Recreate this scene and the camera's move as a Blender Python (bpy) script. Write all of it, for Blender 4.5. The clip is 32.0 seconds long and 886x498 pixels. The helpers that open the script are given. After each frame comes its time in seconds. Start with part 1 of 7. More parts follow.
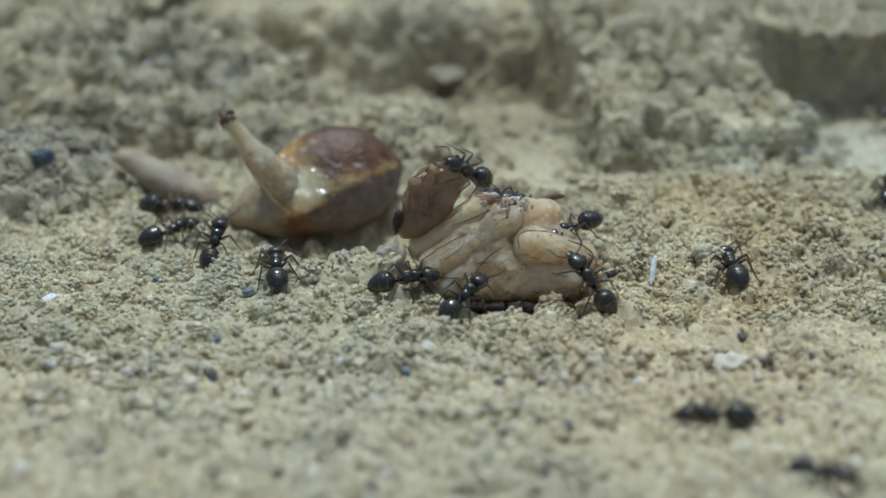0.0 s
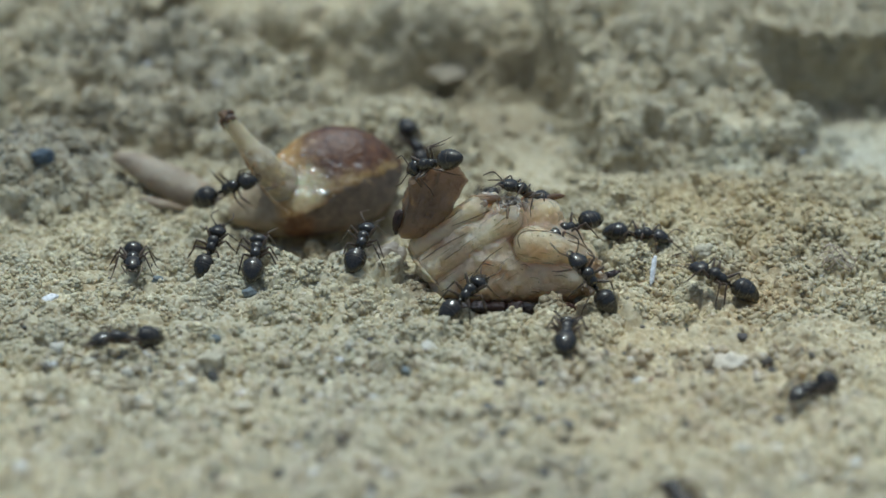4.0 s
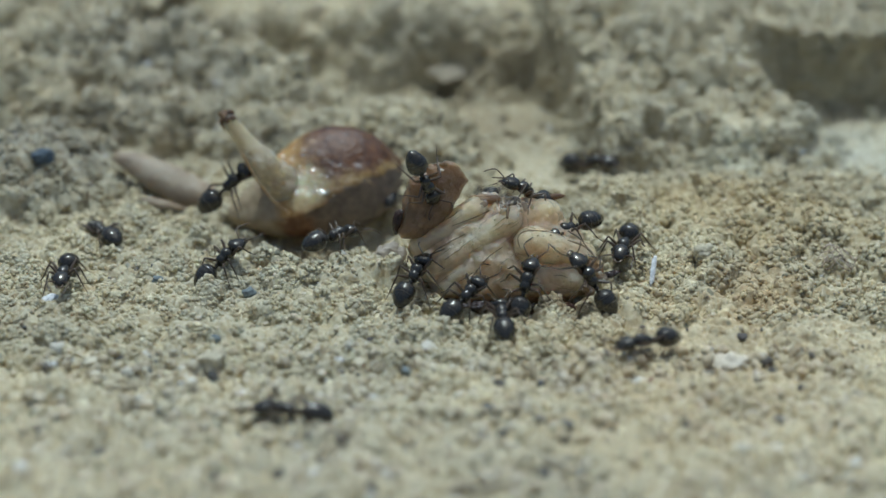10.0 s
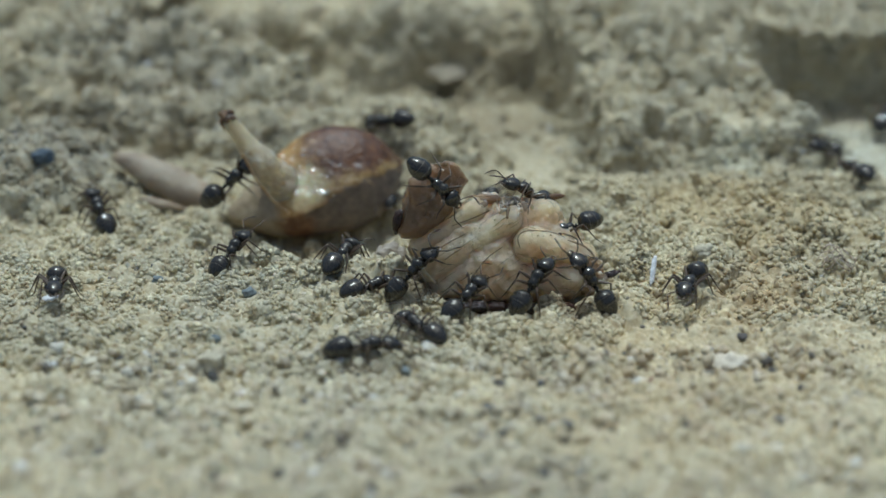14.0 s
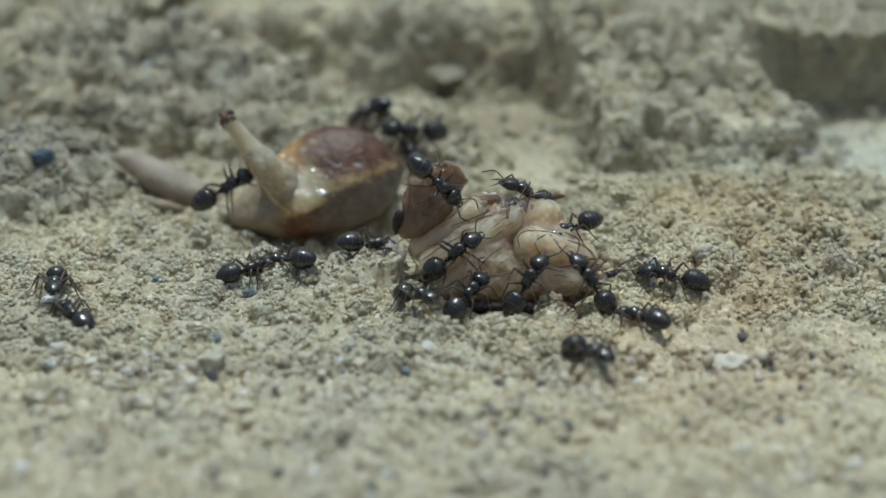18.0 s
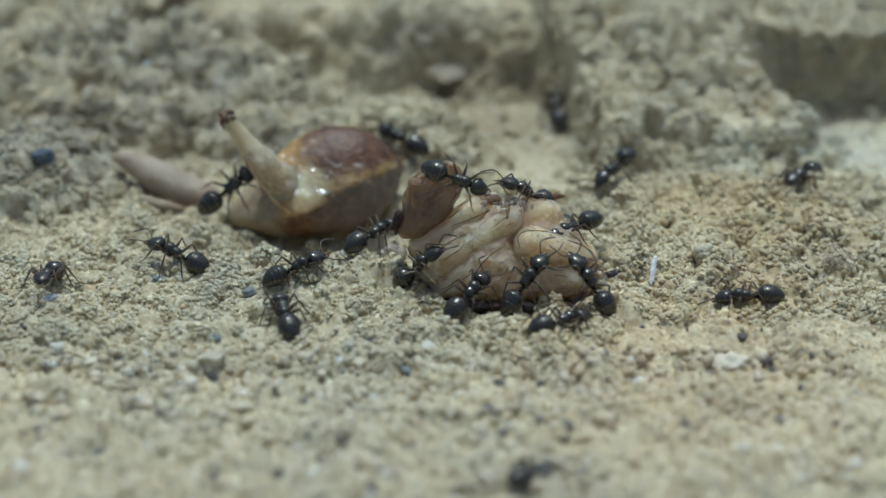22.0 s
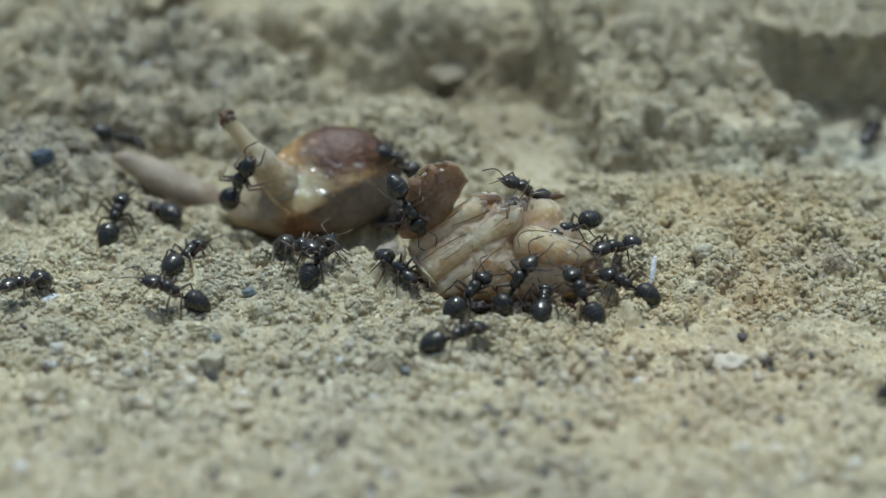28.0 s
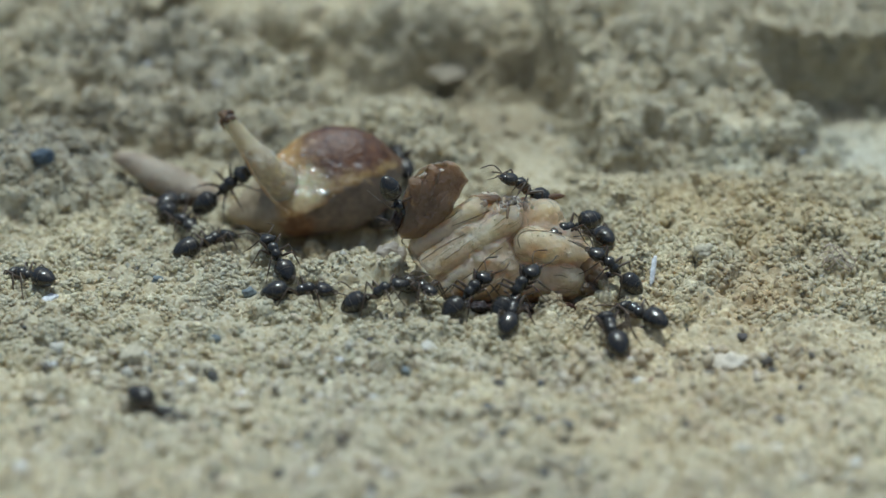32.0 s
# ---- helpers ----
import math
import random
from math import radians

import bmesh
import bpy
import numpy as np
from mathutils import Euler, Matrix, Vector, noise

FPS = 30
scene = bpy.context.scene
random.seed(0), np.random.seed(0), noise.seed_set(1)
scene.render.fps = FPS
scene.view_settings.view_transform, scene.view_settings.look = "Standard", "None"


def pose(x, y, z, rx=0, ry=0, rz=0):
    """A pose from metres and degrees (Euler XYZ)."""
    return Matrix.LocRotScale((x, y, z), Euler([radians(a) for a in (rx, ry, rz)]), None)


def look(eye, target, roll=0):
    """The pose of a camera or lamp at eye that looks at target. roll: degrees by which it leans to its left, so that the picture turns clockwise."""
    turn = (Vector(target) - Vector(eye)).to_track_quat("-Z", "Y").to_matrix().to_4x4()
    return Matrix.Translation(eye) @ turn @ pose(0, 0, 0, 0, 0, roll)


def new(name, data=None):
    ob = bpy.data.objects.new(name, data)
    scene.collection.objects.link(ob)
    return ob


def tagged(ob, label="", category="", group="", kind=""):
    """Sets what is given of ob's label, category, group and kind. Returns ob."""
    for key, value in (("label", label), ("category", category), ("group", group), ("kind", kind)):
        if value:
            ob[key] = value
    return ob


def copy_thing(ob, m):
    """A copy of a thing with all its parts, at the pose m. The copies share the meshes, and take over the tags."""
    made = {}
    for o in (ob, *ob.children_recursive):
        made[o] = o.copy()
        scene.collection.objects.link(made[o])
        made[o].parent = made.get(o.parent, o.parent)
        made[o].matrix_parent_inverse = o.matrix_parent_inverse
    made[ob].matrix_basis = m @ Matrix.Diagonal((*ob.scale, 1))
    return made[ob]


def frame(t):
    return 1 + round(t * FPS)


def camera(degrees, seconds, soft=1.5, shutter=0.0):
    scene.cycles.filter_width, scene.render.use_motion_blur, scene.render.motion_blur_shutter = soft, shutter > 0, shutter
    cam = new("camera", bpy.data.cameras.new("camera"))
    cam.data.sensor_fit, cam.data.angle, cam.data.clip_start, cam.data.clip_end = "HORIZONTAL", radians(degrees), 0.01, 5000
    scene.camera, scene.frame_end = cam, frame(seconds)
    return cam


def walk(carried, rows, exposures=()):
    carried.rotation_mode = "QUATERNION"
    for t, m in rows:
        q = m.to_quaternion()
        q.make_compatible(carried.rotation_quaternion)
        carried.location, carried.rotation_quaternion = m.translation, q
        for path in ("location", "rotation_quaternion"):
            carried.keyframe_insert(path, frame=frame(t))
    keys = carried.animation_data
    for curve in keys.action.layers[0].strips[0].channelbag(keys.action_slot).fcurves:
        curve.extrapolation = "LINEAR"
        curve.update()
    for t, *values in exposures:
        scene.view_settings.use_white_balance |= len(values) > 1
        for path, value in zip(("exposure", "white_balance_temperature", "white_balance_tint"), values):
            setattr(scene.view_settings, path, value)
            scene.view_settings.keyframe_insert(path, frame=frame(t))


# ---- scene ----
from mathutils import bvhtree

# The place is a few centimetres across: lengths below are in millimetres, MM turns them into metres.
MM = 0.001

# ---- camera ----
cam = camera(20.0, 32.0, 1.5, 0.5)
EYE, AIM = (0.0, -0.13365, 0.06810), (0.0, 0.0, 0.0)
walk(cam, [(0.0, look(EYE, AIM)), (32.0, look(EYE, AIM))], [(0.0, -0.56, 5200, -2), (20.0, -0.56, 5200, -2), (23.0, -0.52, 5200, -2), (32.0, -0.52, 5200, -2)])
cam.data.dof.use_dof = True
cam.data.dof.focus_distance = 0.1445
cam.data.dof.aperture_fstop = 22.0

# ---- light ----
SUN_UP, SUN_TURN = 77.0, -20.0   # degrees above the horizon; degrees from +y towards -x
world = bpy.data.worlds.new("sky")
scene.world = world
world.use_nodes = True
wn = world.node_tree
sky = wn.nodes.new("ShaderNodeTexSky")
sky.sky_type = "NISHITA"
sky.sun_disc = False
sky.sun_elevation = radians(SUN_UP)
sky.sun_rotation = radians(-SUN_TURN)
sky.air_density, sky.dust_density, sky.ozone_density = 0.9, 6.0, 0.6
wn.links.new(sky.outputs[0], wn.nodes["Background"].inputs[0])
wn.nodes["Background"].inputs[1].default_value = 0.12
sun = new("sun", bpy.data.lights.new("sun", "SUN"))
sun.data.energy, sun.data.angle, sun.data.color = 2.8, radians(4.0), (1.0, 0.965, 0.91)
sun_way = Vector((math.sin(radians(SUN_TURN)) * math.cos(radians(SUN_UP)), math.cos(radians(SUN_TURN)) * math.cos(radians(SUN_UP)), math.sin(radians(SUN_UP))))
sun.matrix_world = look(sun_way, (0, 0, 0))


# ---- materials ----
def material(name, rough=0.6):
    m = bpy.data.materials.new(name)
    m.use_nodes = True
    b = m.node_tree.nodes["Principled BSDF"]
    b.inputs["Roughness"].default_value = rough
    return m, m.node_tree, b


def ramp(tree, source, stops):
    r = tree.nodes.new("ShaderNodeValToRGB")
    while len(r.color_ramp.elements) < len(stops):
        r.color_ramp.elements.new(0.5)
    for e, (p, c) in zip(r.color_ramp.elements, stops):
        e.position, e.color = p, (*c, 1)
    tree.links.new(source, r.inputs[0])
    return r.outputs[0]


def noise_tex(tree, scale, detail=4.0, rough=0.6, coords=None):
    n = tree.nodes.new("ShaderNodeTexNoise")
    n.inputs["Scale"].default_value, n.inputs["Detail"].default_value, n.inputs["Roughness"].default_value = scale, detail, rough
    if coords is None:
        coords = tree.nodes.new("ShaderNodeTexCoord").outputs["Object"]
    tree.links.new(coords, n.inputs["Vector"])
    return n.outputs["Fac"]


def mix(tree, fac, a, b, mode="MIX"):
    n = tree.nodes.new("ShaderNodeMix")
    n.data_type, n.blend_type = "RGBA", mode
    for k, v in ((0, fac), (6, a), (7, b)):
        if isinstance(v, (int, float)):
            n.inputs[k].default_value = v
        elif isinstance(v, tuple):
            n.inputs[k].default_value = (*v, 1)
        else:
            tree.links.new(v, n.inputs[k])
    return n.outputs[2]


def bump(tree, bsdf, height, distance, strength=0.6):
    n = tree.nodes.new("ShaderNodeBump")
    n.inputs["Distance"].default_value, n.inputs["Strength"].default_value = distance, strength
    tree.links.new(height, n.inputs["Height"])
    tree.links.new(n.outputs[0], bsdf.inputs["Normal"])


def spot(tree, x, y, inner, outer):
    """One round a place on the ground (in millimetres), nought beyond the outer distance."""
    sep = tree.nodes.new("ShaderNodeVectorMath")
    sep.operation = "MULTIPLY"
    tree.links.new(tree.nodes.new("ShaderNodeTexCoord").outputs["Object"], sep.inputs[0])
    sep.inputs[1].default_value = (1, 1, 0)
    d = tree.nodes.new("ShaderNodeVectorMath")
    d.operation = "DISTANCE"
    tree.links.new(sep.outputs[0], d.inputs[0])
    d.inputs[1].default_value = (x * MM, y * MM, 0)
    wob = tree.nodes.new("ShaderNodeMath")
    wob.operation = "MULTIPLY_ADD"
    tree.links.new(noise_tex(tree, 260, 3), wob.inputs[0])
    wob.inputs[1].default_value = 0.006
    tree.links.new(d.outputs["Value"], wob.inputs[2])
    r = tree.nodes.new("ShaderNodeMapRange")
    r.interpolation_type = "SMOOTHSTEP"
    tree.links.new(wob.outputs[0], r.inputs["Value"])
    r.inputs["From Min"].default_value, r.inputs["From Max"].default_value = inner * MM + 0.003, outer * MM + 0.003
    r.inputs["To Min"].default_value, r.inputs["To Max"].default_value = 1.0, 0.0
    return r.outputs["Result"]


def earth_tints(t, c):
    """Tints of the ground: rusty to the right, greyer to the left, chalky on the far floor; also painted shade."""
    c = mix(t, 1.0, c, ramp(t, noise_tex(t, 110, 4, 0.6), [(0.38, (0.86, 0.87, 0.88)), (0.62, (1.0, 0.99, 0.95))]), "MULTIPLY")
    # the spots at y 19.5 and 14.5 are shade painted on the far floor
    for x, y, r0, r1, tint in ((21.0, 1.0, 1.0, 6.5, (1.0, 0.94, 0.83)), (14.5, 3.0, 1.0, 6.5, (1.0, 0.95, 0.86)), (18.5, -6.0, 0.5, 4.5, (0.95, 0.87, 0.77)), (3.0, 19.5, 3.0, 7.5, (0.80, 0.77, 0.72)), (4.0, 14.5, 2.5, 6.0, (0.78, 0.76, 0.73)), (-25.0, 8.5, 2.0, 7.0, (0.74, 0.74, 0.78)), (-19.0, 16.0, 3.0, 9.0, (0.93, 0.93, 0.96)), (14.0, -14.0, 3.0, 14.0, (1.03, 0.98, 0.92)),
                               (27.0, 13.0, 2.0, 7.0, (0.98, 1.04, 1.14)), (18.5, 9.5, 0.5, 2.5, (1.0, 1.06, 1.14)),
                               # shade painted on the sand under the seed and the grub
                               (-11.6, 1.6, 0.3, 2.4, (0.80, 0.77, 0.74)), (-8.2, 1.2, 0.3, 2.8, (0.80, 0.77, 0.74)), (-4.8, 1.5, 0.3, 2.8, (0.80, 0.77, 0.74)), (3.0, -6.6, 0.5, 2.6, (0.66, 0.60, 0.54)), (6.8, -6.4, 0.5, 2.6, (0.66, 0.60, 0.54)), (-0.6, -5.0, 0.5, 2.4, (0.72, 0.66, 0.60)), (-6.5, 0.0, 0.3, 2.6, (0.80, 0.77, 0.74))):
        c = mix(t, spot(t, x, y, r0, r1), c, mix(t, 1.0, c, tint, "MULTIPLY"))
    return c


def soil_material():
    """Pale quartz sand caked together: each grain a shade of its own, dust between."""
    m, t, b = material("soil", 0.7)
    fine = noise_tex(t, 2600, 5, 0.7)
    c = ramp(t, fine, [(0.3, (0.485, 0.42, 0.28)), (0.52, (0.585, 0.53, 0.362)), (0.72, (0.66, 0.615, 0.445))])
    cells = t.nodes.new("ShaderNodeTexVoronoi")
    cells.inputs["Scale"].default_value = 3000
    t.links.new(t.nodes.new("ShaderNodeTexCoord").outputs["Object"], cells.inputs["Vector"])
    one = t.nodes.new("ShaderNodeSeparateXYZ")
    t.links.new(cells.outputs["Color"], one.inputs[0])
    c = mix(t, 1.0, c, ramp(t, one.outputs["X"], [(0.0, (0.45, 0.48, 0.48)), (0.025, (0.62, 0.56, 0.48)), (0.08, (0.84, 0.76, 0.65)), (0.35, (0.95, 0.92, 0.86)), (0.7, (1.0, 1.0, 1.0)), (0.95, (1.10, 1.09, 1.06)), (1.0, (1.35, 1.38, 1.38))]), "MULTIPLY")
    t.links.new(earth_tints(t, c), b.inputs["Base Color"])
    b.inputs["Subsurface Weight"].default_value = 0.35
    b.inputs["Subsurface Radius"].default_value = (1.0, 0.86, 0.58)
    b.inputs["Subsurface Scale"].default_value = 0.00018
    bump(t, b, fine, 0.00018, 0.7)
    return m


def grain_material():
    m, t, b = material("grains", 0.45)
    isl = t.nodes.new("ShaderNodeNewGeometry").outputs["Random Per Island"]
    tone = ramp(t, isl, [(0.0, (0.10, 0.105, 0.105)), (0.05, (0.20, 0.185, 0.16)), (0.085, (0.48, 0.41, 0.28)), (0.25, (0.58, 0.51, 0.355)),
                         (0.6, (0.62, 0.55, 0.395)), (0.88, (0.66, 0.60, 0.45)), (0.97, (0.72, 0.68, 0.56)), (1.0, (0.82, 0.82, 0.79))])
    fine = noise_tex(t, 5200, 3, 0.6)
    hue = t.nodes.new("ShaderNodeTexWhiteNoise")
    hue.noise_dimensions = "1D"
    t.links.new(isl, hue.inputs["W"])
    tone = mix(t, 1.0, tone, ramp(t, hue.outputs["Value"], [(0.0, (1.0, 0.96, 0.90)), (0.35, (1.0, 1.0, 1.0)), (0.7, (0.98, 0.99, 1.0)), (1.0, (1.02, 1.0, 0.94))]), "MULTIPLY")
    c = mix(t, 1.0, tone, ramp(t, fine, [(0.3, (0.86, 0.84, 0.80)), (0.65, (1.0, 1.0, 1.0))]), "MULTIPLY")
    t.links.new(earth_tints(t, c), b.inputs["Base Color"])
    b.inputs["Specular IOR Level"].default_value = 0.5
    b.inputs["Subsurface Weight"].default_value = 0.35
    b.inputs["Subsurface Radius"].default_value = (1.0, 0.8, 0.55)
    b.inputs["Subsurface Scale"].default_value = 0.00018
    bump(t, b, fine, 0.00008, 0.6)
    return m


def stone_material(name, colour, rough=0.6):
    m, t, b = material(name, rough)
    fine = noise_tex(t, 2400, 4, 0.65)
    t.links.new(mix(t, 1.0, colour, ramp(t, fine, [(0.3, (0.6, 0.6, 0.6)), (0.68, (1.0, 1.0, 1.0))]), "MULTIPLY"), b.inputs["Base Color"])
    bump(t, b, fine, 0.0002, 0.7)
    return m


def caked_material(name, colour):
    """A crumb of caked fine soil."""
    m, t, b = material(name, 0.85)
    fine, wide = noise_tex(t, 3600, 5, 0.7), noise_tex(t, 900, 3, 0.6)
    c = mix(t, 1.0, colour, ramp(t, fine, [(0.3, (0.78, 0.76, 0.72)), (0.7, (1.0, 1.0, 1.0))]), "MULTIPLY")
    c = mix(t, 1.0, c, ramp(t, wide, [(0.35, (0.88, 0.86, 0.82)), (0.65, (1.0, 1.0, 1.0))]), "MULTIPLY")
    t.links.new(c, b.inputs["Base Color"])
    bump(t, b, fine, 0.0002, 0.8)
    return m


SOIL, GRAINS = soil_material(), grain_material()


# ---- helpers for meshes ----
def part(name, bm, mat, parent=None, label="", smooth=True):
    me = bpy.data.meshes.new(name)
    bm.to_mesh(me)
    bm.free()
    me.materials.append(mat)
    if smooth:
        me.polygons.foreach_set("use_smooth", [True] * len(me.polygons))
    ob = new(name, me)
    ob.parent = parent
    if label:
        tagged(ob, label)
    return ob


def lattice(n, seed):
    return np.random.default_rng(seed).random((n, n))


LATTICES = [lattice(256, s) for s in range(6)]


def value_noise(x, y, size, which=0):
    """Smooth noise between -1 and 1 with features of that size."""
    g = LATTICES[which]
    u, v = np.asarray(x) / size + 71.3, np.asarray(y) / size + 33.7
    i, j = np.floor(u).astype(int), np.floor(v).astype(int)
    fu, fv = u - i, v - j
    fu, fv = fu * fu * (3 - 2 * fu), fv * fv * (3 - 2 * fv)
    a, b = g[i % 256, j % 256], g[(i + 1) % 256, j % 256]
    c, d = g[i % 256, (j + 1) % 256], g[(i + 1) % 256, (j + 1) % 256]
    return 2 * ((a * (1 - fu) + b * fu) * (1 - fv) + (c * (1 - fu) + d * fu) * fv) - 1


def step(e0, e1, v):
    k = np.clip((v - e0) / (e1 - e0), 0, 1)
    return k * k * (3 - 2 * k)


def mound(x, y, cx, cy, rx, ry, height, power=2.0, turn=0.0):
    c, s = math.cos(radians(turn)), math.sin(radians(turn))
    u, v = ((x - cx) * c + (y - cy) * s) / rx, ((y - cy) * c - (x - cx) * s) / ry
    return height * np.exp(-np.power(u * u + v * v, power / 2))


# ---- ground ----
def warped(x, y):
    """The same place moved about a little, for uneven edges."""
    return x + 1.2 * value_noise(x, y, 5, 1) + 0.4 * value_noise(x, y, 1.6, 2), y + 1.2 * value_noise(x, y, 5, 3) + 0.4 * value_noise(x, y, 1.6, 4)


def brink(x, y):
    """Where the far step begins to rise."""
    return 21.6 - 2.2 * step(12, 20, x) + 1.0 * value_noise(x, 0 * x, 6, 5) + 0.9 * billow(x, y, 3.0, 4)


def spur(x, y):
    """One on the crumbly ridge that runs down from the far step towards the near ground."""
    wx, wy = warped(x, y)
    left, right = 9.7 - 0.223 * (wy - 11), 24.6 - 0.33 * (wy - 10)
    inside = step(left - 0.5, left + 0.5, wx) * step(right + 0.9, right - 1.6, wx) * step(9.3, 11.0, wy)
    across = np.clip((wx - left) / (right - left), 0, 1)
    return inside, (1.9 + 0.40 * np.clip(wy - 10.5, 0, 10.5)) * (1 - 0.38 * across ** 2)


def bank_foot(x, y):
    """Where the left bank begins to rise."""
    return 11.0 + 0.9 * value_noise(x, 0 * x, 4, 2) + 1.2 * billow(x, y, 2.6, 3) - 0.10 * (x + 14)


def lean(x, y):
    """How far the brow of the far step hangs over towards the near side."""
    x, y = np.asarray(x, float), np.asarray(y, float)
    wy = warped(x, y)[1]
    e, foot = brink(x, y), bank_foot(x, y)
    brow = (0.3 + 0.8 * step(3, -2, x) + 2.2 * step(15, 20, x)) * step(-15, -9, x) * step(e, e + 2.6, wy) * step(e + 16, e + 2.5, wy) * (1 - spur(x, y)[0])
    for cx, cy, rx, ry, reach in ((16.0, 12.6, 1.5, 0.9, 0.9), (18.3, 11.6, 1.2, 0.8, 0.8), (13.2, 12.4, 1.0, 0.8, 0.7), (9.6, 14.6, 0.8, 1.2, 0.7)):
        brow = brow + mound(x, y, cx, cy, rx, ry, reach, 3.0)
    return brow + 0.3 * step(-7, -11, x) * step(foot, foot + 1.8, wy) * step(foot + 9, foot + 1.9, wy)


def broad(x, y):
    """The lie of the land in millimetres, without crumbs."""
    x, y = np.asarray(x, float), np.asarray(y, float)
    wx, wy = warped(x, y)
    z = 0.25 * value_noise(x, y, 9, 0)
    z += -0.6 * step(-14, -26, y)
    # back terrace, its step facing the viewer
    e = brink(x, y)
    z += (4.1 + 1.2 * step(14, 19, x)) * (0.5 * step(e - 0.6 + 0.6 * step(14, 19, x), e + 2.2 - 0.6 * step(14, 19, x), wy) + 0.5 * step(e + 0.4, e + 4.6 - 2.4 * step(14, 19, x), wy + 1.4 * billow(x, y, 1.7, 2))) + 0.06 * np.clip(wy - e, 0, 40)
    # bank that falls from the left towards the middle
    side = step(-4.0, -9.0, wx + 2.0 * np.clip(wy - 16.5, 0, 30))
    foot = bank_foot(x, y)
    bank = (2.5 * step(foot - 1.2, foot + 2.6, wy) + 3.8 * step(13.5, 21.0, wy)) * side
    z = np.maximum(z, bank + 0.25 * value_noise(x, y, 3, 2))
    z += mound(wx, wy, -26.5, 8.0, 6.0, 3.6, 3.2, 3.0)
    # crumbly ridge on the far side
    inside, ridge = spur(x, y)
    z = np.maximum(z, inside * (ridge + 0.9 * billow(x, y, 2.6, 1) + 0.5 * billow(x, y, 1.2, 3)))
    for cx, cy, rx, ry, deep in ((13.2, 11.3, 0.9, 0.6, 1.7), (16.0, 11.4, 1.4, 0.7, 2.3), (18.3, 10.5, 1.1, 0.6, 1.8), (15.0, 15.2, 1.4, 0.8, 1.2)):
        z -= mound(wx, wy, cx, cy, rx, ry, deep, 3.0)
    # low heap behind the seed
    z += mound(wx, wy, -1.6, 12.0, 4.2, 3.0, 2.8, 2.6)
    # rise on the near side of the ridge
    z += 1.25 * step(-7, 3.5, wy) * step(8.5, 4.5, wy) * step(6.0, 12.0, wx) * (1 - 0.55 * step(21, 27, x))
    # hollow under the seed, crumbs piled before it
    z -= mound(x, y, -7.6, 2.9, 6.4, 3.1, 2.1, 5.0)
    z += mound(wx, wy, -8.5, -4.0, 5.5, 1.8, 0.6, 3.0) + mound(wx, wy, -3.5, -2.8, 2.2, 1.6, 0.15, 3.0)
    z -= mound(x, y, -7.6, -0.7, 5.8, 1.7, 0.9, 3.0)
    z -= mound(x, y, 3.6, -6.3, 6.2, 2.6, 1.15, 4.0)
    # narrow dark holes, one under a raised lip
    z += mound(wx, wy, -19.3, 26.5, 4.0, 2.0, 0.7, 3.0)
    for cx, cy, rx, ry, deep in ((-19.2, 23.0, 1.4, 2.0, 7.0), (0.3, 22.4, 0.95, 1.4, 4.6), (7.5, 20.6, 0.5, 0.9, 1.8), (9.2, 12.0, 0.9, 1.4, 1.6), (-22.5, 16.0, 1.6, 1.2, 1.8), (-17.0, 12.6, 1.5, 1.0, 1.6), (-21.0, 12.3, 1.2, 0.9, 1.4)):
        z -= mound(x, y, cx, cy, rx, ry, deep, 6.0)
    # lumps on the far slopes
    far = step(8, 14, y) * (1 - 0.85 * dusty(x, y))
    z += far * (0.8 * billow(x, y, 5.0, 1) + 0.75 * billow(x + 3, y, 1.9, 5) + 0.4 * billow(x, y + 2, 0.9, 2) - 0.6)
    return z


def billow(x, y, size, which):
    """Rounded bumps with narrow creases between them, 0 to 1."""
    return np.abs(value_noise(x + 0.3 * size * value_noise(x, y, size * 0.7, (which + 1) % 6), y, size, which))


def dusty(x, y):
    """One on the smooth floors between the heaps."""
    wx, wy = x + 0.8 * value_noise(x, y, 4, 2), y + 0.8 * value_noise(x, y, 4, 3)
    middle = step(-6.5, -4.0, wx + 0.35 * (wy - 20)) * step(9.0, 6.5, wx) * step(12.0, 14.5, wy) * step(22.5, 20.5, wy) * (1 - mound(wx, wy, -1.6, 12.5, 4.6, 3.6, 1.0, 5.0))
    lane = step(1.5, 2.8, wx) * step(8.5, 7.0, wx) * step(6.5, 8.5, wy) * step(25, 22.5, wy)
    right = step(22.0, 24.0, wx + 0.3 * (wy - 12)) * step(6.5, 8.5, wy) * step(20.0, 18.0, wy)
    return np.clip(np.maximum(np.maximum(middle, lane), right), 0, 1)


def height(x, y):
    near = step(70, 45, np.abs(x)) * step(110, 60, np.abs(y))
    rough = 0.9 + 0.4 * mound(x, y, -2, -4, 14, 6, 1.0, 4.0) + 0.25 * step(5, 12, y) + 0.55 * step(2, 8, x) * step(-12, -4, y) * step(12, 6, y)
    rough = rough * (1 - 0.6 * dusty(x, y))
    crumbs = 0.85 * billow(x, y, 2.3, 2) + 0.62 * billow(x, y, 1.1, 3) + 0.22 * billow(x, y, 0.5, 4) - 0.42
    return (broad(x, y) + rough * crumbs) * near


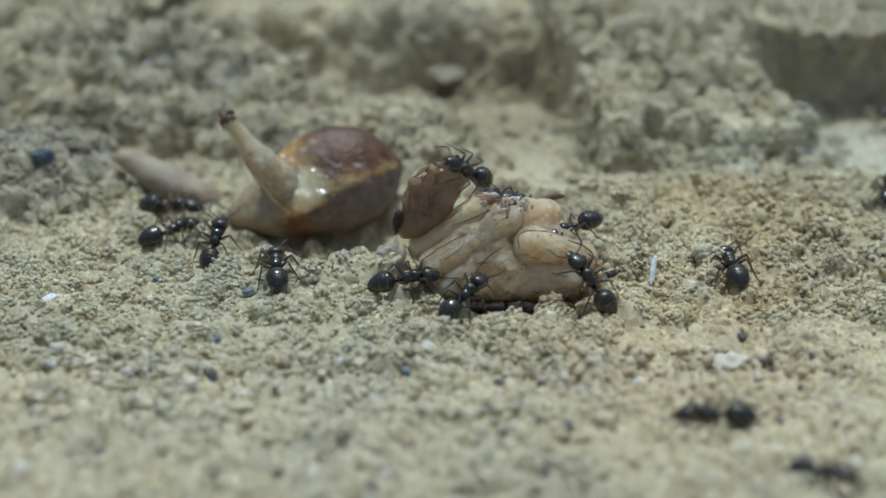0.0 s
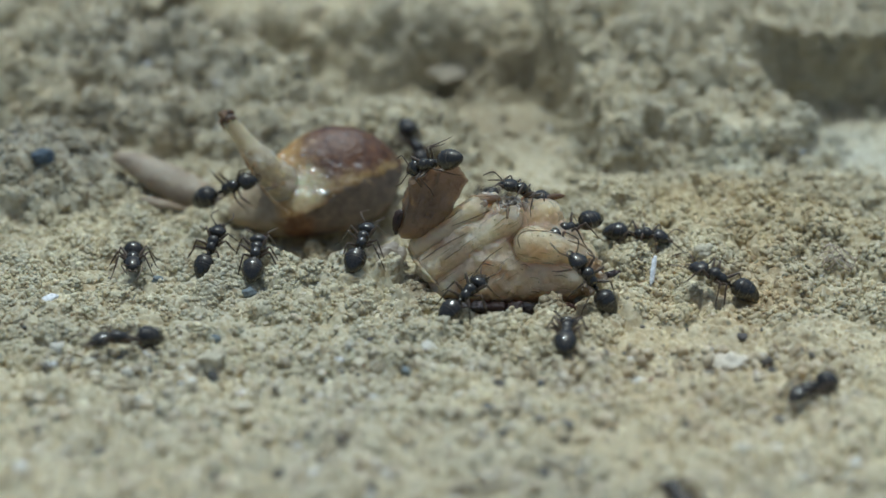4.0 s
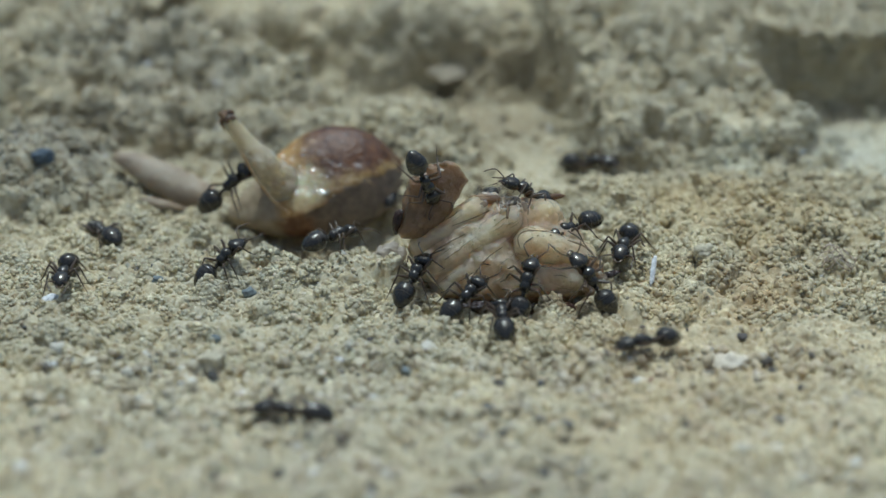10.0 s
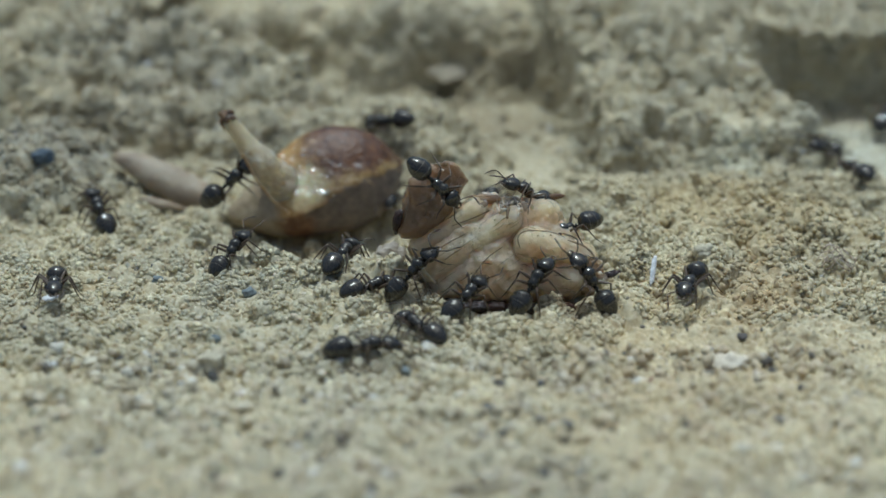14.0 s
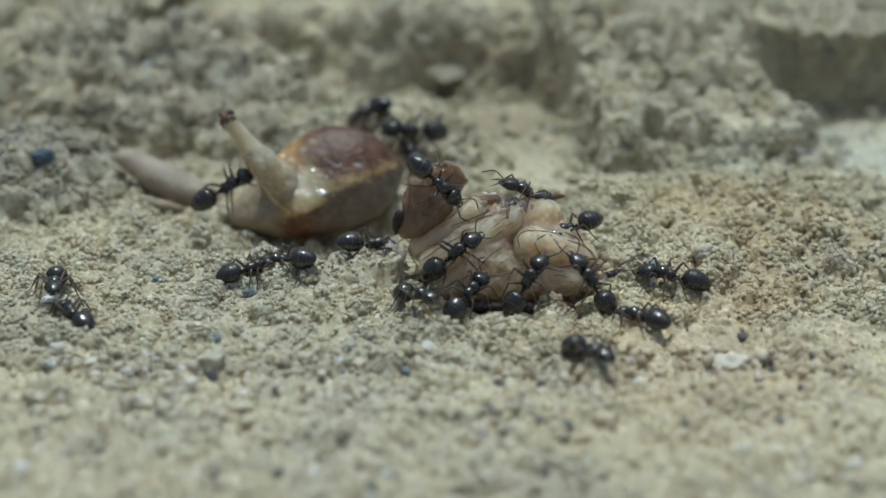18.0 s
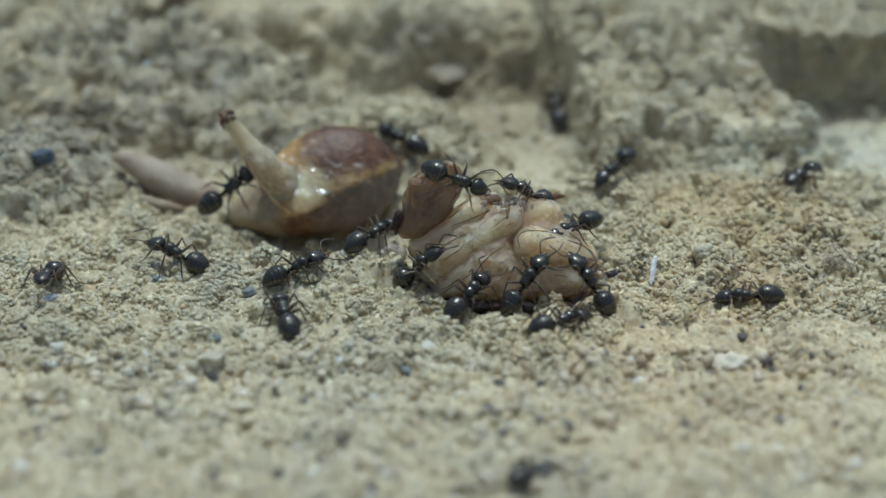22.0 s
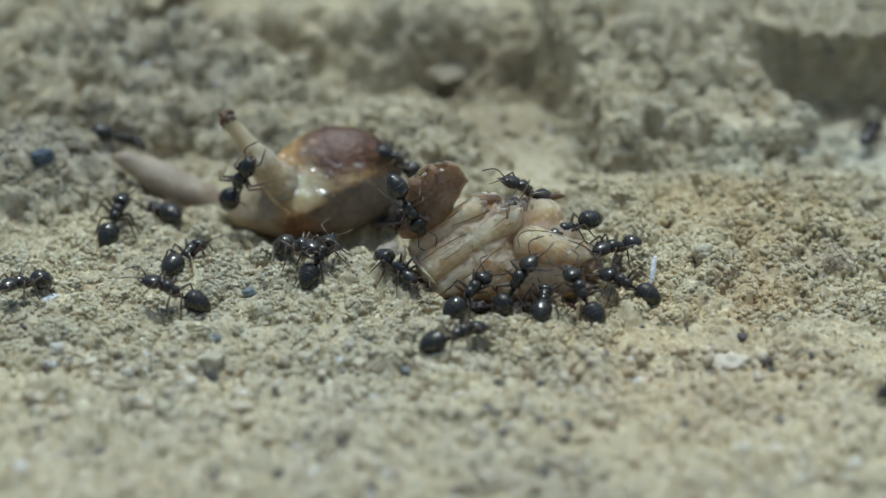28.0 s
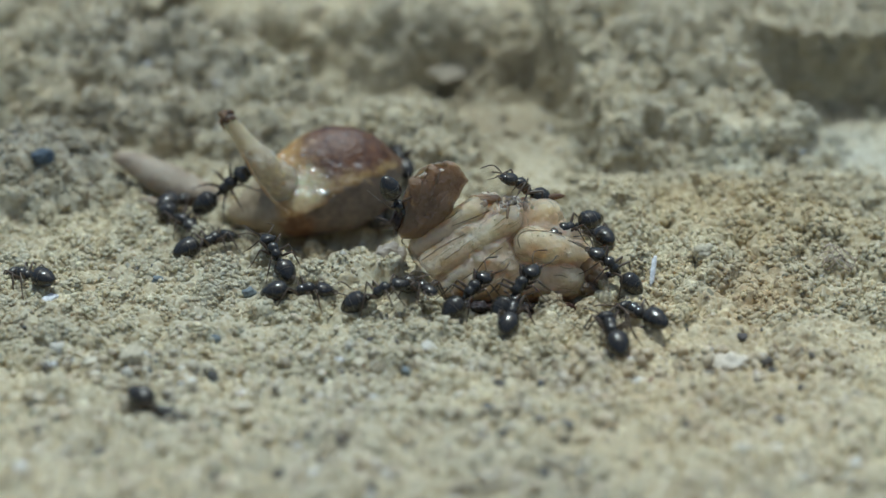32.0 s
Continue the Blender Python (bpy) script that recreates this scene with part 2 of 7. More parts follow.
def ticks(stretches, reach):
    """Grid lines with their own spacing in each stretch (from, to, spacing), ever wider beyond."""
    t = np.concatenate([np.arange(a, b - gap / 2, gap) for a, b, gap in stretches] + [[stretches[-1][1]]])
    out, low = list(t), []
    gap = stretches[-1][2]
    while out[-1] < reach:
        gap *= 1.4
        out.append(out[-1] + gap)
    gap, v = stretches[0][2], t[0]
    while v > -reach:
        gap *= 1.4
        v -= gap
        low.append(v)
    return np.array(low[::-1] + out)


rng = np.random.default_rng(5)


def loose(n, x0, x1, y0, y1, small, large, lift=0.0):
    """Single grains half sunk in the ground: x, y, z and radius."""
    x, y = rng.uniform(x0, x1, n), rng.uniform(y0, y1, n)
    keep = rng.random(n) > 0.85 * dusty(x, y)
    x, y, r = x[keep], y[keep], (small + (large - small) * rng.random(n) ** 2.5)[keep]
    return x, y, height(x, y) + r * (rng.uniform(-0.6, 0.2, len(x)) + lift), r


def crumbs_of(n, x0, x1, y0, y1, low, high, small, large, steep=0.0, cores=None):
    """Grains stuck together into rounded crumbs: x, y, z and radius."""
    cx, cy = rng.uniform(x0, x1, n), rng.uniform(y0, y1, n)
    keep = rng.random(n) > 0.93 * dusty(cx, cy)
    if steep:
        rise = np.hypot(height(cx + 0.3, cy) - height(cx - 0.3, cy), height(cx, cy + 0.3) - height(cx, cy - 0.3)) / 0.6
        keep = rise > steep
    cx, cy = cx[keep], cy[keep]
    size = low + (high - low) * rng.random(len(cx)) ** 1.8
    mean = 0.5 * (small + large)
    count = np.maximum(3, (2.3 * (size / mean) ** 2).astype(int))
    own = np.repeat(np.arange(len(cx)), count)
    m = len(own)
    up = rng.random(m) ** 0.8
    way = rng.uniform(0, 2 * math.pi, m)
    out = np.sqrt(1 - up * up) * rng.uniform(0.78, 1.0, m)
    lift = rng.uniform(-0.38, 0.34, len(cx)) * size
    squash = rng.uniform(0.7, 1.3, len(cx))[own]
    x, y = cx[own] + size[own] * out * np.cos(way) * squash, cy[own] + size[own] * out * np.sin(way) / squash
    r = small + (large - small) * rng.random(m) ** 2.0
    z = 0.35 * height(x, y) + 0.65 * height(cx, cy)[own] + size[own] * (0.68 * up * rng.uniform(0.86, 1.08, m) - 0.24) + lift[own]
    if cores is not None:
        cores.append((cx, cy, height(cx, cy) - 0.24 * size + lift, 0.86 * size))
    return x, y, z, r


def knobbed(gx, gy, z, x, y, h, r, reach=5, flat=1.0):
    """Raises the sheet to the tops of round grains caked into it."""
    i, j = np.searchsorted(gx, x), np.searchsorted(gy, y)
    for di in range(-reach, reach + 1):
        for dj in range(-reach, reach + 1):
            a, b = np.clip(i + di, 0, len(gx) - 1), np.clip(j + dj, 0, len(gy) - 1)
            left = r * r - (gx[a] - x) ** 2 - (gy[b] - y) ** 2
            ok = left > 0
            np.maximum.at(z, (b[ok], a[ok]), (h + flat * np.sqrt(np.maximum(left, 0)))[ok])
    return z


# grains caked into crumbs: on the near ground, on the yellowish rise, on the slopes
CORES = []
CAKED = (crumbs_of(1180, -27, 10, -15, 7.5, 0.3, 0.95, 0.10, 0.21, cores=CORES), crumbs_of(560, 9, 28, -9, 9, 0.35, 1.2, 0.11, 0.24, cores=CORES),
         crumbs_of(1550, -30, 30, 8, 27, 0.32, 1.0, 0.13, 0.28, cores=CORES), crumbs_of(3000, -28, 28, 8, 26, 0.3, 0.7, 0.12, 0.24, 1.5))


def ground_sheet():
    gx = ticks([(-34, -26, 0.16), (-26, 27, 0.094), (27, 34, 0.16)], 3000)
    gy = ticks([(-32, -16, 0.12), (-16, 9, 0.094), (9, 19, 0.13), (19, 25, 0.085), (25, 48, 0.2)], 3000)
    x, y = np.meshgrid(gx, gy)
    z = height(x, y)
    for core in CORES:
        z = knobbed(gx, gy, z, *core, 12, 0.66)
    for grains in (loose(9000, -27, 27, -16, 9, 0.09, 0.2), crumbs_of(1000, -24, 24, -32, -16, 0.35, 1.0, 0.14, 0.30), crumbs_of(700, -34, 34, 28, 40, 0.45, 1.3, 0.17, 0.32)):
        z = knobbed(gx, gy, z, *grains)
    nx, ny = len(gx), len(gy)
    co = np.stack([x, y - lean(x, y), z], -1).reshape(-1, 3) * MM
    i = np.arange(nx * ny).reshape(ny, nx)
    quads = np.stack([i[:-1, :-1], i[:-1, 1:], i[1:, 1:], i[1:, :-1]], -1).reshape(-1, 4)
    me = bpy.data.meshes.new("ground")
    me.vertices.add(len(co))
    me.vertices.foreach_set("co", co.ravel())
    me.loops.add(quads.size)
    me.loops.foreach_set("vertex_index", quads.ravel())
    me.polygons.add(len(quads))
    me.polygons.foreach_set("loop_start", np.arange(0, quads.size, 4))
    me.polygons.foreach_set("use_smooth", np.ones(len(quads), bool))
    me.update()
    me.materials.append(SOIL)
    return tagged(new("ground", me), "dry pale sandy soil caked into crumbs, with hollows", "ground", kind="structure")


def ball(detail):
    bm = bmesh.new()
    bmesh.ops.create_icosphere(bm, subdivisions=detail, radius=1.0)
    v = np.array([p.co[:] for p in bm.verts])
    f = np.array([[p.index for p in q.verts] for q in bm.faces])
    bm.free()
    return v, f


def grain_heap(name, x, y, z, r, detail, seed, label, mat=None):
    """Many small rounded lumps, joined."""
    rng = np.random.default_rng(seed)
    y = y - lean(x, y)
    base, faces = ball(detail)
    n, k = len(x), len(base)
    kinds = base[None] * (1 + 0.26 * rng.standard_normal((60, k, 1)).clip(-1.3, 1.3))
    pick = kinds[rng.integers(0, 60, n)]
    p = pick * rng.uniform(0.75, 1.28, (n, 1, 3)) * r[:, None, None]
    turn = rng.uniform(0, 2 * math.pi, n)
    c, s = np.cos(turn)[:, None], np.sin(turn)[:, None]
    px, py, pz = p[..., 0] * c - p[..., 1] * s, p[..., 0] * s + p[..., 1] * c, p[..., 2]
    co = np.stack([px + x[:, None], py + y[:, None], pz + z[:, None]], -1).reshape(-1, 3) * MM
    tri = (faces[None] + (np.arange(n) * k)[:, None, None]).reshape(-1)
    me = bpy.data.meshes.new(name)
    me.vertices.add(len(co))
    me.vertices.foreach_set("co", co.ravel())
    me.loops.add(len(tri))
    me.loops.foreach_set("vertex_index", tri)
    me.polygons.add(len(tri) // 3)
    me.polygons.foreach_set("loop_start", np.arange(0, len(tri), 3))
    me.polygons.foreach_set("use_smooth", np.repeat(rng.random(n) > (0.4 if mat is None else 0.08), len(faces)))
    me.update()
    me.materials.append(mat or GRAINS)
    return tagged(new(name, me), label, "sand", kind="stuff")


ground_sheet()
grain_heap("sand_crumbs", *CAKED[0], 0, 21, "pale sand grains caked into knobbly crumbs", SOIL)
grain_heap("sand_crumbs", *CAKED[1], 0, 22, "yellow-tan sand grains caked into knobbly crumbs", SOIL)
grain_heap("soil_crumbs", *CAKED[2], 0, 23, "knobbly crumbs of tan soil on the slopes", SOIL)
grain_heap("soil_crumbs", *CAKED[3], 0, 24, "knobbly crumbs of tan soil on the steep faces", SOIL)
grain_heap("sand_grains", *loose(3500, -27, 27, -15.5, 8, 0.06, 0.2, 0.6), 0, 11, "loose pale tan sand grains, a few dark")
grain_heap("sand_grains", *loose(5000, -22, 22, -30, -13, 0.10, 0.40, 0.6), 0, 12, "loose tan sand grains in the foreground")
grain_heap("soil_crumbs", *loose(2500, -34, 34, 8, 42, 0.12, 0.36, 0.5), 0, 13, "loose crumbs of tan soil on the slopes")


# ---- mesh makers ----
def rings(bm, sections, segs=10, caps=True):
    """A skin over elliptic sections: each is (centre, right, up), vectors in millimetres."""
    loops = []
    for c, a, b in sections:
        c, a, b = Vector(c), Vector(a), Vector(b)
        loops.append([bm.verts.new((c + a * math.cos(2 * math.pi * i / segs) + b * math.sin(2 * math.pi * i / segs)) * MM) for i in range(segs)])
    for p, q in zip(loops, loops[1:]):
        for i in range(segs):
            bm.faces.new((p[i], p[(i + 1) % segs], q[(i + 1) % segs], q[i]))
    if caps:
        bm.faces.new(loops[0][::-1])
        bm.faces.new(loops[-1])
    return bm


def loft(rows, segs=12):
    """A body along x: rows of (x, z, half width, half height)."""
    bm = rings(bmesh.new(), [((x, 0, z), (0, a, 0), (0, 0, b)) for x, z, a, b in rows], segs)
    bmesh.ops.recalc_face_normals(bm, faces=bm.faces)
    return bm


def tube(points, radii, segs=6, bm=None):
    """A tube through points with the given radii, in millimetres."""
    bm = bm or bmesh.new()
    pts = [Vector(p) for p in points]
    sections = []
    for i, p in enumerate(pts):
        way = (pts[min(i + 1, len(pts) - 1)] - pts[max(i - 1, 0)]).normalized()
        side = way.cross(Vector((0.13, 0.21, 1))).normalized()
        sections.append((p, side * radii[i], side.cross(way) * radii[i]))
    rings(bm, sections, segs)
    bmesh.ops.recalc_face_normals(bm, faces=bm.faces)
    return bm


def smooth_line(points, n):
    """More points along a rounded way through the given ones."""
    p = [Vector(q) for q in points]
    p = [2 * p[0] - p[1]] + p + [2 * p[-1] - p[-2]]
    out = []
    for i in range(1, len(p) - 2):
        for k in range(n):
            t = k / n
            a, b, c, d = p[i - 1], p[i], p[i + 1], p[i + 2]
            out.append(0.5 * (2 * b + (c - a) * t + (2 * a - 5 * b + 4 * c - d) * t * t + (3 * b - a - 3 * c + d) * t ** 3))
    return out + [p[-2]]


def lump(centre, size, turn=(0, 0, 0), rough=0.12, grain=1.0, detail=4, seed=0, bm=None):
    """An uneven rounded lump, in millimetres."""
    own = bmesh.new()
    bmesh.ops.create_icosphere(own, subdivisions=detail, radius=1.0)
    m = pose(*[c * MM for c in centre], *turn) @ Matrix.Diagonal((*[s * MM for s in size], 1))
    off = Vector((seed * 3.7, seed * 1.9, seed * 5.3))
    for v in own.verts:
        v.co *= 1 + rough * noise.fractal(v.co * grain + off, 0.9, 2.1, 4)
    own.transform(m)
    if bm is None:
        return own
    me = bpy.data.meshes.new("tmp")
    own.to_mesh(me)
    own.free()
    bm.from_mesh(me)
    bpy.data.meshes.remove(me)
    return bm


def fused(centre, limbs, blend=0.25, detail=5, rough=0.05, grain=1.5, seed=0):
    """One soft mass grown together from limbs (start, end, radius at both), seen from its centre, in millimetres."""
    bm = bmesh.new()
    bmesh.ops.create_icosphere(bm, subdivisions=detail, radius=1.0)
    ways = np.array([v.co[:] for v in bm.verts])
    c = np.array(centre)

    def field(p):
        total = 0
        for a, b, r0, r1 in limbs:
            a, b = np.array(a), np.array(b)
            u = np.clip(((p - a) @ (b - a)) / ((b - a) @ (b - a)), 0, 1)
            d = np.linalg.norm(p - a - u[:, None] * (b - a), axis=1) - (r0 + (r1 - r0) * u)
            total = total + np.exp(-d / blend)
        return -blend * np.log(total + 1e-30)

    reach = np.zeros(len(ways))
    for t in np.arange(0.1, 9.0, 0.12):
        reach = np.where(field(c + ways * t) < 0, t, reach)
    lo, hi = reach, reach + 0.12
    for _ in range(6):
        m = 0.5 * (lo + hi)
        inside = field(c + ways * m[:, None]) < 0
        lo, hi = np.where(inside, m, lo), np.where(inside, hi, m)
    off = Vector((seed * 3.1, seed * 1.7, seed * 2.3))
    for v, w, t in zip(bm.verts, ways, lo):
        q = Vector(c + w * t)
        v.co = (q + Vector(w) * rough * noise.fractal(q * grain + off, 0.9, 2.1, 4)) * MM
    return bm


def around(tree, point, inner, outer):
    """One near a point (in millimetres), falling to nought at the outer distance."""
    d = tree.nodes.new("ShaderNodeVectorMath")
    d.operation = "DISTANCE"
    tree.links.new(tree.nodes.new("ShaderNodeTexCoord").outputs["Object"], d.inputs[0])
    d.inputs[1].default_value = [c * MM for c in point]
    wob = tree.nodes.new("ShaderNodeMath")
    wob.operation = "MULTIPLY_ADD"
    tree.links.new(noise_tex(tree, 900, 3), wob.inputs[0])
    wob.inputs[1].default_value = 0.0012
    tree.links.new(d.outputs["Value"], wob.inputs[2])
    r = tree.nodes.new("ShaderNodeMapRange")
    r.interpolation_type = "SMOOTHSTEP"
    tree.links.new(wob.outputs[0], r.inputs["Value"])
    r.inputs["From Min"].default_value, r.inputs["From Max"].default_value = inner * MM + 0.0006, outer * MM + 0.0006
    r.inputs["To Min"].default_value, r.inputs["To Max"].default_value = 1.0, 0.0
    return r.outputs["Result"]


def flesh_material(name, light, dark, rough=0.3, depth=0.6, scale=700, reach=0.0008, wet=0.0):
    """Translucent tissue, mottled between two colours."""
    m, t, b = material(name, rough)
    c = ramp(t, noise_tex(t, scale, 4, 0.55), [(0.36, dark), (0.6, light)])
    t.links.new(c, b.inputs["Base Color"])
    b.inputs["Subsurface Weight"].default_value = depth
    b.inputs["Subsurface Radius"].default_value = (1.0, 0.68, 0.42)
    b.inputs["Subsurface Scale"].default_value = reach
    bump(t, b, noise_tex(t, scale * 5, 5, 0.65), 0.0002, 0.6)
    wetted(t, b, wet)
    return m


def wetted(t, b, wet, rough=0.1, scale=1600, depth=0.0004):
    """A thin wet film, uneven enough to glint in many small points."""
    b.inputs["Coat Weight"].default_value, b.inputs["Coat Roughness"].default_value = wet, rough
    n = t.nodes.new("ShaderNodeBump")
    n.inputs["Distance"].default_value, n.inputs["Strength"].default_value = depth, 0.9
    t.links.new(noise_tex(t, scale, 1.5, 0.5), n.inputs["Height"])
    t.links.new(n.outputs[0], b.inputs["Coat Normal"])


def strand_material(name, light, dark, vein, way, amount=0.5, reach=0.002, clear=0.35):
    """Wet translucent flesh with brown strands that run along the given way."""
    m, t, b = material(name, 0.3)
    c = ramp(t, noise_tex(t, 260, 4, 0.6), [(0.34, dark), (0.64, light)])
    c = mix(t, 1.0, c, ramp(t, noise_tex(t, 1500, 4, 0.6), [(0.34, (0.88, 0.84, 0.78)), (0.6, (1.0, 1.0, 1.0))]), "MULTIPLY")
    tilt = t.nodes.new("ShaderNodeMapping")
    tilt.vector_type = "TEXTURE"
    tilt.inputs["Rotation"].default_value = Vector((1, 0, 0)).rotation_difference(Vector(way)).to_euler()
    tilt.inputs["Scale"].default_value = (7, 1, 1)
    t.links.new(t.nodes.new("ShaderNodeTexCoord").outputs["Object"], tilt.inputs["Vector"])
    strands = noise_tex(t, 620, 3, 0.5, tilt.outputs[0])
    lines = ramp(t, strands, [(0.445, (0, 0, 0)), (0.49, (1, 1, 1)), (0.515, (1, 1, 1)), (0.56, (0, 0, 0))])
    broken = times(t, lines, zone(t, noise_tex(t, 420, 2), 0.42, 0.56))
    c = mix(t, times(t, broken, amount), c, vein)
    t.links.new(c, b.inputs["Base Color"])
    b.inputs["Subsurface Weight"].default_value = 1.0
    b.inputs["Subsurface Radius"].default_value = (1.0, 0.86, 0.58)
    b.inputs["Subsurface Scale"].default_value = reach
    b.inputs["Transmission Weight"].default_value, b.inputs["IOR"].default_value = clear, 1.36
    rough = times(t, noise_tex(t, 3000, 6, 0.7), 0.75)
    bump(t, b, times(t, times(t, strands, 0.22), rough, "ADD"), 0.0003, 0.55)
    wetted(t, b, 1.0, 0.09, 3000, 0.0006)
    return m


def settle(trees, p, slope=(0, 0.891, -0.454)):
    """Where a point, pushed back from the front and above, first meets a surface."""
    slope, best = Vector(slope), None
    for tree in trees:
        hit = tree.ray_cast((Vector(p) - slope * 12) * MM, slope)
        if hit[0] is not None and (best is None or hit[3] < best[1]):
            best = (hit[0] / MM, hit[3], hit[1])
    return best


def glint_beads(trees, a, b, n, spread_by, mat, parent, seed):
    """Small flat beads added along a line on a surface to stand for its glints."""
    rnd = random.Random(seed)
    for i in range(n):
        p = Vector(a).lerp(Vector(b), rnd.random()) + Vector((rnd.gauss(0, spread_by), 0, rnd.gauss(0, spread_by)))
        hit = settle(trees, p)
        if hit:
            size = rnd.uniform(0.04, 0.10)
            part("glint_bead", lump(hit[0] + hit[2] * size * 0.1, (size, size * 0.8, size * 0.6), (rnd.uniform(-40, 40), rnd.uniform(-40, 40), rnd.uniform(0, 180)), 0.25, 1.5, 2, i), mat, parent)


# ---- sprouting seed ----
def zone(tree, source, lo, hi):
    r = tree.nodes.new("ShaderNodeMapRange")
    r.interpolation_type = "SMOOTHSTEP"
    tree.links.new(source, r.inputs["Value"])
    r.inputs["From Min"].default_value, r.inputs["From Max"].default_value = lo, hi
    return r.outputs["Result"]


def times(tree, a, b, op="MULTIPLY"):
    n = tree.nodes.new("ShaderNodeMath")
    n.operation = op
    tree.links.new(a, n.inputs[0])
    if isinstance(b, float):
        n.inputs[1].default_value = b
    else:
        tree.links.new(b, n.inputs[1])
    return n.outputs[0]


def seed_material():
    """The map's u runs from the pale butt to the brown tip, v counts the angle from the keel."""
    m, t, b = material("seed_coat", 0.34)
    uv = t.nodes.new("ShaderNodeSeparateXYZ")
    t.links.new(t.nodes.new("ShaderNodeTexCoord").outputs["UV"], uv.inputs[0])
    streak = noise_tex(t, 1500, 5, 0.65)
    wave = times(t, noise_tex(t, 800, 5, 0.65), 0.20)
    wave = times(t, wave, -0.05, "ADD")
    along, turn = times(t, uv.outputs["X"], wave, "ADD"), times(t, uv.outputs["Y"], wave, "ADD")
    c = ramp(t, streak, [(0.3, (0.050, 0.018, 0.005)), (0.5, (0.115, 0.045, 0.011)), (0.7, (0.19, 0.083, 0.023))])
    amber = ramp(t, streak, [(0.35, (0.30, 0.165, 0.042)), (0.65, (0.52, 0.335, 0.115))])
    c = mix(t, zone(t, along, 0.66, 0.46), c, amber)
    straw = ramp(t, streak, [(0.36, (0.16, 0.085, 0.024)), (0.5, (0.31, 0.19, 0.058)), (0.66, (0.44, 0.31, 0.12))])
    c = mix(t, zone(t, turn, 0.63, 0.57), c, straw)
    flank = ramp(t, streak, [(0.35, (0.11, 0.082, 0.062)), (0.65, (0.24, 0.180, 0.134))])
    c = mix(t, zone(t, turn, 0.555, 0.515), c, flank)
    rust = ramp(t, streak, [(0.35, (0.13, 0.058, 0.022)), (0.65, (0.24, 0.125, 0.055))])
    c = mix(t, zone(t, along, 0.56, 0.44), c, mix(t, zone(t, turn, 0.555, 0.515), amber, rust))
    pale = ramp(t, streak, [(0.35, (0.32, 0.245, 0.14)), (0.65, (0.47, 0.375, 0.235))])
    c = mix(t, zone(t, along, 0.36, 0.30), c, pale)
    c = mix(t, around(t, (-8.40, 2.90, 2.90), 0.8, 1.9), c, ramp(t, streak, [(0.35, (0.66, 0.53, 0.28)), (0.6, (0.84, 0.74, 0.47))]))
    # dark spot painted on the dome in place of a dull reflection
    c = mix(t, around(t, (-5.48, 3.00, 4.96), 0.25, 0.8), c, (0.05, 0.02, 0.018))
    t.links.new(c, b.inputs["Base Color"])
    b.inputs["Subsurface Weight"].default_value = 0.25
    b.inputs["Subsurface Radius"].default_value = (1.0, 0.6, 0.3)
    b.inputs["Subsurface Scale"].default_value = 0.0018
    bump(t, b, noise_tex(t, 2600, 5, 0.7), 0.00013, 0.7)
    wetted(t, b, 0.1, 0.13, 1300, 0.0009)
    damp = around(t, (-8.00, 2.90, 3.20), 1.0, 2.8)
    t.links.new(times(t, times(t, damp, 0.6), 0.4, "ADD"), b.inputs["Coat Weight"])
    t.links.new(times(t, times(t, damp, 0.7), 0.25, "ADD"), b.inputs["Subsurface Weight"])
    b.inputs["Specular IOR Level"].default_value = 0.45
    return m


SPROUT = strand_material("sprout_tissue", (0.80, 0.71, 0.50), (0.62, 0.52, 0.33), (0.92, 0.88, 0.74), (0.65, -0.1, -0.75), 0.6, 0.002, 0.35)
# near-white colour for the beads that stand for glints on the seed
GLINT_PALE = flesh_material("pale_glint", (0.95, 0.90, 0.70), (0.85, 0.76, 0.52), 0.12, 0.8, 1500, 0.001, 0.0)
DRY_BROWN = flesh_material("dry_brown_skin", (0.24, 0.145, 0.065), (0.09, 0.045, 0.02), 0.35, 0.3, 1100)
FIBRE = flesh_material("straw_fibre", (0.50, 0.36, 0.18), (0.28, 0.16, 0.07), 0.5, 0.2, 1500)


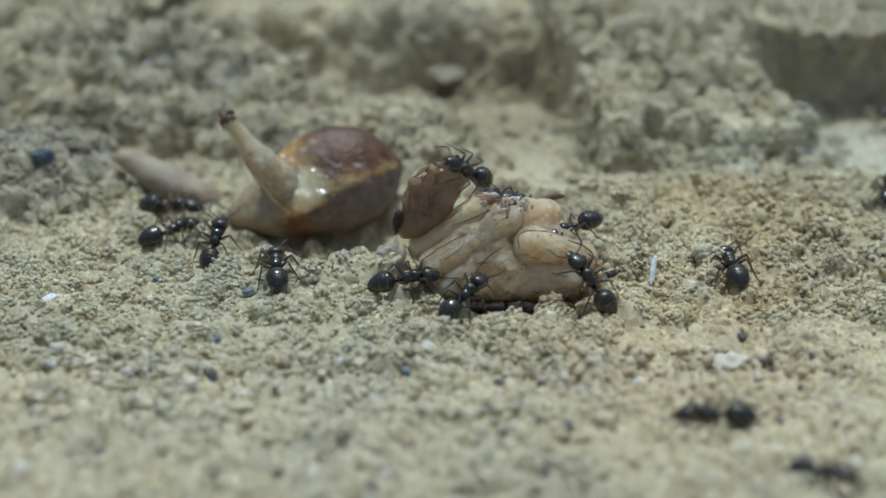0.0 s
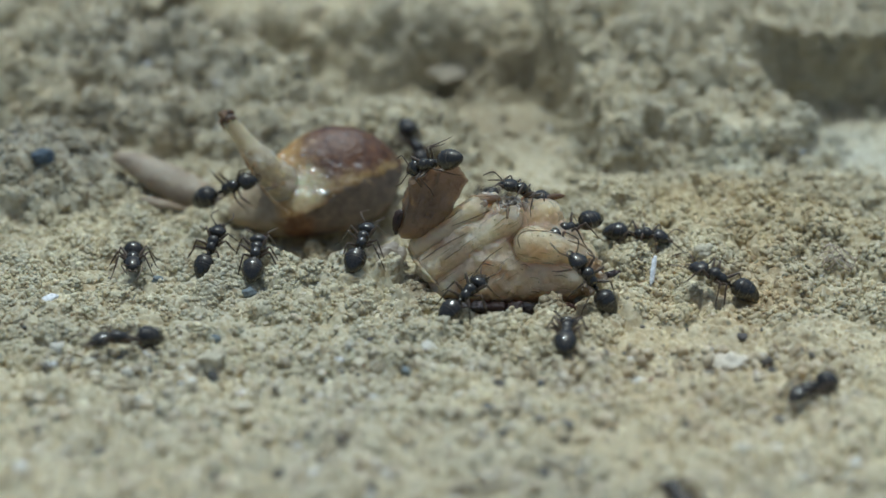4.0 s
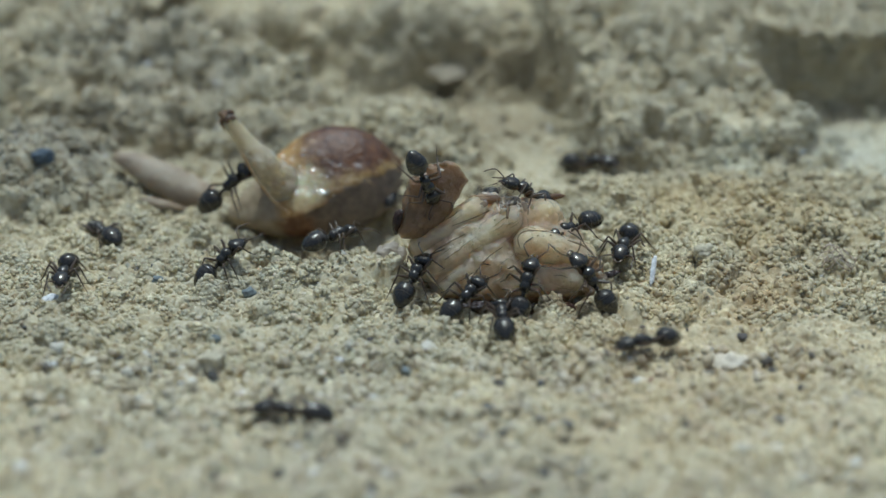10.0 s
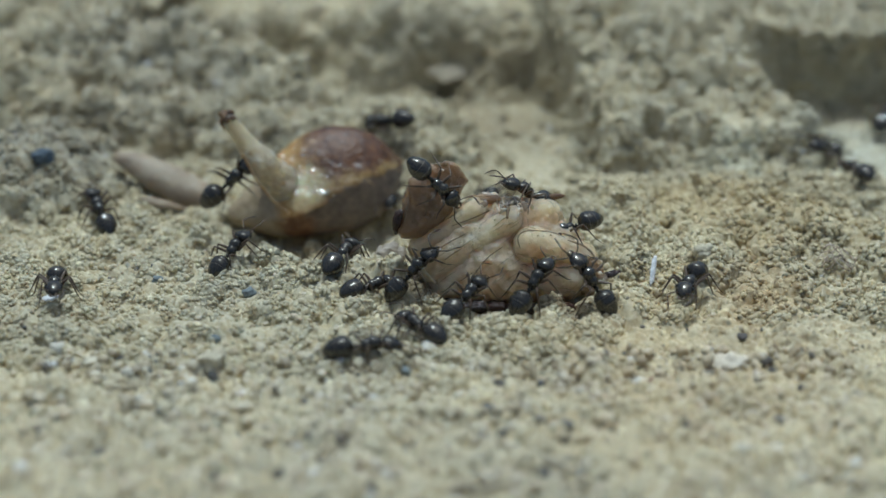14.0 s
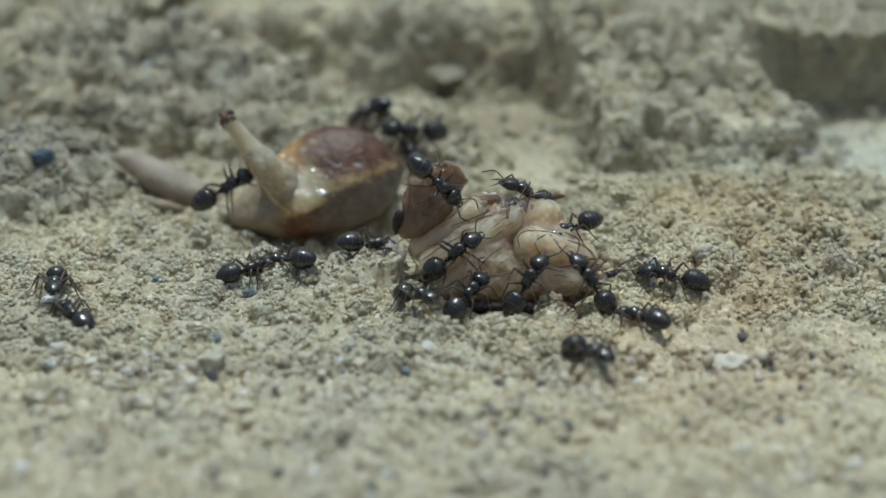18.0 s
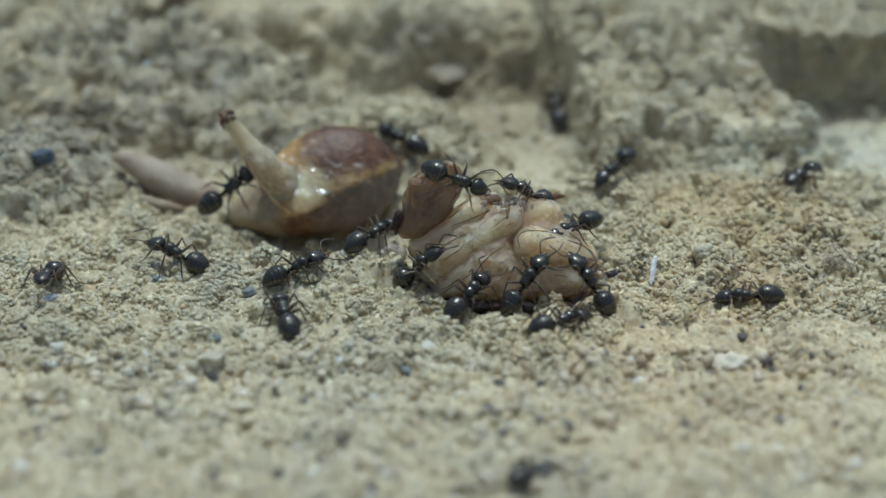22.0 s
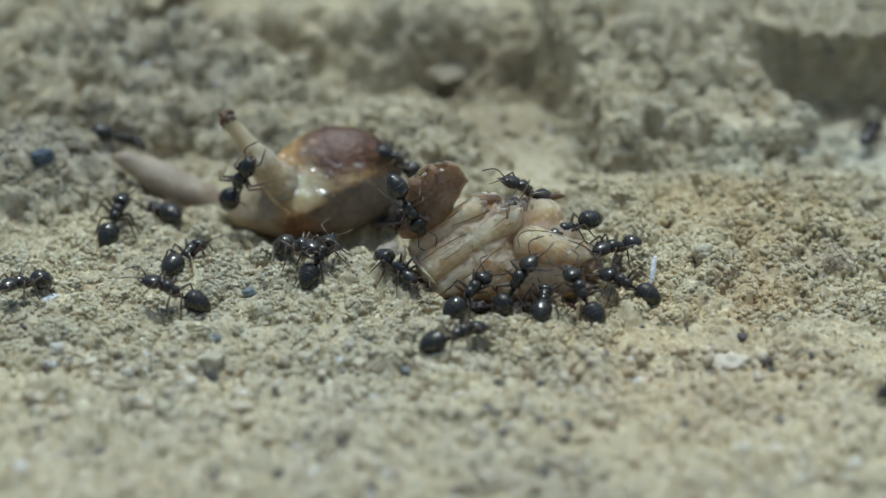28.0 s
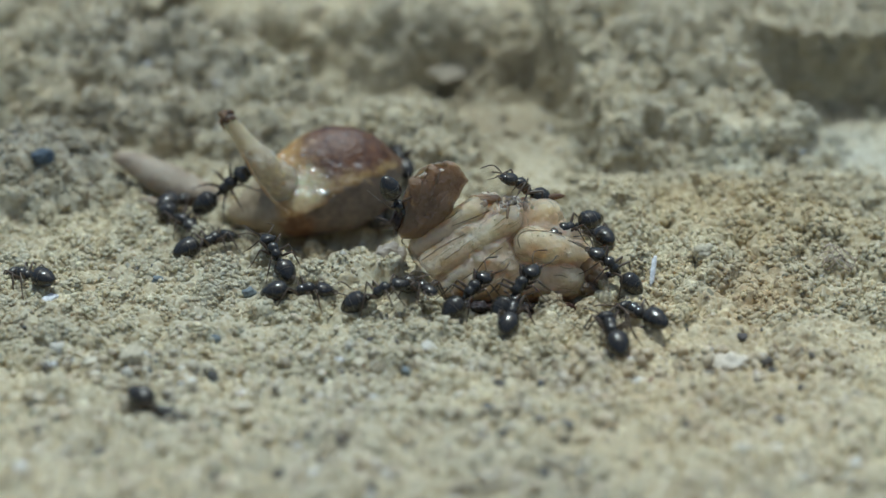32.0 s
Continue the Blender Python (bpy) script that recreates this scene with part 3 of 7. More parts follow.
def seed_body():
    """Pointed at one end, domed above, with a keel along the near side and a dark belly below it."""
    tip, butt = Vector((-2.50, 6.40, 2.55)), Vector((-13.38, 4.60, -0.05))
    axis = tip - butt
    ex = axis.normalized()
    ey = Vector((0, -0.891, 0.454))
    ey = (ey - ex * ey.dot(ex)).normalized()
    ez = ex.cross(ey)
    if ez.z < 0:
        ez = -ez
    at_a = (0, 0.02, 0.15, 0.22, 0.37, 0.52, 0.66, 0.80, 0.89, 0.96, 1.0)
    crown = (0.10, 0.40, 1.20, 1.70, 2.85, 3.45, 3.55, 3.15, 2.35, 1.30, 0.12)
    belly = (0.10, 0.55, 1.65, 2.05, 2.60, 2.90, 3.00, 2.75, 2.15, 1.20, 0.12)
    keel_at = (-0.10, -0.20, -0.80, -1.10, -1.25, -1.00, -0.45, -0.20, -0.05, 0.0, 0.0)
    deep = (0.10, 0.45, 1.35, 1.75, 2.30, 2.60, 2.60, 2.25, 1.70, 1.00, 0.12)
    bm = bmesh.new()
    n, segs = 80, 96
    loops, mapped = [], {}
    for i in range(n + 1):
        a = 0.5 - 0.5 * math.cos(math.pi * i / n)
        lo, hi = max(0.0, a - 0.03), min(1.0, a + 0.03)
        top, low, keel, wide = [(np.interp(lo, at_a, v) + np.interp(a, at_a, v) * 2 + np.interp(hi, at_a, v)) / 4 for v in (crown, belly, keel_at, deep)]
        line = butt + axis * a
        ring = []
        for k in range(segs):
            f = 2 * math.pi * k / segs
            c, v = math.cos(f), math.sin(f)
            deg = math.degrees(math.atan2(v, c))
            up = keel + v * ((top - keel) if v > 0 else (low + keel))
            out = math.copysign(abs(c) ** 0.8, c) * wide
            if c > 0 and v < 0:
                out *= 1 - 0.12 * math.sin(2 * f) ** 2
            if c > 0:
                out += 0.08 * wide * math.exp(-(deg / 12) ** 2) * min(1, a * 2.5) * (1 + 0.5 * noise.noise(Vector((a * 14, f * 2, 0))))
            swell = 1 + 0.025 * noise.fractal(Vector((a * 6, c * 1.5, v * 1.5)), 0.9, 2.1, 3)
            vert = bm.verts.new((line + (ey * out + ez * up) * swell) * MM)
            mapped[vert] = (a, 0.5 + deg / 180)
            ring.append(vert)
        loops.append(ring)
    for p, q in zip(loops, loops[1:]):
        for k in range(segs):
            bm.faces.new((p[k], p[(k + 1) % segs], q[(k + 1) % segs], q[k]))
    bm.faces.new(loops[0][::-1])
    bm.faces.new(loops[-1])
    bmesh.ops.recalc_face_normals(bm, faces=bm.faces)
    layer = bm.loops.layers.uv.new("zones")
    for face in bm.faces:
        for corner in face.loops:
            corner[layer].uv = mapped[corner.vert]
    return bm


def make_seed():
    seed = tagged(new("seed"), "glossy brown seed with a pale sprout stub, lying on sand", "seed")
    coat = seed_body()
    own = [bvhtree.BVHTree.FromBMesh(coat)]
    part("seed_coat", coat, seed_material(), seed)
    stalk = [((-12.85, 3.90, 6.70), (-10.90, 3.50, 4.05), 0.44, 0.76), ((-10.90, 3.50, 4.05), (-9.85, 4.10, 2.45), 0.76, 1.0), ((-9.85, 4.10, 2.45), (-9.10, 5.40, 1.60), 1.0, 1.1)]
    bm = fused((-10.20, 3.95, 3.00), stalk, 0.25, 6, 0.09, 2.0, 5)
    own.append(bvhtree.BVHTree.FromBMesh(bm))
    sprout = part("sprout", bm, SPROUT, seed, "pale translucent sprout stub")
    tip = Vector((-13.02, 3.90, 6.92))
    part("sprout_tip", lump(tip, (0.42, 0.42, 0.26), (0, 45, 0), 0.5, 2.6, 3, 3), DRY_BROWN, sprout, "dried brown broken tip")
    for k in range(9):
        f = 2 * math.pi * k / 9
        edge = tip + Vector((0.30 * math.cos(f), 0.40 * math.sin(f), 0.26 * math.cos(f)))
        part("tip_shred", lump(edge + Vector((0.1, 0, -0.12)) * (k % 3), (0.16, 0.13, 0.24), (20 * math.sin(f), 45 + 30 * math.cos(f), 0), 0.5, 2.5, 2, k), DRY_BROWN, sprout)
    edge = smooth_line([(-12.02, 2.75, 5.01), (-11.24, 2.45, 3.54), (-10.33, 2.35, 2.20), (-9.27, 2.40, 1.19)], 6)
    part("sprout_seam", tube(edge, [0.05 + 0.11 * abs(noise.noise(q * 2.7)) for q in edge], 7), FIBRE, seed, "ragged straw-brown seam at the sprout's foot")
    for a, b, n, wide in (((-8.58, 2.40, 4.13), (-7.00, 2.40, 2.44), 22, 0.45), ((-8.76, 3.00, 5.15), (-8.10, 3.00, 4.40), 9, 0.2), ((-11.90, 3.00, 5.26), (-9.50, 2.60, 2.15), 14, 0.15), ((-12.84, 3.60, 6.47), (-12.32, 3.40, 5.52), 6, 0.15)):
        glint_beads(own, a, b, n, wide, GLINT_PALE, seed, n)
    rnd = random.Random(4)
    for i in range(90):
        p = Vector((-7.60, 5.55, 1.20)).lerp(Vector((-2.55, 6.40, 2.55)), rnd.random() ** 0.8) + Vector((0, 0.454, 0.891)) * rnd.uniform(-0.35, 0.75)
        hit = settle(own[:1], p)
        if not hit:
            continue
        root, out = hit[0] - hit[2] * 0.05, hit[2]
        run = Vector((rnd.uniform(-0.5, 0.55), rnd.uniform(-0.1, 0.1), rnd.uniform(-0.55, 0.05)))
        line = [root, root + run * 0.5 + out * 0.10, root + run + out * rnd.uniform(0.0, 0.16)]
        w = rnd.uniform(0.6, 1.3)
        part("fibre", tube(smooth_line(line, 3), [r * w for r in (0.03, 0.036, 0.036, 0.03, 0.026, 0.018, 0.008)], 4), FIBRE, seed)
    return seed


make_seed()

# ---- torn grub ----
DIAGONAL = (0.72, 0.15, 0.67)
FLESH = strand_material("grub_flesh", (0.93, 0.72, 0.445), (0.77, 0.53, 0.29), (0.50, 0.31, 0.13), DIAGONAL, 0.45, 0.0026, 0.22)
SKIN = strand_material("torn_skin", (0.38, 0.235, 0.115), (0.20, 0.115, 0.052), (0.12, 0.058, 0.026), (0.45, 0.1, 0.88), 0.35, 0.0025, 0.30)
RIM = flesh_material("straw_rim", (0.72, 0.55, 0.32), (0.48, 0.32, 0.15), 0.3, 0.6, 1500, 0.0008, 0.8)
CRUST = flesh_material("white_crust", (0.90, 0.80, 0.62), (0.60, 0.42, 0.22), 0.3, 0.3, 1800, 0.0004, 0.9)
# for the dark scales, and for the painted shade below the grub
SCALE_AND_SHADE = flesh_material("scale_and_shade", (0.04, 0.016, 0.009), (0.015, 0.008, 0.006), 0.25, 0.1, 900)


def capsule(a, b, r0, r1, flat=0.75, rough=0.1, seed=0, segs=20):
    """A soft lobe from a to b."""
    a, b = Vector(a), Vector(b)
    ex = (b - a).normalized()
    ey = ex.cross(Vector((0, -0.6, 1))).normalized()
    ez = ex.cross(ey)
    secs = []
    for i in range(15):
        u = i / 14
        r = (r0 + (r1 - r0) * u) * max(0.03, math.sin(math.pi * (0.02 + 0.96 * u)) ** 0.45)
        secs.append((a + (b - a) * u, ey * r, ez * r * flat))
    bm = rings(bmesh.new(), secs, segs)
    bmesh.ops.recalc_face_normals(bm, faces=bm.faces)
    bm.normal_update()
    off = Vector((seed * 2.3, seed * 4.1, seed))
    for v in bm.verts:
        v.co += v.normal * (rough * MM * r0 * 2.0 * noise.fractal(v.co / MM * 0.9 + off, 0.9, 2.1, 4))
    return bm


def make_grub():
    grub = tagged(new("grub"), "torn pale translucent grub with brown skin, lying on sand", "grub")
    mass = [((-0.79, -3.40, 1.77), (2.49, -2.80, 3.67), 0.95, 1.15), ((-0.72, -4.70, 1.33), (3.95, -3.60, 3.78), 0.9, 1.1), ((0.20, -5.30, 0.36), (3.13, -4.40, 2.28), 0.95, 1.1),
            ((1.51, -3.20, 2.40), (6.61, -3.40, 1.77), 1.7, 1.7), ((1.99, -5.40, 0.41), (7.23, -4.90, 0.51), 1.05, 1.15), ((2.81, -4.70, 1.33), (6.58, -4.60, 0.91), 1.35, 1.3),
            ((3.80, -2.90, 3.54), (5.95, -2.85, 3.65), 1.1, 1.0), ((3.17, -3.50, -0.03), (7.14, -3.50, -0.03), 1.5, 1.5)]
    body = fused((3.42, -3.40, 1.21), mass, 0.14, 6, 0.15, 2.2, 2)
    own = [bvhtree.BVHTree.FromBMesh(body)]
    part("body", body, FLESH, grub)
    for a, b, r0, r1, s in (((-0.60, -5.15, 1.25), (3.90, -4.00, 3.90), 0.76, 0.88, 2), ((-1.37, -3.95, 2.10), (1.89, -3.35, 4.20), 0.70, 0.82, 1), ((5.05, -4.95, 2.80), (8.00, -4.30, 1.65), 1.08, 0.96, 5)):
        bm = fused([(p + q) / 2 for p, q in zip(a, b)], [(a, b, r0, r1)], 0.2, 5, 0.10, 1.8, s)
        own.append(bvhtree.BVHTree.FromBMesh(bm))
        part("lobe", bm, FLESH, grub)
    # brown folded skin on the upper end
    folds = [((-2.15, -3.75, 3.20), (-1.55, -3.35, 5.90), 0.55, 0.48), ((-1.45, -3.70, 3.40), (-0.55, -3.20, 6.65), 0.70, 0.45), ((-0.70, -3.60, 3.90), (0.25, -3.00, 6.80), 0.66, 0.38), ((0.0, -3.50, 4.60), (1.05, -2.90, 5.95), 0.55, 0.36), ((-0.30, -3.50, 4.30), (0.68, -2.95, 6.45), 0.60, 0.36)]
    bm = fused((-0.75, -3.40, 4.80), folds, 0.14, 6, 0.10, 1.7, 3)
    own.append(bvhtree.BVHTree.FromBMesh(bm))
    part("skin_flap", bm, SKIN, grub, "folded brown skin flap")

    def laid(points, n, inset=0.0):
        """A line let down on the grub from the front and above."""
        out = []
        slope = Vector((0, 0.891, -0.454))
        for p in smooth_line(points, n):
            best = None
            for tree in own:
                hit = tree.ray_cast((p - slope * 12) * MM, slope)
                if hit[0] is not None and (best is None or hit[3] < best[1]):
                    best = (hit[0] / MM, hit[3])
            if best:
                out.append(best[0] + slope * inset)
        return out

    # folds down the flap and the rolled lip along its upper edge
    for pts, r in ((((-1.85, -3.6, 5.9), (-2.0, -3.6, 4.7), (-2.25, -3.6, 3.5)), 0.10), (((-1.1, -3.6, 6.5), (-1.35, -3.6, 5.1), (-1.75, -3.6, 3.5)), 0.08), (((-0.25, -3.6, 6.7), (-0.6, -3.6, 5.4), (-1.05, -3.6, 4.0)), 0.09), (((0.5, -3.6, 6.4), (0.2, -3.6, 5.4), (-0.35, -3.6, 4.5)), 0.08)):
        line = laid(pts, 6, 0.03)
        part("skin_fold", tube(line, [r * (0.5 + 0.9 * abs(noise.noise(p * 1.9))) for p in line], 7), SKIN, grub, "dark fold of brown skin")
    for pts, r, mat in ((((-2.15, -3.45, 5.3), (-1.60, -3.35, 6.35), (-0.75, -3.25, 7.00), (0.05, -3.15, 7.10)), 0.15, SKIN), (((0.05, -3.15, 7.10), (0.50, -3.05, 6.85), (0.90, -2.95, 6.30), (1.45, -2.95, 5.85)), 0.15, SKIN), (((-1.30, -3.45, 6.35), (-0.60, -3.35, 6.70), (0.15, -3.3, 6.70)), 0.12, CRUST)):
        line = smooth_line(pts, 7)
        line = [p + Vector((0.0, -0.10, 0.12)) * noise.noise(p * 2.3) for p in line]
        part("skin_lip", tube(line, [r * (0.45 + 1.0 * abs(noise.noise(p * 2.7))) for p in line], 8), mat, grub, "rolled ragged lip of torn skin")
    part("dark_scale", lump((-2.60, -3.85, 3.75), (0.30, 0.35, 0.75), (0, 8, 0), 0.35, 1.6, 4, 18), SCALE_AND_SHADE, grub, "small black scale")
    # torn crest
    rnd = random.Random(9)
    for i in range(50):
        a, b = Vector((2.07, -4.00, 5.78)), Vector((4.57, -4.00, 5.27))
        p = a.lerp(b, rnd.gauss(0.5, 0.28)) - Vector((0, 0, abs(rnd.gauss(0, 0.55))))
        spot_on = laid([p, p + Vector((0.02, 0, 0))], 1)
        if not spot_on:
            continue
        shred = lump(spot_on[0] - Vector((0, 0.05, 0)), (rnd.uniform(0.10, 0.30), 0.035, rnd.uniform(0.12, 0.34)), (rnd.uniform(-50, 20), rnd.uniform(-70, 70), rnd.uniform(-30, 30)), 0.45, 2.0, 2, i)
        part("torn_shred", shred, CRUST if i % 3 else SKIN, grub)
    part("crest_skin", lump((2.54, -3.10, 4.84), (0.9, 0.4, 0.25), (0, 5, 0), 0.3, 2.0, 4, 12), SKIN, grub)
    # dark creases between the lobes
    for pts, r in ((((-1.27, -5.20, 1.88), (0.19, -5.00, 2.88), (1.43, -4.80, 3.50)), 0.06),
                   (((1.74, -7.00, 1.87), (2.51, -6.40, 2.65), (3.42, -5.90, 3.15)), 0.05),
                   (((4.40, -6.40, 3.30), (4.30, -6.20, 3.92), (4.86, -5.80, 4.11), (6.16, -5.50, 3.89), (6.98, -5.30, 3.46)), 0.055),
                   (((0.52, -4.90, 3.99), (1.81, -4.60, 4.38), (2.72, -4.40, 4.75)), 0.05),
                   (((-2.15, -4.60, 2.75), (-1.59, -5.40, 1.99), (-0.19, -6.90, 1.02)), 0.09),
                   (((7.15, -5.20, 3.23), (8.31, -5.00, 2.58), (9.04, -5.20, 1.59)), 0.08)):
        line = laid(pts, 7)
        part("crease", tube(line, [r * (1.5 if r == 0.09 else 1.0) * (0.7 + 0.5 * abs(noise.noise(p * 1.7))) * (0.15 + math.sin(math.pi * (i + 0.5) / len(line)) ** 0.6) for i, p in enumerate(line)], 6), RIM if r == 0.09 else SKIN, grub)
    # fine fibres along the torn flesh
    for i in range(46):
        p = Vector((rnd.uniform(-0.6, 7.6), -5.0, 0))
        p.z = rnd.uniform(0.3, 4.6) - 0.30 * max(0.0, p.x - 3.0)
        run = Vector((0.72, 0.0, 0.55 if p.x < 4.2 else -0.15)) * rnd.uniform(0.5, 1.5)
        line = laid((p, p + run * 0.5 + Vector((0, 0, rnd.uniform(-0.1, 0.1))), p + run), 4, -0.005)
        if len(line) > 4 and max((q - w).length for q, w in zip(line, line[1:])) < 0.6:
            w = rnd.uniform(0.014, 0.034)
            part("flesh_fibre", tube(line, [w * (0.3 + math.sin(math.pi * (k + 0.5) / len(line))) for k in range(len(line))], 5), RIM if i % 9 else SKIN, grub)
    for pts, r in ((((2.85, -4.00, 5.49), (3.05, -4.00, 4.91), (3.25, -4.00, 4.34)), 0.13), (((3.53, -4.00, 5.53), (3.70, -4.00, 4.77), (3.68, -4.00, 3.97)), 0.17), (((4.15, -4.00, 5.27), (4.35, -4.00, 4.70), (4.29, -4.00, 4.12)), 0.12)):
        line = laid(pts, 5)
        part("torn_strip", tube(line, [r * (1 - 0.7 * i / len(line)) for i in range(len(line))], 7), CRUST if r < 0.15 else SKIN, grub, "ragged strip hanging from the torn crest")
    line = smooth_line([(4.92, -2.60, 4.23), (5.77, -2.40, 4.46), (6.60, -2.20, 4.55), (7.10, -2.10, 4.54)], 4)
    part("leg_stub", tube(line, [0.06, 0.09, 0.12, 0.15, 0.17, 0.19, 0.20, 0.20, 0.19, 0.17, 0.14, 0.10, 0.05], 8), DRY_BROWN, grub, "brown tapering leg stub")
    part("end_skin", lump((8.52, -4.90, 1.07), (0.75, 0.6, 0.9), (0, 20, 0), 0.4, 2.0, 4, 14), SKIN, grub, "brown skin at the torn end")
    for at, size, turn, mat, k in (((8.95, -5.45, 0.75), (0.75, 0.30, 0.55), (10, 35, -10), SKIN, 60), ((9.35, -5.75, 0.40), (0.60, 0.22, 0.42), (20, 48, 5), RIM, 61), ((8.45, -5.75, 0.30), (0.55, 0.28, 0.40), (-10, 15, 0), SKIN, 62)):
        part("end_shred", lump(at, size, turn, 0.5, 2.2, 4, k), mat, grub, "ragged amber skin at the torn end")
    part("end_scale", lump((9.57, -5.40, 1.07), (0.62, 0.25, 0.2), (0, -22, 0), 0.35, 2.0, 3, 15), SCALE_AND_SHADE, grub)
    # near-black lumps added where only a shaded gap lies below the grub
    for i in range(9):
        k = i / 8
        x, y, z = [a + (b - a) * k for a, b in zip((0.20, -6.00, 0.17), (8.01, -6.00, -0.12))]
        part("gap_shade", lump((x, y - 0.55, z - 0.45), (0.62, 0.45, 0.34), (0, rnd.uniform(-20, 20), 0), 0.35, 2.0, 3, 30 + i), SCALE_AND_SHADE, grub, "near-black lump standing for the shaded gap below")
    for a, b, n, wide in (((2.14, -4.00, 5.35), (4.41, -4.00, 4.70), 7, 0.35), ((-0.46, -5.00, 1.49), (3.77, -4.00, 4.08), 16, 0.4), ((4.73, -5.00, 3.31), (7.35, -5.00, 2.22), 12, 0.4), ((-2.08, -4.00, 3.54), (0.19, -3.50, 6.36), 12, 0.4), ((1.17, -6.00, 0.91), (6.68, -6.00, 0.91), 12, 0.4)):
        glint_beads(own, a, b, n, wide, RIM if a[0] > -1.2 else SKIN, grub, n + 7)
    return grub


make_grub()

# ---- dry husk ----
HUSK = flesh_material("dry_husk", (0.40, 0.33, 0.225), (0.24, 0.18, 0.115), 0.45, 0.4, 420)
husk = tagged(new("husk"), "dry greyish seed husk lying half buried beside the seed", "husk")
part("shell", capsule((-20.30, 7.30, 2.80), (-13.40, 5.80, -0.10), 0.95, 1.30, 0.7, 0.08, 21), HUSK, husk)
part("slit", tube(smooth_line([(-18.71, 4.80, 1.09), (-17.27, 4.70, 0.67), (-15.56, 4.70, 0.29)], 5), [0.05, 0.12, 0.2, 0.26, 0.3, 0.32, 0.3, 0.26, 0.2, 0.12, 0.06], 8), HUSK, husk)


# ---- ants ----
def shell_material(name, colour, rough):
    m, t, b = material(name, rough)
    fine = noise_tex(t, 9000, 3)
    t.links.new(ramp(t, fine, [(0.3, tuple(0.6 * c for c in colour)), (0.7, tuple(1.3 * c for c in colour))]), b.inputs["Base Color"])
    b.inputs["Specular IOR Level"].default_value = 0.5
    b.inputs["Specular Tint"].default_value = (1.0, 0.97, 0.84, 1)
    b.inputs["Coat Weight"].default_value, b.inputs["Coat Roughness"].default_value = 0.45, 0.06
    bump(t, b, fine, 0.00001, 0.5)
    return m


BLACK = shell_material("ant_shell", (0.027, 0.023, 0.0175), 0.2)
LIMB = shell_material("ant_limb", (0.085, 0.055, 0.034), 0.42)
BAND = shell_material("ant_band", (0.075, 0.055, 0.035), 0.4)
EYE_MAT = shell_material("ant_eye", (0.02, 0.02, 0.022), 0.2)


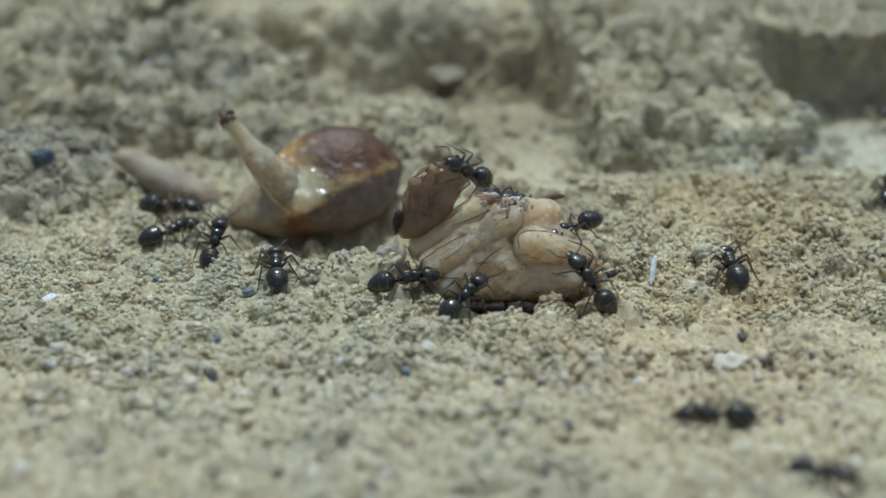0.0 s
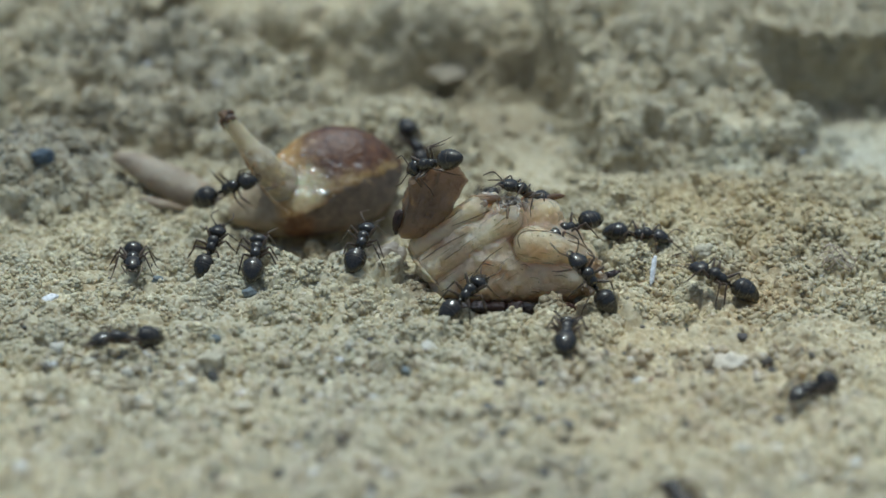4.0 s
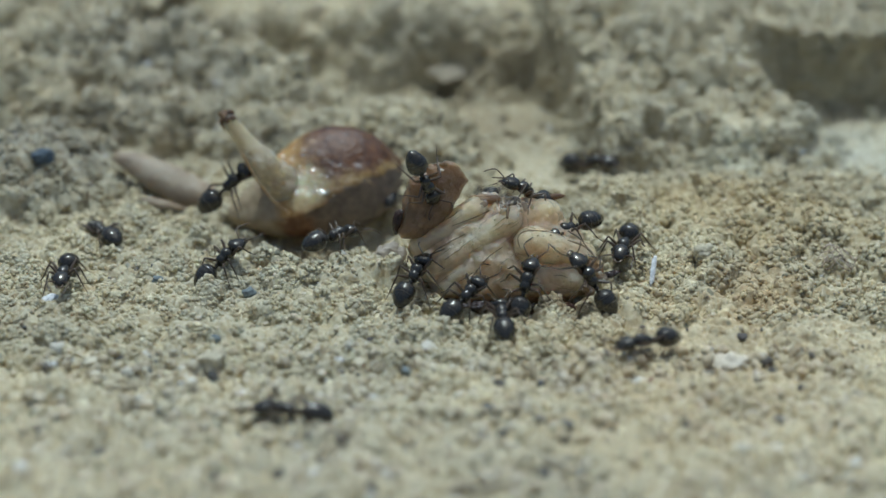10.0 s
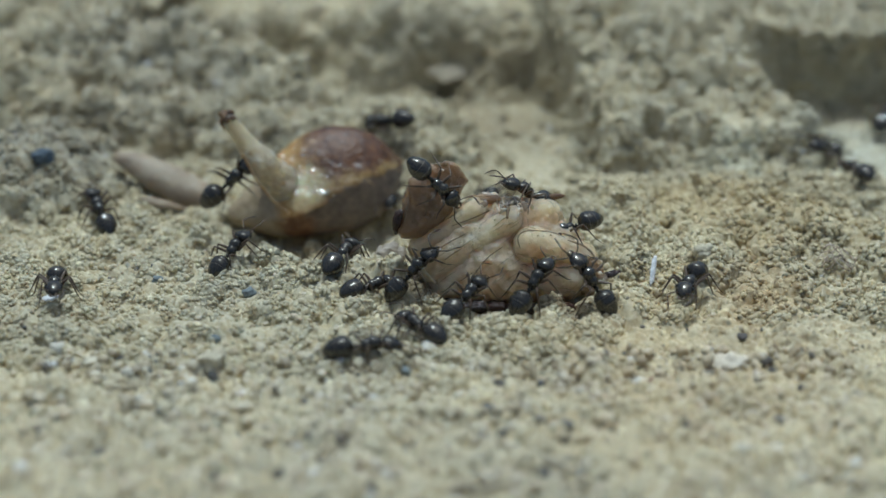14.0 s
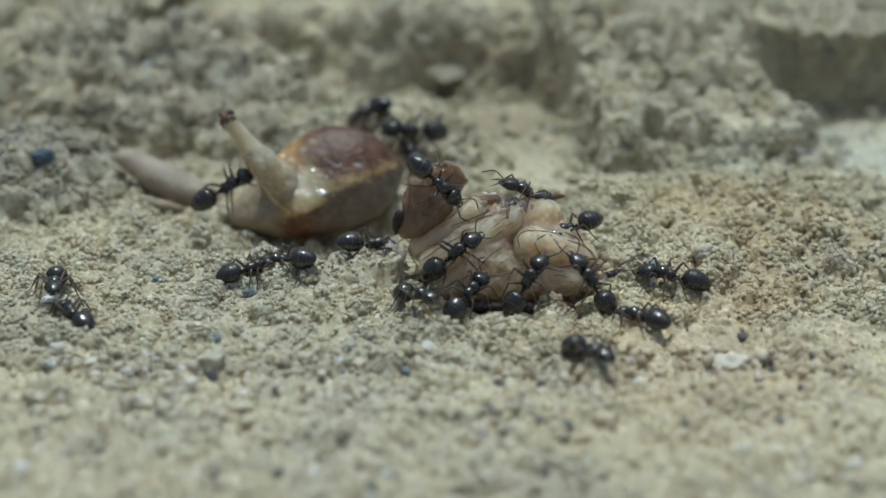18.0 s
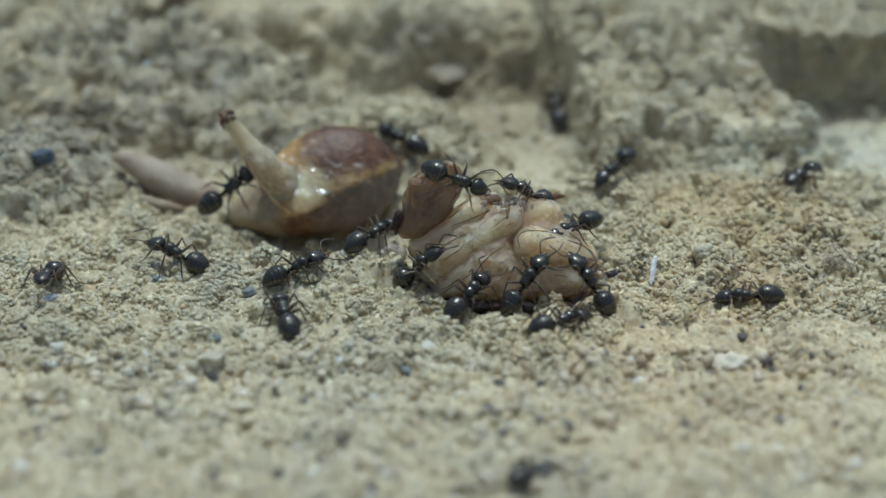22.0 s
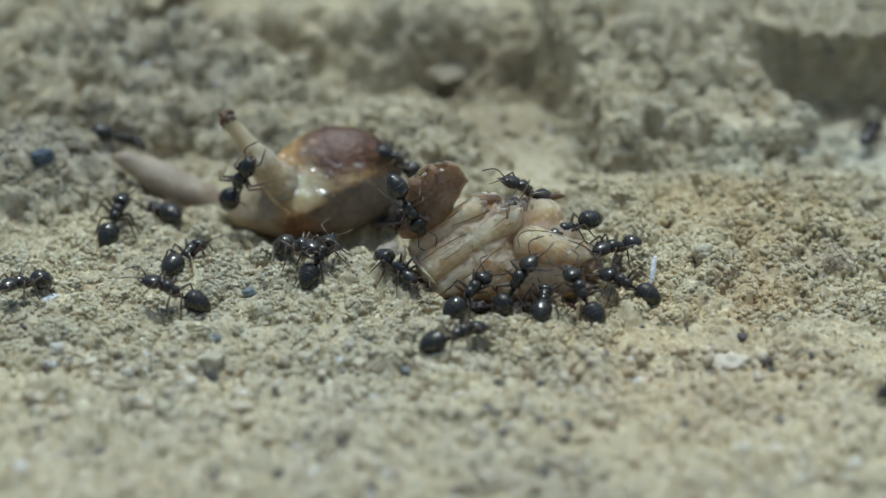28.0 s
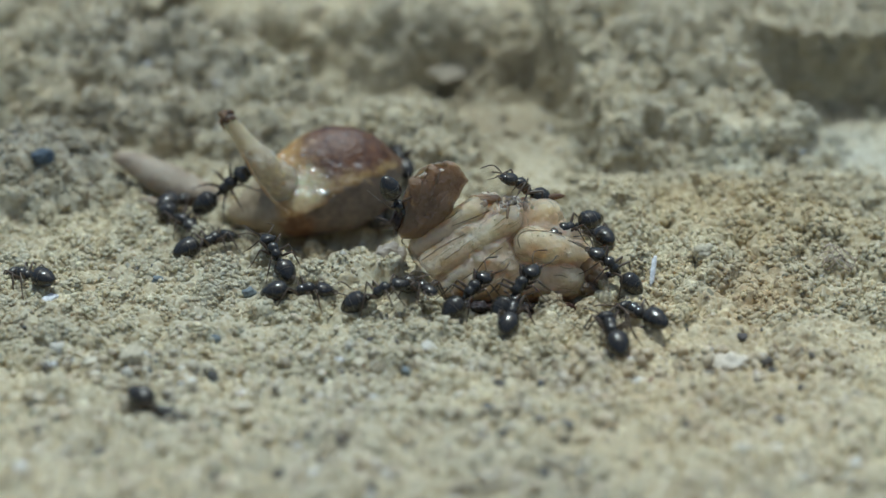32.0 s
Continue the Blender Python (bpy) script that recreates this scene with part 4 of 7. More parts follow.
def make_ant():
    """A worker ant 4 mm long, heading along x, feet at z = 0."""
    ant = tagged(new("ant"), "small glossy black ant on the sand", "ant", "foraging ants")
    g = [(-0.60, 0.74, 0.03, 0.03), (-0.66, 0.76, 0.20, 0.20), (-0.78, 0.80, 0.38, 0.37), (-0.95, 0.83, 0.50, 0.47), (-1.06, 0.84, 0.545, 0.505), (-1.085, 0.84, 0.535, 0.495),
         (-1.25, 0.83, 0.575, 0.52), (-1.44, 0.81, 0.56, 0.505), (-1.50, 0.80, 0.545, 0.485), (-1.525, 0.80, 0.53, 0.475), (-1.70, 0.77, 0.485, 0.435), (-1.82, 0.75, 0.425, 0.385), (-1.84, 0.745, 0.405, 0.37),
         (-1.98, 0.72, 0.325, 0.29), (-2.08, 0.69, 0.24, 0.21), (-2.15, 0.67, 0.14, 0.12), (-2.18, 0.66, 0.04, 0.04)]
    g = [(-0.60 + (x + 0.60) * 0.98, z + 0.02, a * 1.04, b * 1.04) for x, z, a, b in g]
    gaster = part("gaster", loft(g, 16), BLACK, ant)
    for x, z, a, b in ((-1.063, 0.86, 0.572, 0.531), (-1.495, 0.82, 0.569, 0.507)):
        part("band", loft([(x - 0.014, z, a * 0.985, b * 0.985), (x, z, a, b), (x + 0.014, z, a * 0.985, b * 0.985)], 16), BAND, gaster, "thin brownish rim between plates")
    part("petiole", loft([(-0.63, 0.70, 0.05, 0.06), (-0.55, 0.74, 0.10, 0.10), (-0.48, 0.82, 0.13, 0.17), (-0.42, 0.76, 0.11, 0.12), (-0.32, 0.72, 0.08, 0.09)], 10), BLACK, ant)
    part("thorax", loft([(-0.36, 0.74, 0.14, 0.14), (-0.28, 0.80, 0.26, 0.26), (-0.12, 0.86, 0.31, 0.31), (0.02, 0.87, 0.29, 0.29), (0.09, 0.89, 0.275, 0.28), (0.16, 0.92, 0.305, 0.31),
                         (0.34, 0.96, 0.365, 0.34), (0.52, 0.94, 0.335, 0.31), (0.66, 0.89, 0.22, 0.22), (0.78, 0.86, 0.12, 0.13)], 14), BLACK, ant)
    head = part("head", loft([(0.72, 0.87, 0.05, 0.05), (0.76, 0.88, 0.30, 0.23), (0.87, 0.89, 0.44, 0.33), (1.04, 0.87, 0.485, 0.355), (1.26, 0.82, 0.45, 0.33), (1.46, 0.77, 0.355, 0.26),
                              (1.60, 0.73, 0.25, 0.18), (1.67, 0.71, 0.13, 0.10)], 16), BLACK, ant)
    for s in (-1, 1):
        part("eye", lump((1.10, 0.445 * s, 0.95), (0.12, 0.05, 0.105), (0, 0, 8 * s), 0.0, 1, 2), EYE_MAT, head)
        jaw = [(1.58, 0.15 * s, 0.69), (1.71, 0.17 * s, 0.66), (1.82, 0.09 * s, 0.64), (1.86, 0.0, 0.63)]
        part("mandible", tube(jaw, [0.07, 0.065, 0.045, 0.015], 6), LIMB, head)
        feeler = [(0, 0, 0), (0.16, 0.22 * s, 0.10), (0.38, 0.44 * s, 0.16), (0.52, 0.54 * s, 0.15), (0.74, 0.52 * s, 0.06), (1.00, 0.44 * s, -0.10), (1.22, 0.38 * s, -0.26)]
        ob = part("antenna", tube(feeler, [0.034, 0.036, 0.038, 0.036, 0.038, 0.042, 0.026], 5), LIMB, head)
        ob.matrix_basis = pose(1.50 * MM, 0.15 * s * MM, 0.83 * MM)
    for name, hip, knee, ankle, toe in (("front", (0.50, 0.15, 0.72), (0.42, 0.62, 0.52), (0.78, 0.98, -0.42), (1.02, 1.14, -0.71)),
                                        ("mid", (0.20, 0.17, 0.70), (-0.05, 0.78, 0.50), (-0.16, 1.22, -0.42), (-0.26, 1.50, -0.69)),
                                        ("hind", (-0.08, 0.16, 0.68), (-0.52, 0.62, 0.58), (-1.08, 1.04, -0.36), (-1.42, 1.22, -0.67))):
        for s in (-1, 1):
            k, a, t = [Vector((p[0] * 0.92, p[1] * s * 0.88, p[2])) for p in (knee, ankle, toe)]
            line = [Vector((0, 0, 0)), k * 0.12 + Vector((0, 0.03 * s, -0.05)), k * 0.55, k * 0.93, k, k + (a - k) * 0.3, k + (a - k) * 0.7, a, a + (t - a) * 0.5, t]
            ob = part("leg", tube(line, [0.075, 0.085, 0.085, 0.052, 0.044, 0.050, 0.040, 0.026, 0.020, 0.013], 5), LIMB, ant)
            ob.matrix_basis = pose(hip[0] * MM, hip[1] * s * MM, hip[2] * MM)
    return ant


FIRST_ANT = make_ant()

# ---- single stones ----
WHITE = stone_material("white_chip", (0.93, 0.93, 0.90), 0.4)
BLUE = stone_material("blue_grey_stone", (0.23, 0.265, 0.265), 0.6)
DEEP_BLUE = stone_material("deep_blue_stone", (0.10, 0.13, 0.16), 0.6)
CREAM = caked_material("cream_crumb", (0.74, 0.68, 0.50))
PALE = caked_material("pale_pebble", (0.88, 0.80, 0.64))
CLOD = caked_material("soil_clod", (0.56, 0.49, 0.35))
BUFF = stone_material("grey_buff_stone", (0.42, 0.36, 0.27), 0.5)
RED = stone_material("red_stone", (0.24, 0.09, 0.065), 0.7)
DARKSTONE = stone_material("dark_stone", (0.13, 0.115, 0.10), 0.7)


def stone(x, y, size, mat, label, seed, turn=0.0, flat=0.7, lift=0.5):
    bm = lump((0, 0, 0), (size, size * 0.72, size * flat), (0, 0, 0), 0.42, 1.3, 3 if size < 0.6 else 4, seed)
    ob = part("pebble", bm, mat)
    ob.matrix_world = pose(x * MM, y * MM, (float(height(x, y)) + size * flat * lift) * MM, 8 * math.sin(seed), 9 * math.cos(seed), turn)
    return tagged(ob, label, "pebble", "scattered pebbles")


STONES = (
    (15.62, -14.12, 0.0, 1.0, PALE, "pale flat cream pebble half sunk in sand", 2, 5, 0.45),
    (-22.61, -6.79, 0.0, 0.62, WHITE, "small white flaky stone chip", 3, 20, 0.5),
    (-24.50, 6.00, 0.0, 0.62, DEEP_BLUE, "dark blue-grey round pebble on the slope", 4, 0, 0.9),
    (-12.67, -11.71, 0.0, 0.30, BLUE, "small blue-grey pebble lying on sand", 5, 0, 0.8),
    (-11.19, -5.89, 0.0, 0.42, BLUE, "blue-grey stone among sand crumbs", 6, 30, 0.7),
    (-16.51, -4.70, 0.0, 0.36, BLUE, "blue-grey stone among sand crumbs", 7, 0, 0.7),
    (-2.12, -14.87, 0.0, 0.38, BLUE, "small blue-grey pebble lying on sand", 8, 0, 0.6),
    (-4.04, -11.77, 0.0, 0.24, DARKSTONE, "tiny dark pebble lying on sand", 9, 0, 0.7),
    (-19.87, -18.85, 0.0, 0.40, BLUE, "small blue-grey pebble lying on sand", 10, 0, 0.6),
    (-4.64, -25.42, 0.0, 0.42, RED, "small reddish brown pebble on sand", 11, 0, 0.8),
    (-3.00, -24.45, 0.0, 0.36, DARKSTONE, "small dark pebble lying on sand", 12, 0, 0.7),
    (19.43, -16.95, 0.0, 0.42, DARKSTONE, "small dark pebble lying on sand", 13, 0, 0.6),
    (23.77, -0.22, 0.0, 0.32, BLUE, "small blue-grey pebble lying on sand", 14, 0, 0.8),
    (1.84, -17.31, 0.0, 0.38, DARKSTONE, "small dark brown pebble on sand", 15, 40, 0.6),
    (11.33, -15.85, 0.0, 0.45, RED, "small reddish brown pebble on sand", 16, 0, 0.6),
    (-3.12, -2.35, 0.0, 1.0, BUFF, "smooth grey-buff pebble beside the grub", 17, 20, 0.8),
    (15.23, -3.28, 0.0, 0.72, CREAM, "pale buff crumb of soil", 18, 0, 0.8),
    (-0.56, -22.40, 0.0, 0.45, DARKSTONE, "small dark pebble lying on sand", 19, 0, 0.5),
    (22.73, -18.14, 0.0, 0.22, WHITE, "tiny bright white chip lying on sand", 20, 0, 0.7),
    (13.98, -8.95, 0.0, 0.2, WHITE, "tiny bright white chip lying on sand", 21, 0, 0.7),
    (16.54, -11.32, 0.0, 0.36, DARKSTONE, "dark crumb on the sand", 22, 0, 0.5),
    (-21.10, -15.36, 0.0, 0.2, WHITE, "tiny bright white chip lying on sand", 25, 0, 0.7),
)
for sx, sy, _, size, mat, label, number, turn, flat in STONES:
    stone(sx, sy, size, mat, label, number, turn, flat)
moved_pebble = stone(-14.65, -15.61, 0.78, CREAM, "pale buff pebble nudged over the sand", 31, 10, 0.55)

sliver = part("shell_sliver", lump((0, 0, 0), (0.15, 0.09, 0.95), (0, 0, 0), 0.35, 1.5, 3, 4), WHITE)
sx, sy = 12.11, -5.26
sliver.matrix_world = pose(sx * MM, sy * MM, (float(height(sx, sy)) + 0.78) * MM, -40, 12, 0)
tagged(sliver, "bright white shell sliver stuck upright in sand", "shell")


# ---- clods that roof the dark holes ----
def clod(x, y, z, size, seed, turn):
    ob = part("soil_clod", lump((0, 0, 0), size, (0, 0, 0), 0.40, 1.8, 5, seed), CLOD)
    ob.matrix_world = pose(x * MM, y * MM, z * MM, 0, 0, turn)
    return tagged(ob, "crumbly tan clod of soil roofing a dark hole", "clod", "clods on the far step")


for x, y, up, size, number, turn in ((-19.2, 24.0, 8.45, (3.6, 2.7, 1.1), 51, 8), (0.4, 23.1, 1.85, (1.5, 1.5, 0.45), 52, -6)):
    clod(x, y, up, size, number, turn)

# ---- thin dry rootlet ----
ROOT = flesh_material("rootlet", (0.55, 0.45, 0.36), (0.36, 0.26, 0.19), 0.5, 0.2, 1500)
rootlet = tagged(new("rootlet"), "thin pale dry rootlets tangled on the sand", "rootlet")
rnd = random.Random(3)
root_x, root_y = 22.80, -4.28
for k in range(7):
    line = []
    for i in range(5):
        x, y = root_x + 0.5 * (i - 2) + rnd.uniform(-0.3, 0.3), root_y + 0.5 * math.sin(k + i * 0.9) + rnd.uniform(-0.3, 0.3)
        line.append((x, y, float(height(x, y)) + 0.95 + 0.2 * math.sin(i * 1.3 + k)))
    line = smooth_line(line, 5)
    part("fibre", tube(line, [0.03] * len(line), 4), ROOT, rootlet)


# ---- the colony ----
colony = [FIRST_ANT] + [copy_thing(FIRST_ANT, pose(0, 0, 0)) for _ in range(40)]
for label, members in (
    ("glossy black ant feeding on the torn grub", (0, 1, 10, 12, 13, 16, 17, 31)),
    ("glossy black ant walking over the sand", (2, 3, 4, 5, 6, 7, 8, 9, 14, 15, 18, 19, 20, 21, 22, 23, 24, 25, 28, 29, 30, 32, 33, 34, 35, 36, 37, 38, 39, 40)),
    ("glossy black ant nibbling at the brown seed", (11, 26, 27)),
):
    for k in members:
        tagged(colony[k], label)
for k, ant in enumerate(colony):
    size = 1.10 + 0.05 * math.sin(k * 2.4)
    ant.scale = (size, size, size)


def at(x, y, z, rx, ry, rz):
    return pose(x * MM, y * MM, z * MM, rx, ry, rz)


def gait(ant):
    """Swings legs in two sets of three while the ant goes, and its feelers all the time."""
    keys = ant.animation_data
    curves = [c for c in keys.action.layers[0].strips[0].channelbag(keys.action_slot).fcurves if c.data_path == "location"]
    ticks = np.arange(0, 32.01, 0.1)
    place = np.array([[c.evaluate(frame(t)) for c in curves] for t in ticks]) / MM
    gone = np.concatenate([[0], np.cumsum(np.minimum(np.linalg.norm(np.diff(place, axis=0), axis=1), 0.75))])
    moving = np.gradient(gone) > 0.03
    moving = moving | np.roll(moving, 1) | np.roll(moving, -1)
    moving[0] = moving[-1] = True
    legs = [o for o in ant.children if o.name.startswith("leg")]
    for k, leg in enumerate(legs):
        side = 1 if leg.location.y > 0 else -1
        phase = math.pi * ((k // 2 + k % 2) % 2)
        rest = leg.location.copy()
        rows = []
        for t, d, go in zip(ticks, gone, moving):
            if go:
                a = 2 * math.pi * d / 1.9 + phase
                rows.append((float(t), pose(*rest, -side * 7 * max(0, math.cos(a)) * -1, 0, side * 20 * math.sin(a))))
        walk(leg, rows)
    head = next(o for o in ant.children if o.name.startswith("head"))
    for k, feeler in enumerate(o for o in head.children if o.name.startswith("antenna")):
        rest = feeler.location.copy()
        shift = 7.3 * (place[0][0] + 3 * place[-1][1]) + 2.1 * k
        walk(feeler, [(t, pose(*rest, 0, 9 * math.sin(3.1 * t + shift), 14 * math.sin(4.3 * t + 1.7 * shift))) for t in np.arange(0, 32.1, 0.4)])


def motions():
    walk(colony[0], [
        (0, at(1.32, -8.24, 0.63, 12, -18, 50)), (12, at(1.31, -8.21, 0.55, 14, -16, 53)), (20, at(1.37, -7.92, 0.70, 23, -18, 54)), (32, at(1.63, -7.95, 0.69, 11, -20, 47)),
    ])
    walk(colony[1], [
        (0, at(7.98, -7.28, 1.37, -17, -45, 145)), (27, at(7.74, -7.70, 1.36, -6, -46, 144)), (27.5, at(7.69, -7.85, 1.29, -7, -44, 144)), (28, at(7.69, -8.41, 0.95, -8, -31, 120)),
        (28.5, at(8.80, -9.06, -0.10, -0, 7, 134)), (29, at(8.84, -9.37, -0.07, -0, 6, 152)), (29.5, at(9.64, -10.78, 0.44, -1, -11, 170)), (30, at(9.73, -10.91, 0.54, -1, -14, 168)),
        (30.5, at(10.42, -10.12, 0.11, -1, 2, 144)), (31, at(10.65, -10.53, 0.25, -1, -5, 147)), (31.5, at(10.94, -10.23, 0.14, -1, -1, 138)), (32, at(11.08, -9.63, -0.09, -2, 10, 126)),
    ])
    walk(colony[2], [
        (0, at(29.31, 6.63, 0.56, 2, -10, -124)), (10, at(29.31, 6.63, 0.56, 2, -10, -124)), (11.75, at(28.37, 5.79, 1.14, 13, 2, 175)), (13.5, at(27.81, 6.83, 0.81, 8, 18, 113)),
        (14, at(25.40, 6.76, 1.14, 12, 14, 105)), (14.25, at(25.13, 6.53, 0.97, 12, -4, 160)), (14.5, at(24.71, 5.44, 1.20, -4, -15, -141)), (16.5, at(21.03, 4.92, 1.56, -5, 4, -139)),
        (16.75, at(21.57, 3.16, 1.36, -3, 8, -101)), (17, at(21.96, 0.43, 1.63, 1, 10, -63)), (17.25, at(22.74, -0.93, 1.21, 3, 17, -22)), (17.5, at(23.67, -1.49, 0.37, 9, 21, 21)),
        (18, at(27.57, -3.09, 0.12, 5, 21, 36)), (18.1, at(27.06, -3.11, 0.42, -9, 18, -22)), (18.2, at(26.68, -2.52, 0.38, -14, 6, -77)), (18.3, at(26.19, -2.43, 0.62, -7, -6, -130)),
        (18.5, at(24.59, -3.13, 0.51, -6, -1, -135)), (19, at(23.18, -5.32, 0.27, -3, -0, -139)), (19.5, at(22.36, -6.45, 0.15, -1, -1, -141)), (20, at(22.16, -6.45, 0.12, -1, -0, -148)),
        (20.5, at(21.53, -6.27, -0.09, -1, 9, -164)), (21, at(19.85, -7.07, 0.16, -2, -3, -158)), (21.5, at(18.40, -7.03, 0.08, -2, -0, -164)), (22, at(17.29, -7.42, -0.05, -1, 6, 176)),
        (22.5, at(15.01, -7.56, 0.08, -1, 2, 152)), (23, at(12.98, -7.69, 0.63, -4, -16, 166)), (23.5, at(12.28, -6.95, 0.56, -6, -14, 168)), (24, at(11.62, -6.99, 0.66, -7, -17, 166)),
        (24.5, at(10.91, -6.65, 0.78, -9, -22, 163)), (25, at(10.39, -5.70, 0.76, -11, -22, 162)), (25.5, at(9.84, -4.98, 0.78, -13, -22, 164)), (27.5, at(9.30, -5.13, 0.58, -23, -15, 168)),
        (28, at(10.44, -6.64, 0.56, -21, -12, 150)), (28.5, at(9.27, -6.64, 1.06, -14, -29, 160)), (29, at(8.65, -5.85, 1.03, -22, -29, 160)), (29.5, at(9.17, -6.38, 1.14, -16, -32, 158)),
        (30, at(9.48, -7.03, 1.13, -5, -34, 155)), (30.5, at(10.36, -7.72, 1.05, -1, -32, 157)), (31, at(10.63, -7.82, 0.77, -8, -22, 156)), (31.5, at(9.78, -6.82, 0.86, -9, -23, 149)),
        (32, at(9.33, -5.67, 1.10, -6, -34, 156)),
    ])
    walk(colony[3], [
        (0, at(29.35, -4.97, 0.53, -2, -10, -151)), (14.2, at(29.35, -4.97, 0.53, -2, -10, -151)), (15.5, at(18.77, -6.82, 0.22, -3, -5, -145)), (16, at(15.19, -8.39, 0.10, -0, -1, 175)),
        (16.5, at(11.61, -9.96, -0.03, -1, 4, 135)), (17, at(11.50, -9.64, -0.01, -1, 3, 137)), (17.5, at(11.52, -9.66, -0.07, -1, 5, 137)), (18, at(11.18, -9.79, -0.23, -1, 15, 130)),
        (18.25, at(9.13, -11.56, 0.12, 6, 1, 169)), (18.5, at(7.07, -13.34, 0.46, 2, -15, -153)), (19, at(1.72, -11.77, -0.13, 0, 12, -173)), (19.5, at(-2.28, -12.15, -0.04, 2, 9, 165)),
        (20, at(-6.24, -12.87, 0.53, -4, -16, -139)), (20.5, at(-7.97, -12.04, -0.01, -2, 5, 161)), (21, at(-10.02, -12.47, 0.54, 0, -17, 176)), (21.5, at(-10.38, -10.82, 0.22, 1, -6, 136)),
        (22, at(-8.89, -9.85, 0.17, -2, -4, 104)), (22.5, at(-7.43, -8.95, 0.38, -2, -6, 100)), (23, at(-7.87, -8.40, 0.31, -1, -6, 113)), (23.5, at(-10.68, -9.66, 0.20, 0, -5, -177)),
        (24, at(-15.40, -8.64, 0.13, 1, -1, 140)), (24.5, at(-17.94, -8.45, 0.31, -0, -7, 161)), (25, at(-19.84, -6.31, 0.18, 1, 6, 105)), (25.5, at(-20.07, -5.68, 0.06, 1, 12, 137)),
        (27, at(-19.68, -1.17, 0.54, 2, -13, 86)), (27.5, at(-19.50, -0.01, 0.80, 2, -25, 75)), (28, at(-19.63, 1.68, 0.69, 6, -22, 77)), (28.5, at(-19.34, 2.81, 0.50, 7, -17, 71)),
        (29, at(-19.20, 2.47, 0.65, 8, -22, 67)), (29.5, at(-18.79, 3.80, 0.63, 11, -21, 60)), (30, at(-16.94, 5.84, -0.05, 6, 8, 63)), (31, at(-16.12, 5.14, -0.26, -1, 18, 57)),
        (32, at(-16.07, 5.05, -0.18, -1, 15, 58)),
    ])
    walk(colony[4], [
        (0, at(-16.02, 0.37, 0.23, -0, -4, 30)), (0.5, at(-16.52, 0.23, 0.13, -1, 2, 54)), (1, at(-16.93, -1.26, 0.71, -1, -21, 69)), (1.5, at(-17.91, -1.55, 0.07, -1, 4, 62)),
        (2, at(-18.45, -3.34, 0.06, 1, 8, 78)), (2.5, at(-18.39, -2.33, -0.05, 1, 11, 89)), (2.67, at(-18.35, -2.87, 0.11, 9, 5, 149)), (2.83, at(-18.31, -3.41, 0.27, 8, -5, -153)),
        (3, at(-18.28, -3.95, 0.42, -1, -9, -93)), (3.5, at(-18.02, -3.96, 0.41, -1, -10, -89)), (5.5, at(-18.20, -2.57, 0.29, -1, -6, -66)), (6, at(-18.45, -2.38, 0.16, -1, -1, -68)),
        (6.5, at(-18.40, -2.54, 0.07, -1, 2, -82)), (7, at(-18.68, -2.96, -0.01, -1, 7, -94)), (8, at(-18.80, -3.43, 0.25, -1, -4, -100)), (8.5, at(-18.82, -3.26, 0.23, -0, -3, -100)),
        (9, at(-20.18, -2.91, 0.05, -0, 6, -108)), (9.5, at(-20.52, -4.32, 0.36, 0, -4, -102)), (10, at(-21.73, -5.61, 0.45, 2, -6, -92)), (10.5, at(-22.35, -7.31, 0.55, 3, -11, -94)),
        (11, at(-22.04, -7.29, 0.55, 2, -11, -85)), (15, at(-22.03, -7.26, 0.60, 2, -11, -86)), (19, at(-22.06, -7.14, 0.55, 2, -12, -85)), (19.33, at(-22.27, -6.31, 0.31, 13, -1, -134)),
        (19.67, at(-22.48, -5.49, 0.06, 12, 14, 178)), (20, at(-22.69, -4.66, -0.19, -1, 24, 126)), (21, at(-22.69, -4.86, -0.18, -1, 24, 130)), (21.5, at(-22.60, -5.77, 0.28, 14, 4, -163)),
        (22, at(-22.52, -6.68, 0.73, 3, -17, -97)), (22.5, at(-22.67, -5.69, 0.26, 15, 4, -164)), (23, at(-22.83, -4.71, -0.21, -1, 23, 127)), (23.5, at(-22.74, -5.79, 0.32, 16, 1, -167)),
        (24, at(-22.65, -6.87, 0.85, 2, -22, -101)), (24.5, at(-22.84, -5.73, 0.32, 15, 1, -166)), (25, at(-23.02, -4.59, -0.21, -0, 23, 129)), (25.5, at(-22.99, -4.75, -0.20, -1, 23, 129)),
        (27.5, at(-23.79, -5.86, -0.20, -3, 22, 145)), (27.75, at(-23.88, -6.62, 0.21, 6, 4, -170)), (28, at(-23.97, -7.39, 0.63, 1, -16, -126)), (28.5, at(-23.82, -6.36, 0.24, 7, 2, -176)),
        (29, at(-23.67, -5.32, -0.14, -2, 18, 133)), (30, at(-23.77, -5.23, 0.05, -1, 8, 136)), (31, at(-23.81, -4.99, -0.10, -0, 15, 135)), (32, at(-23.88, -5.05, -0.09, -1, 14, 140)),
    ])
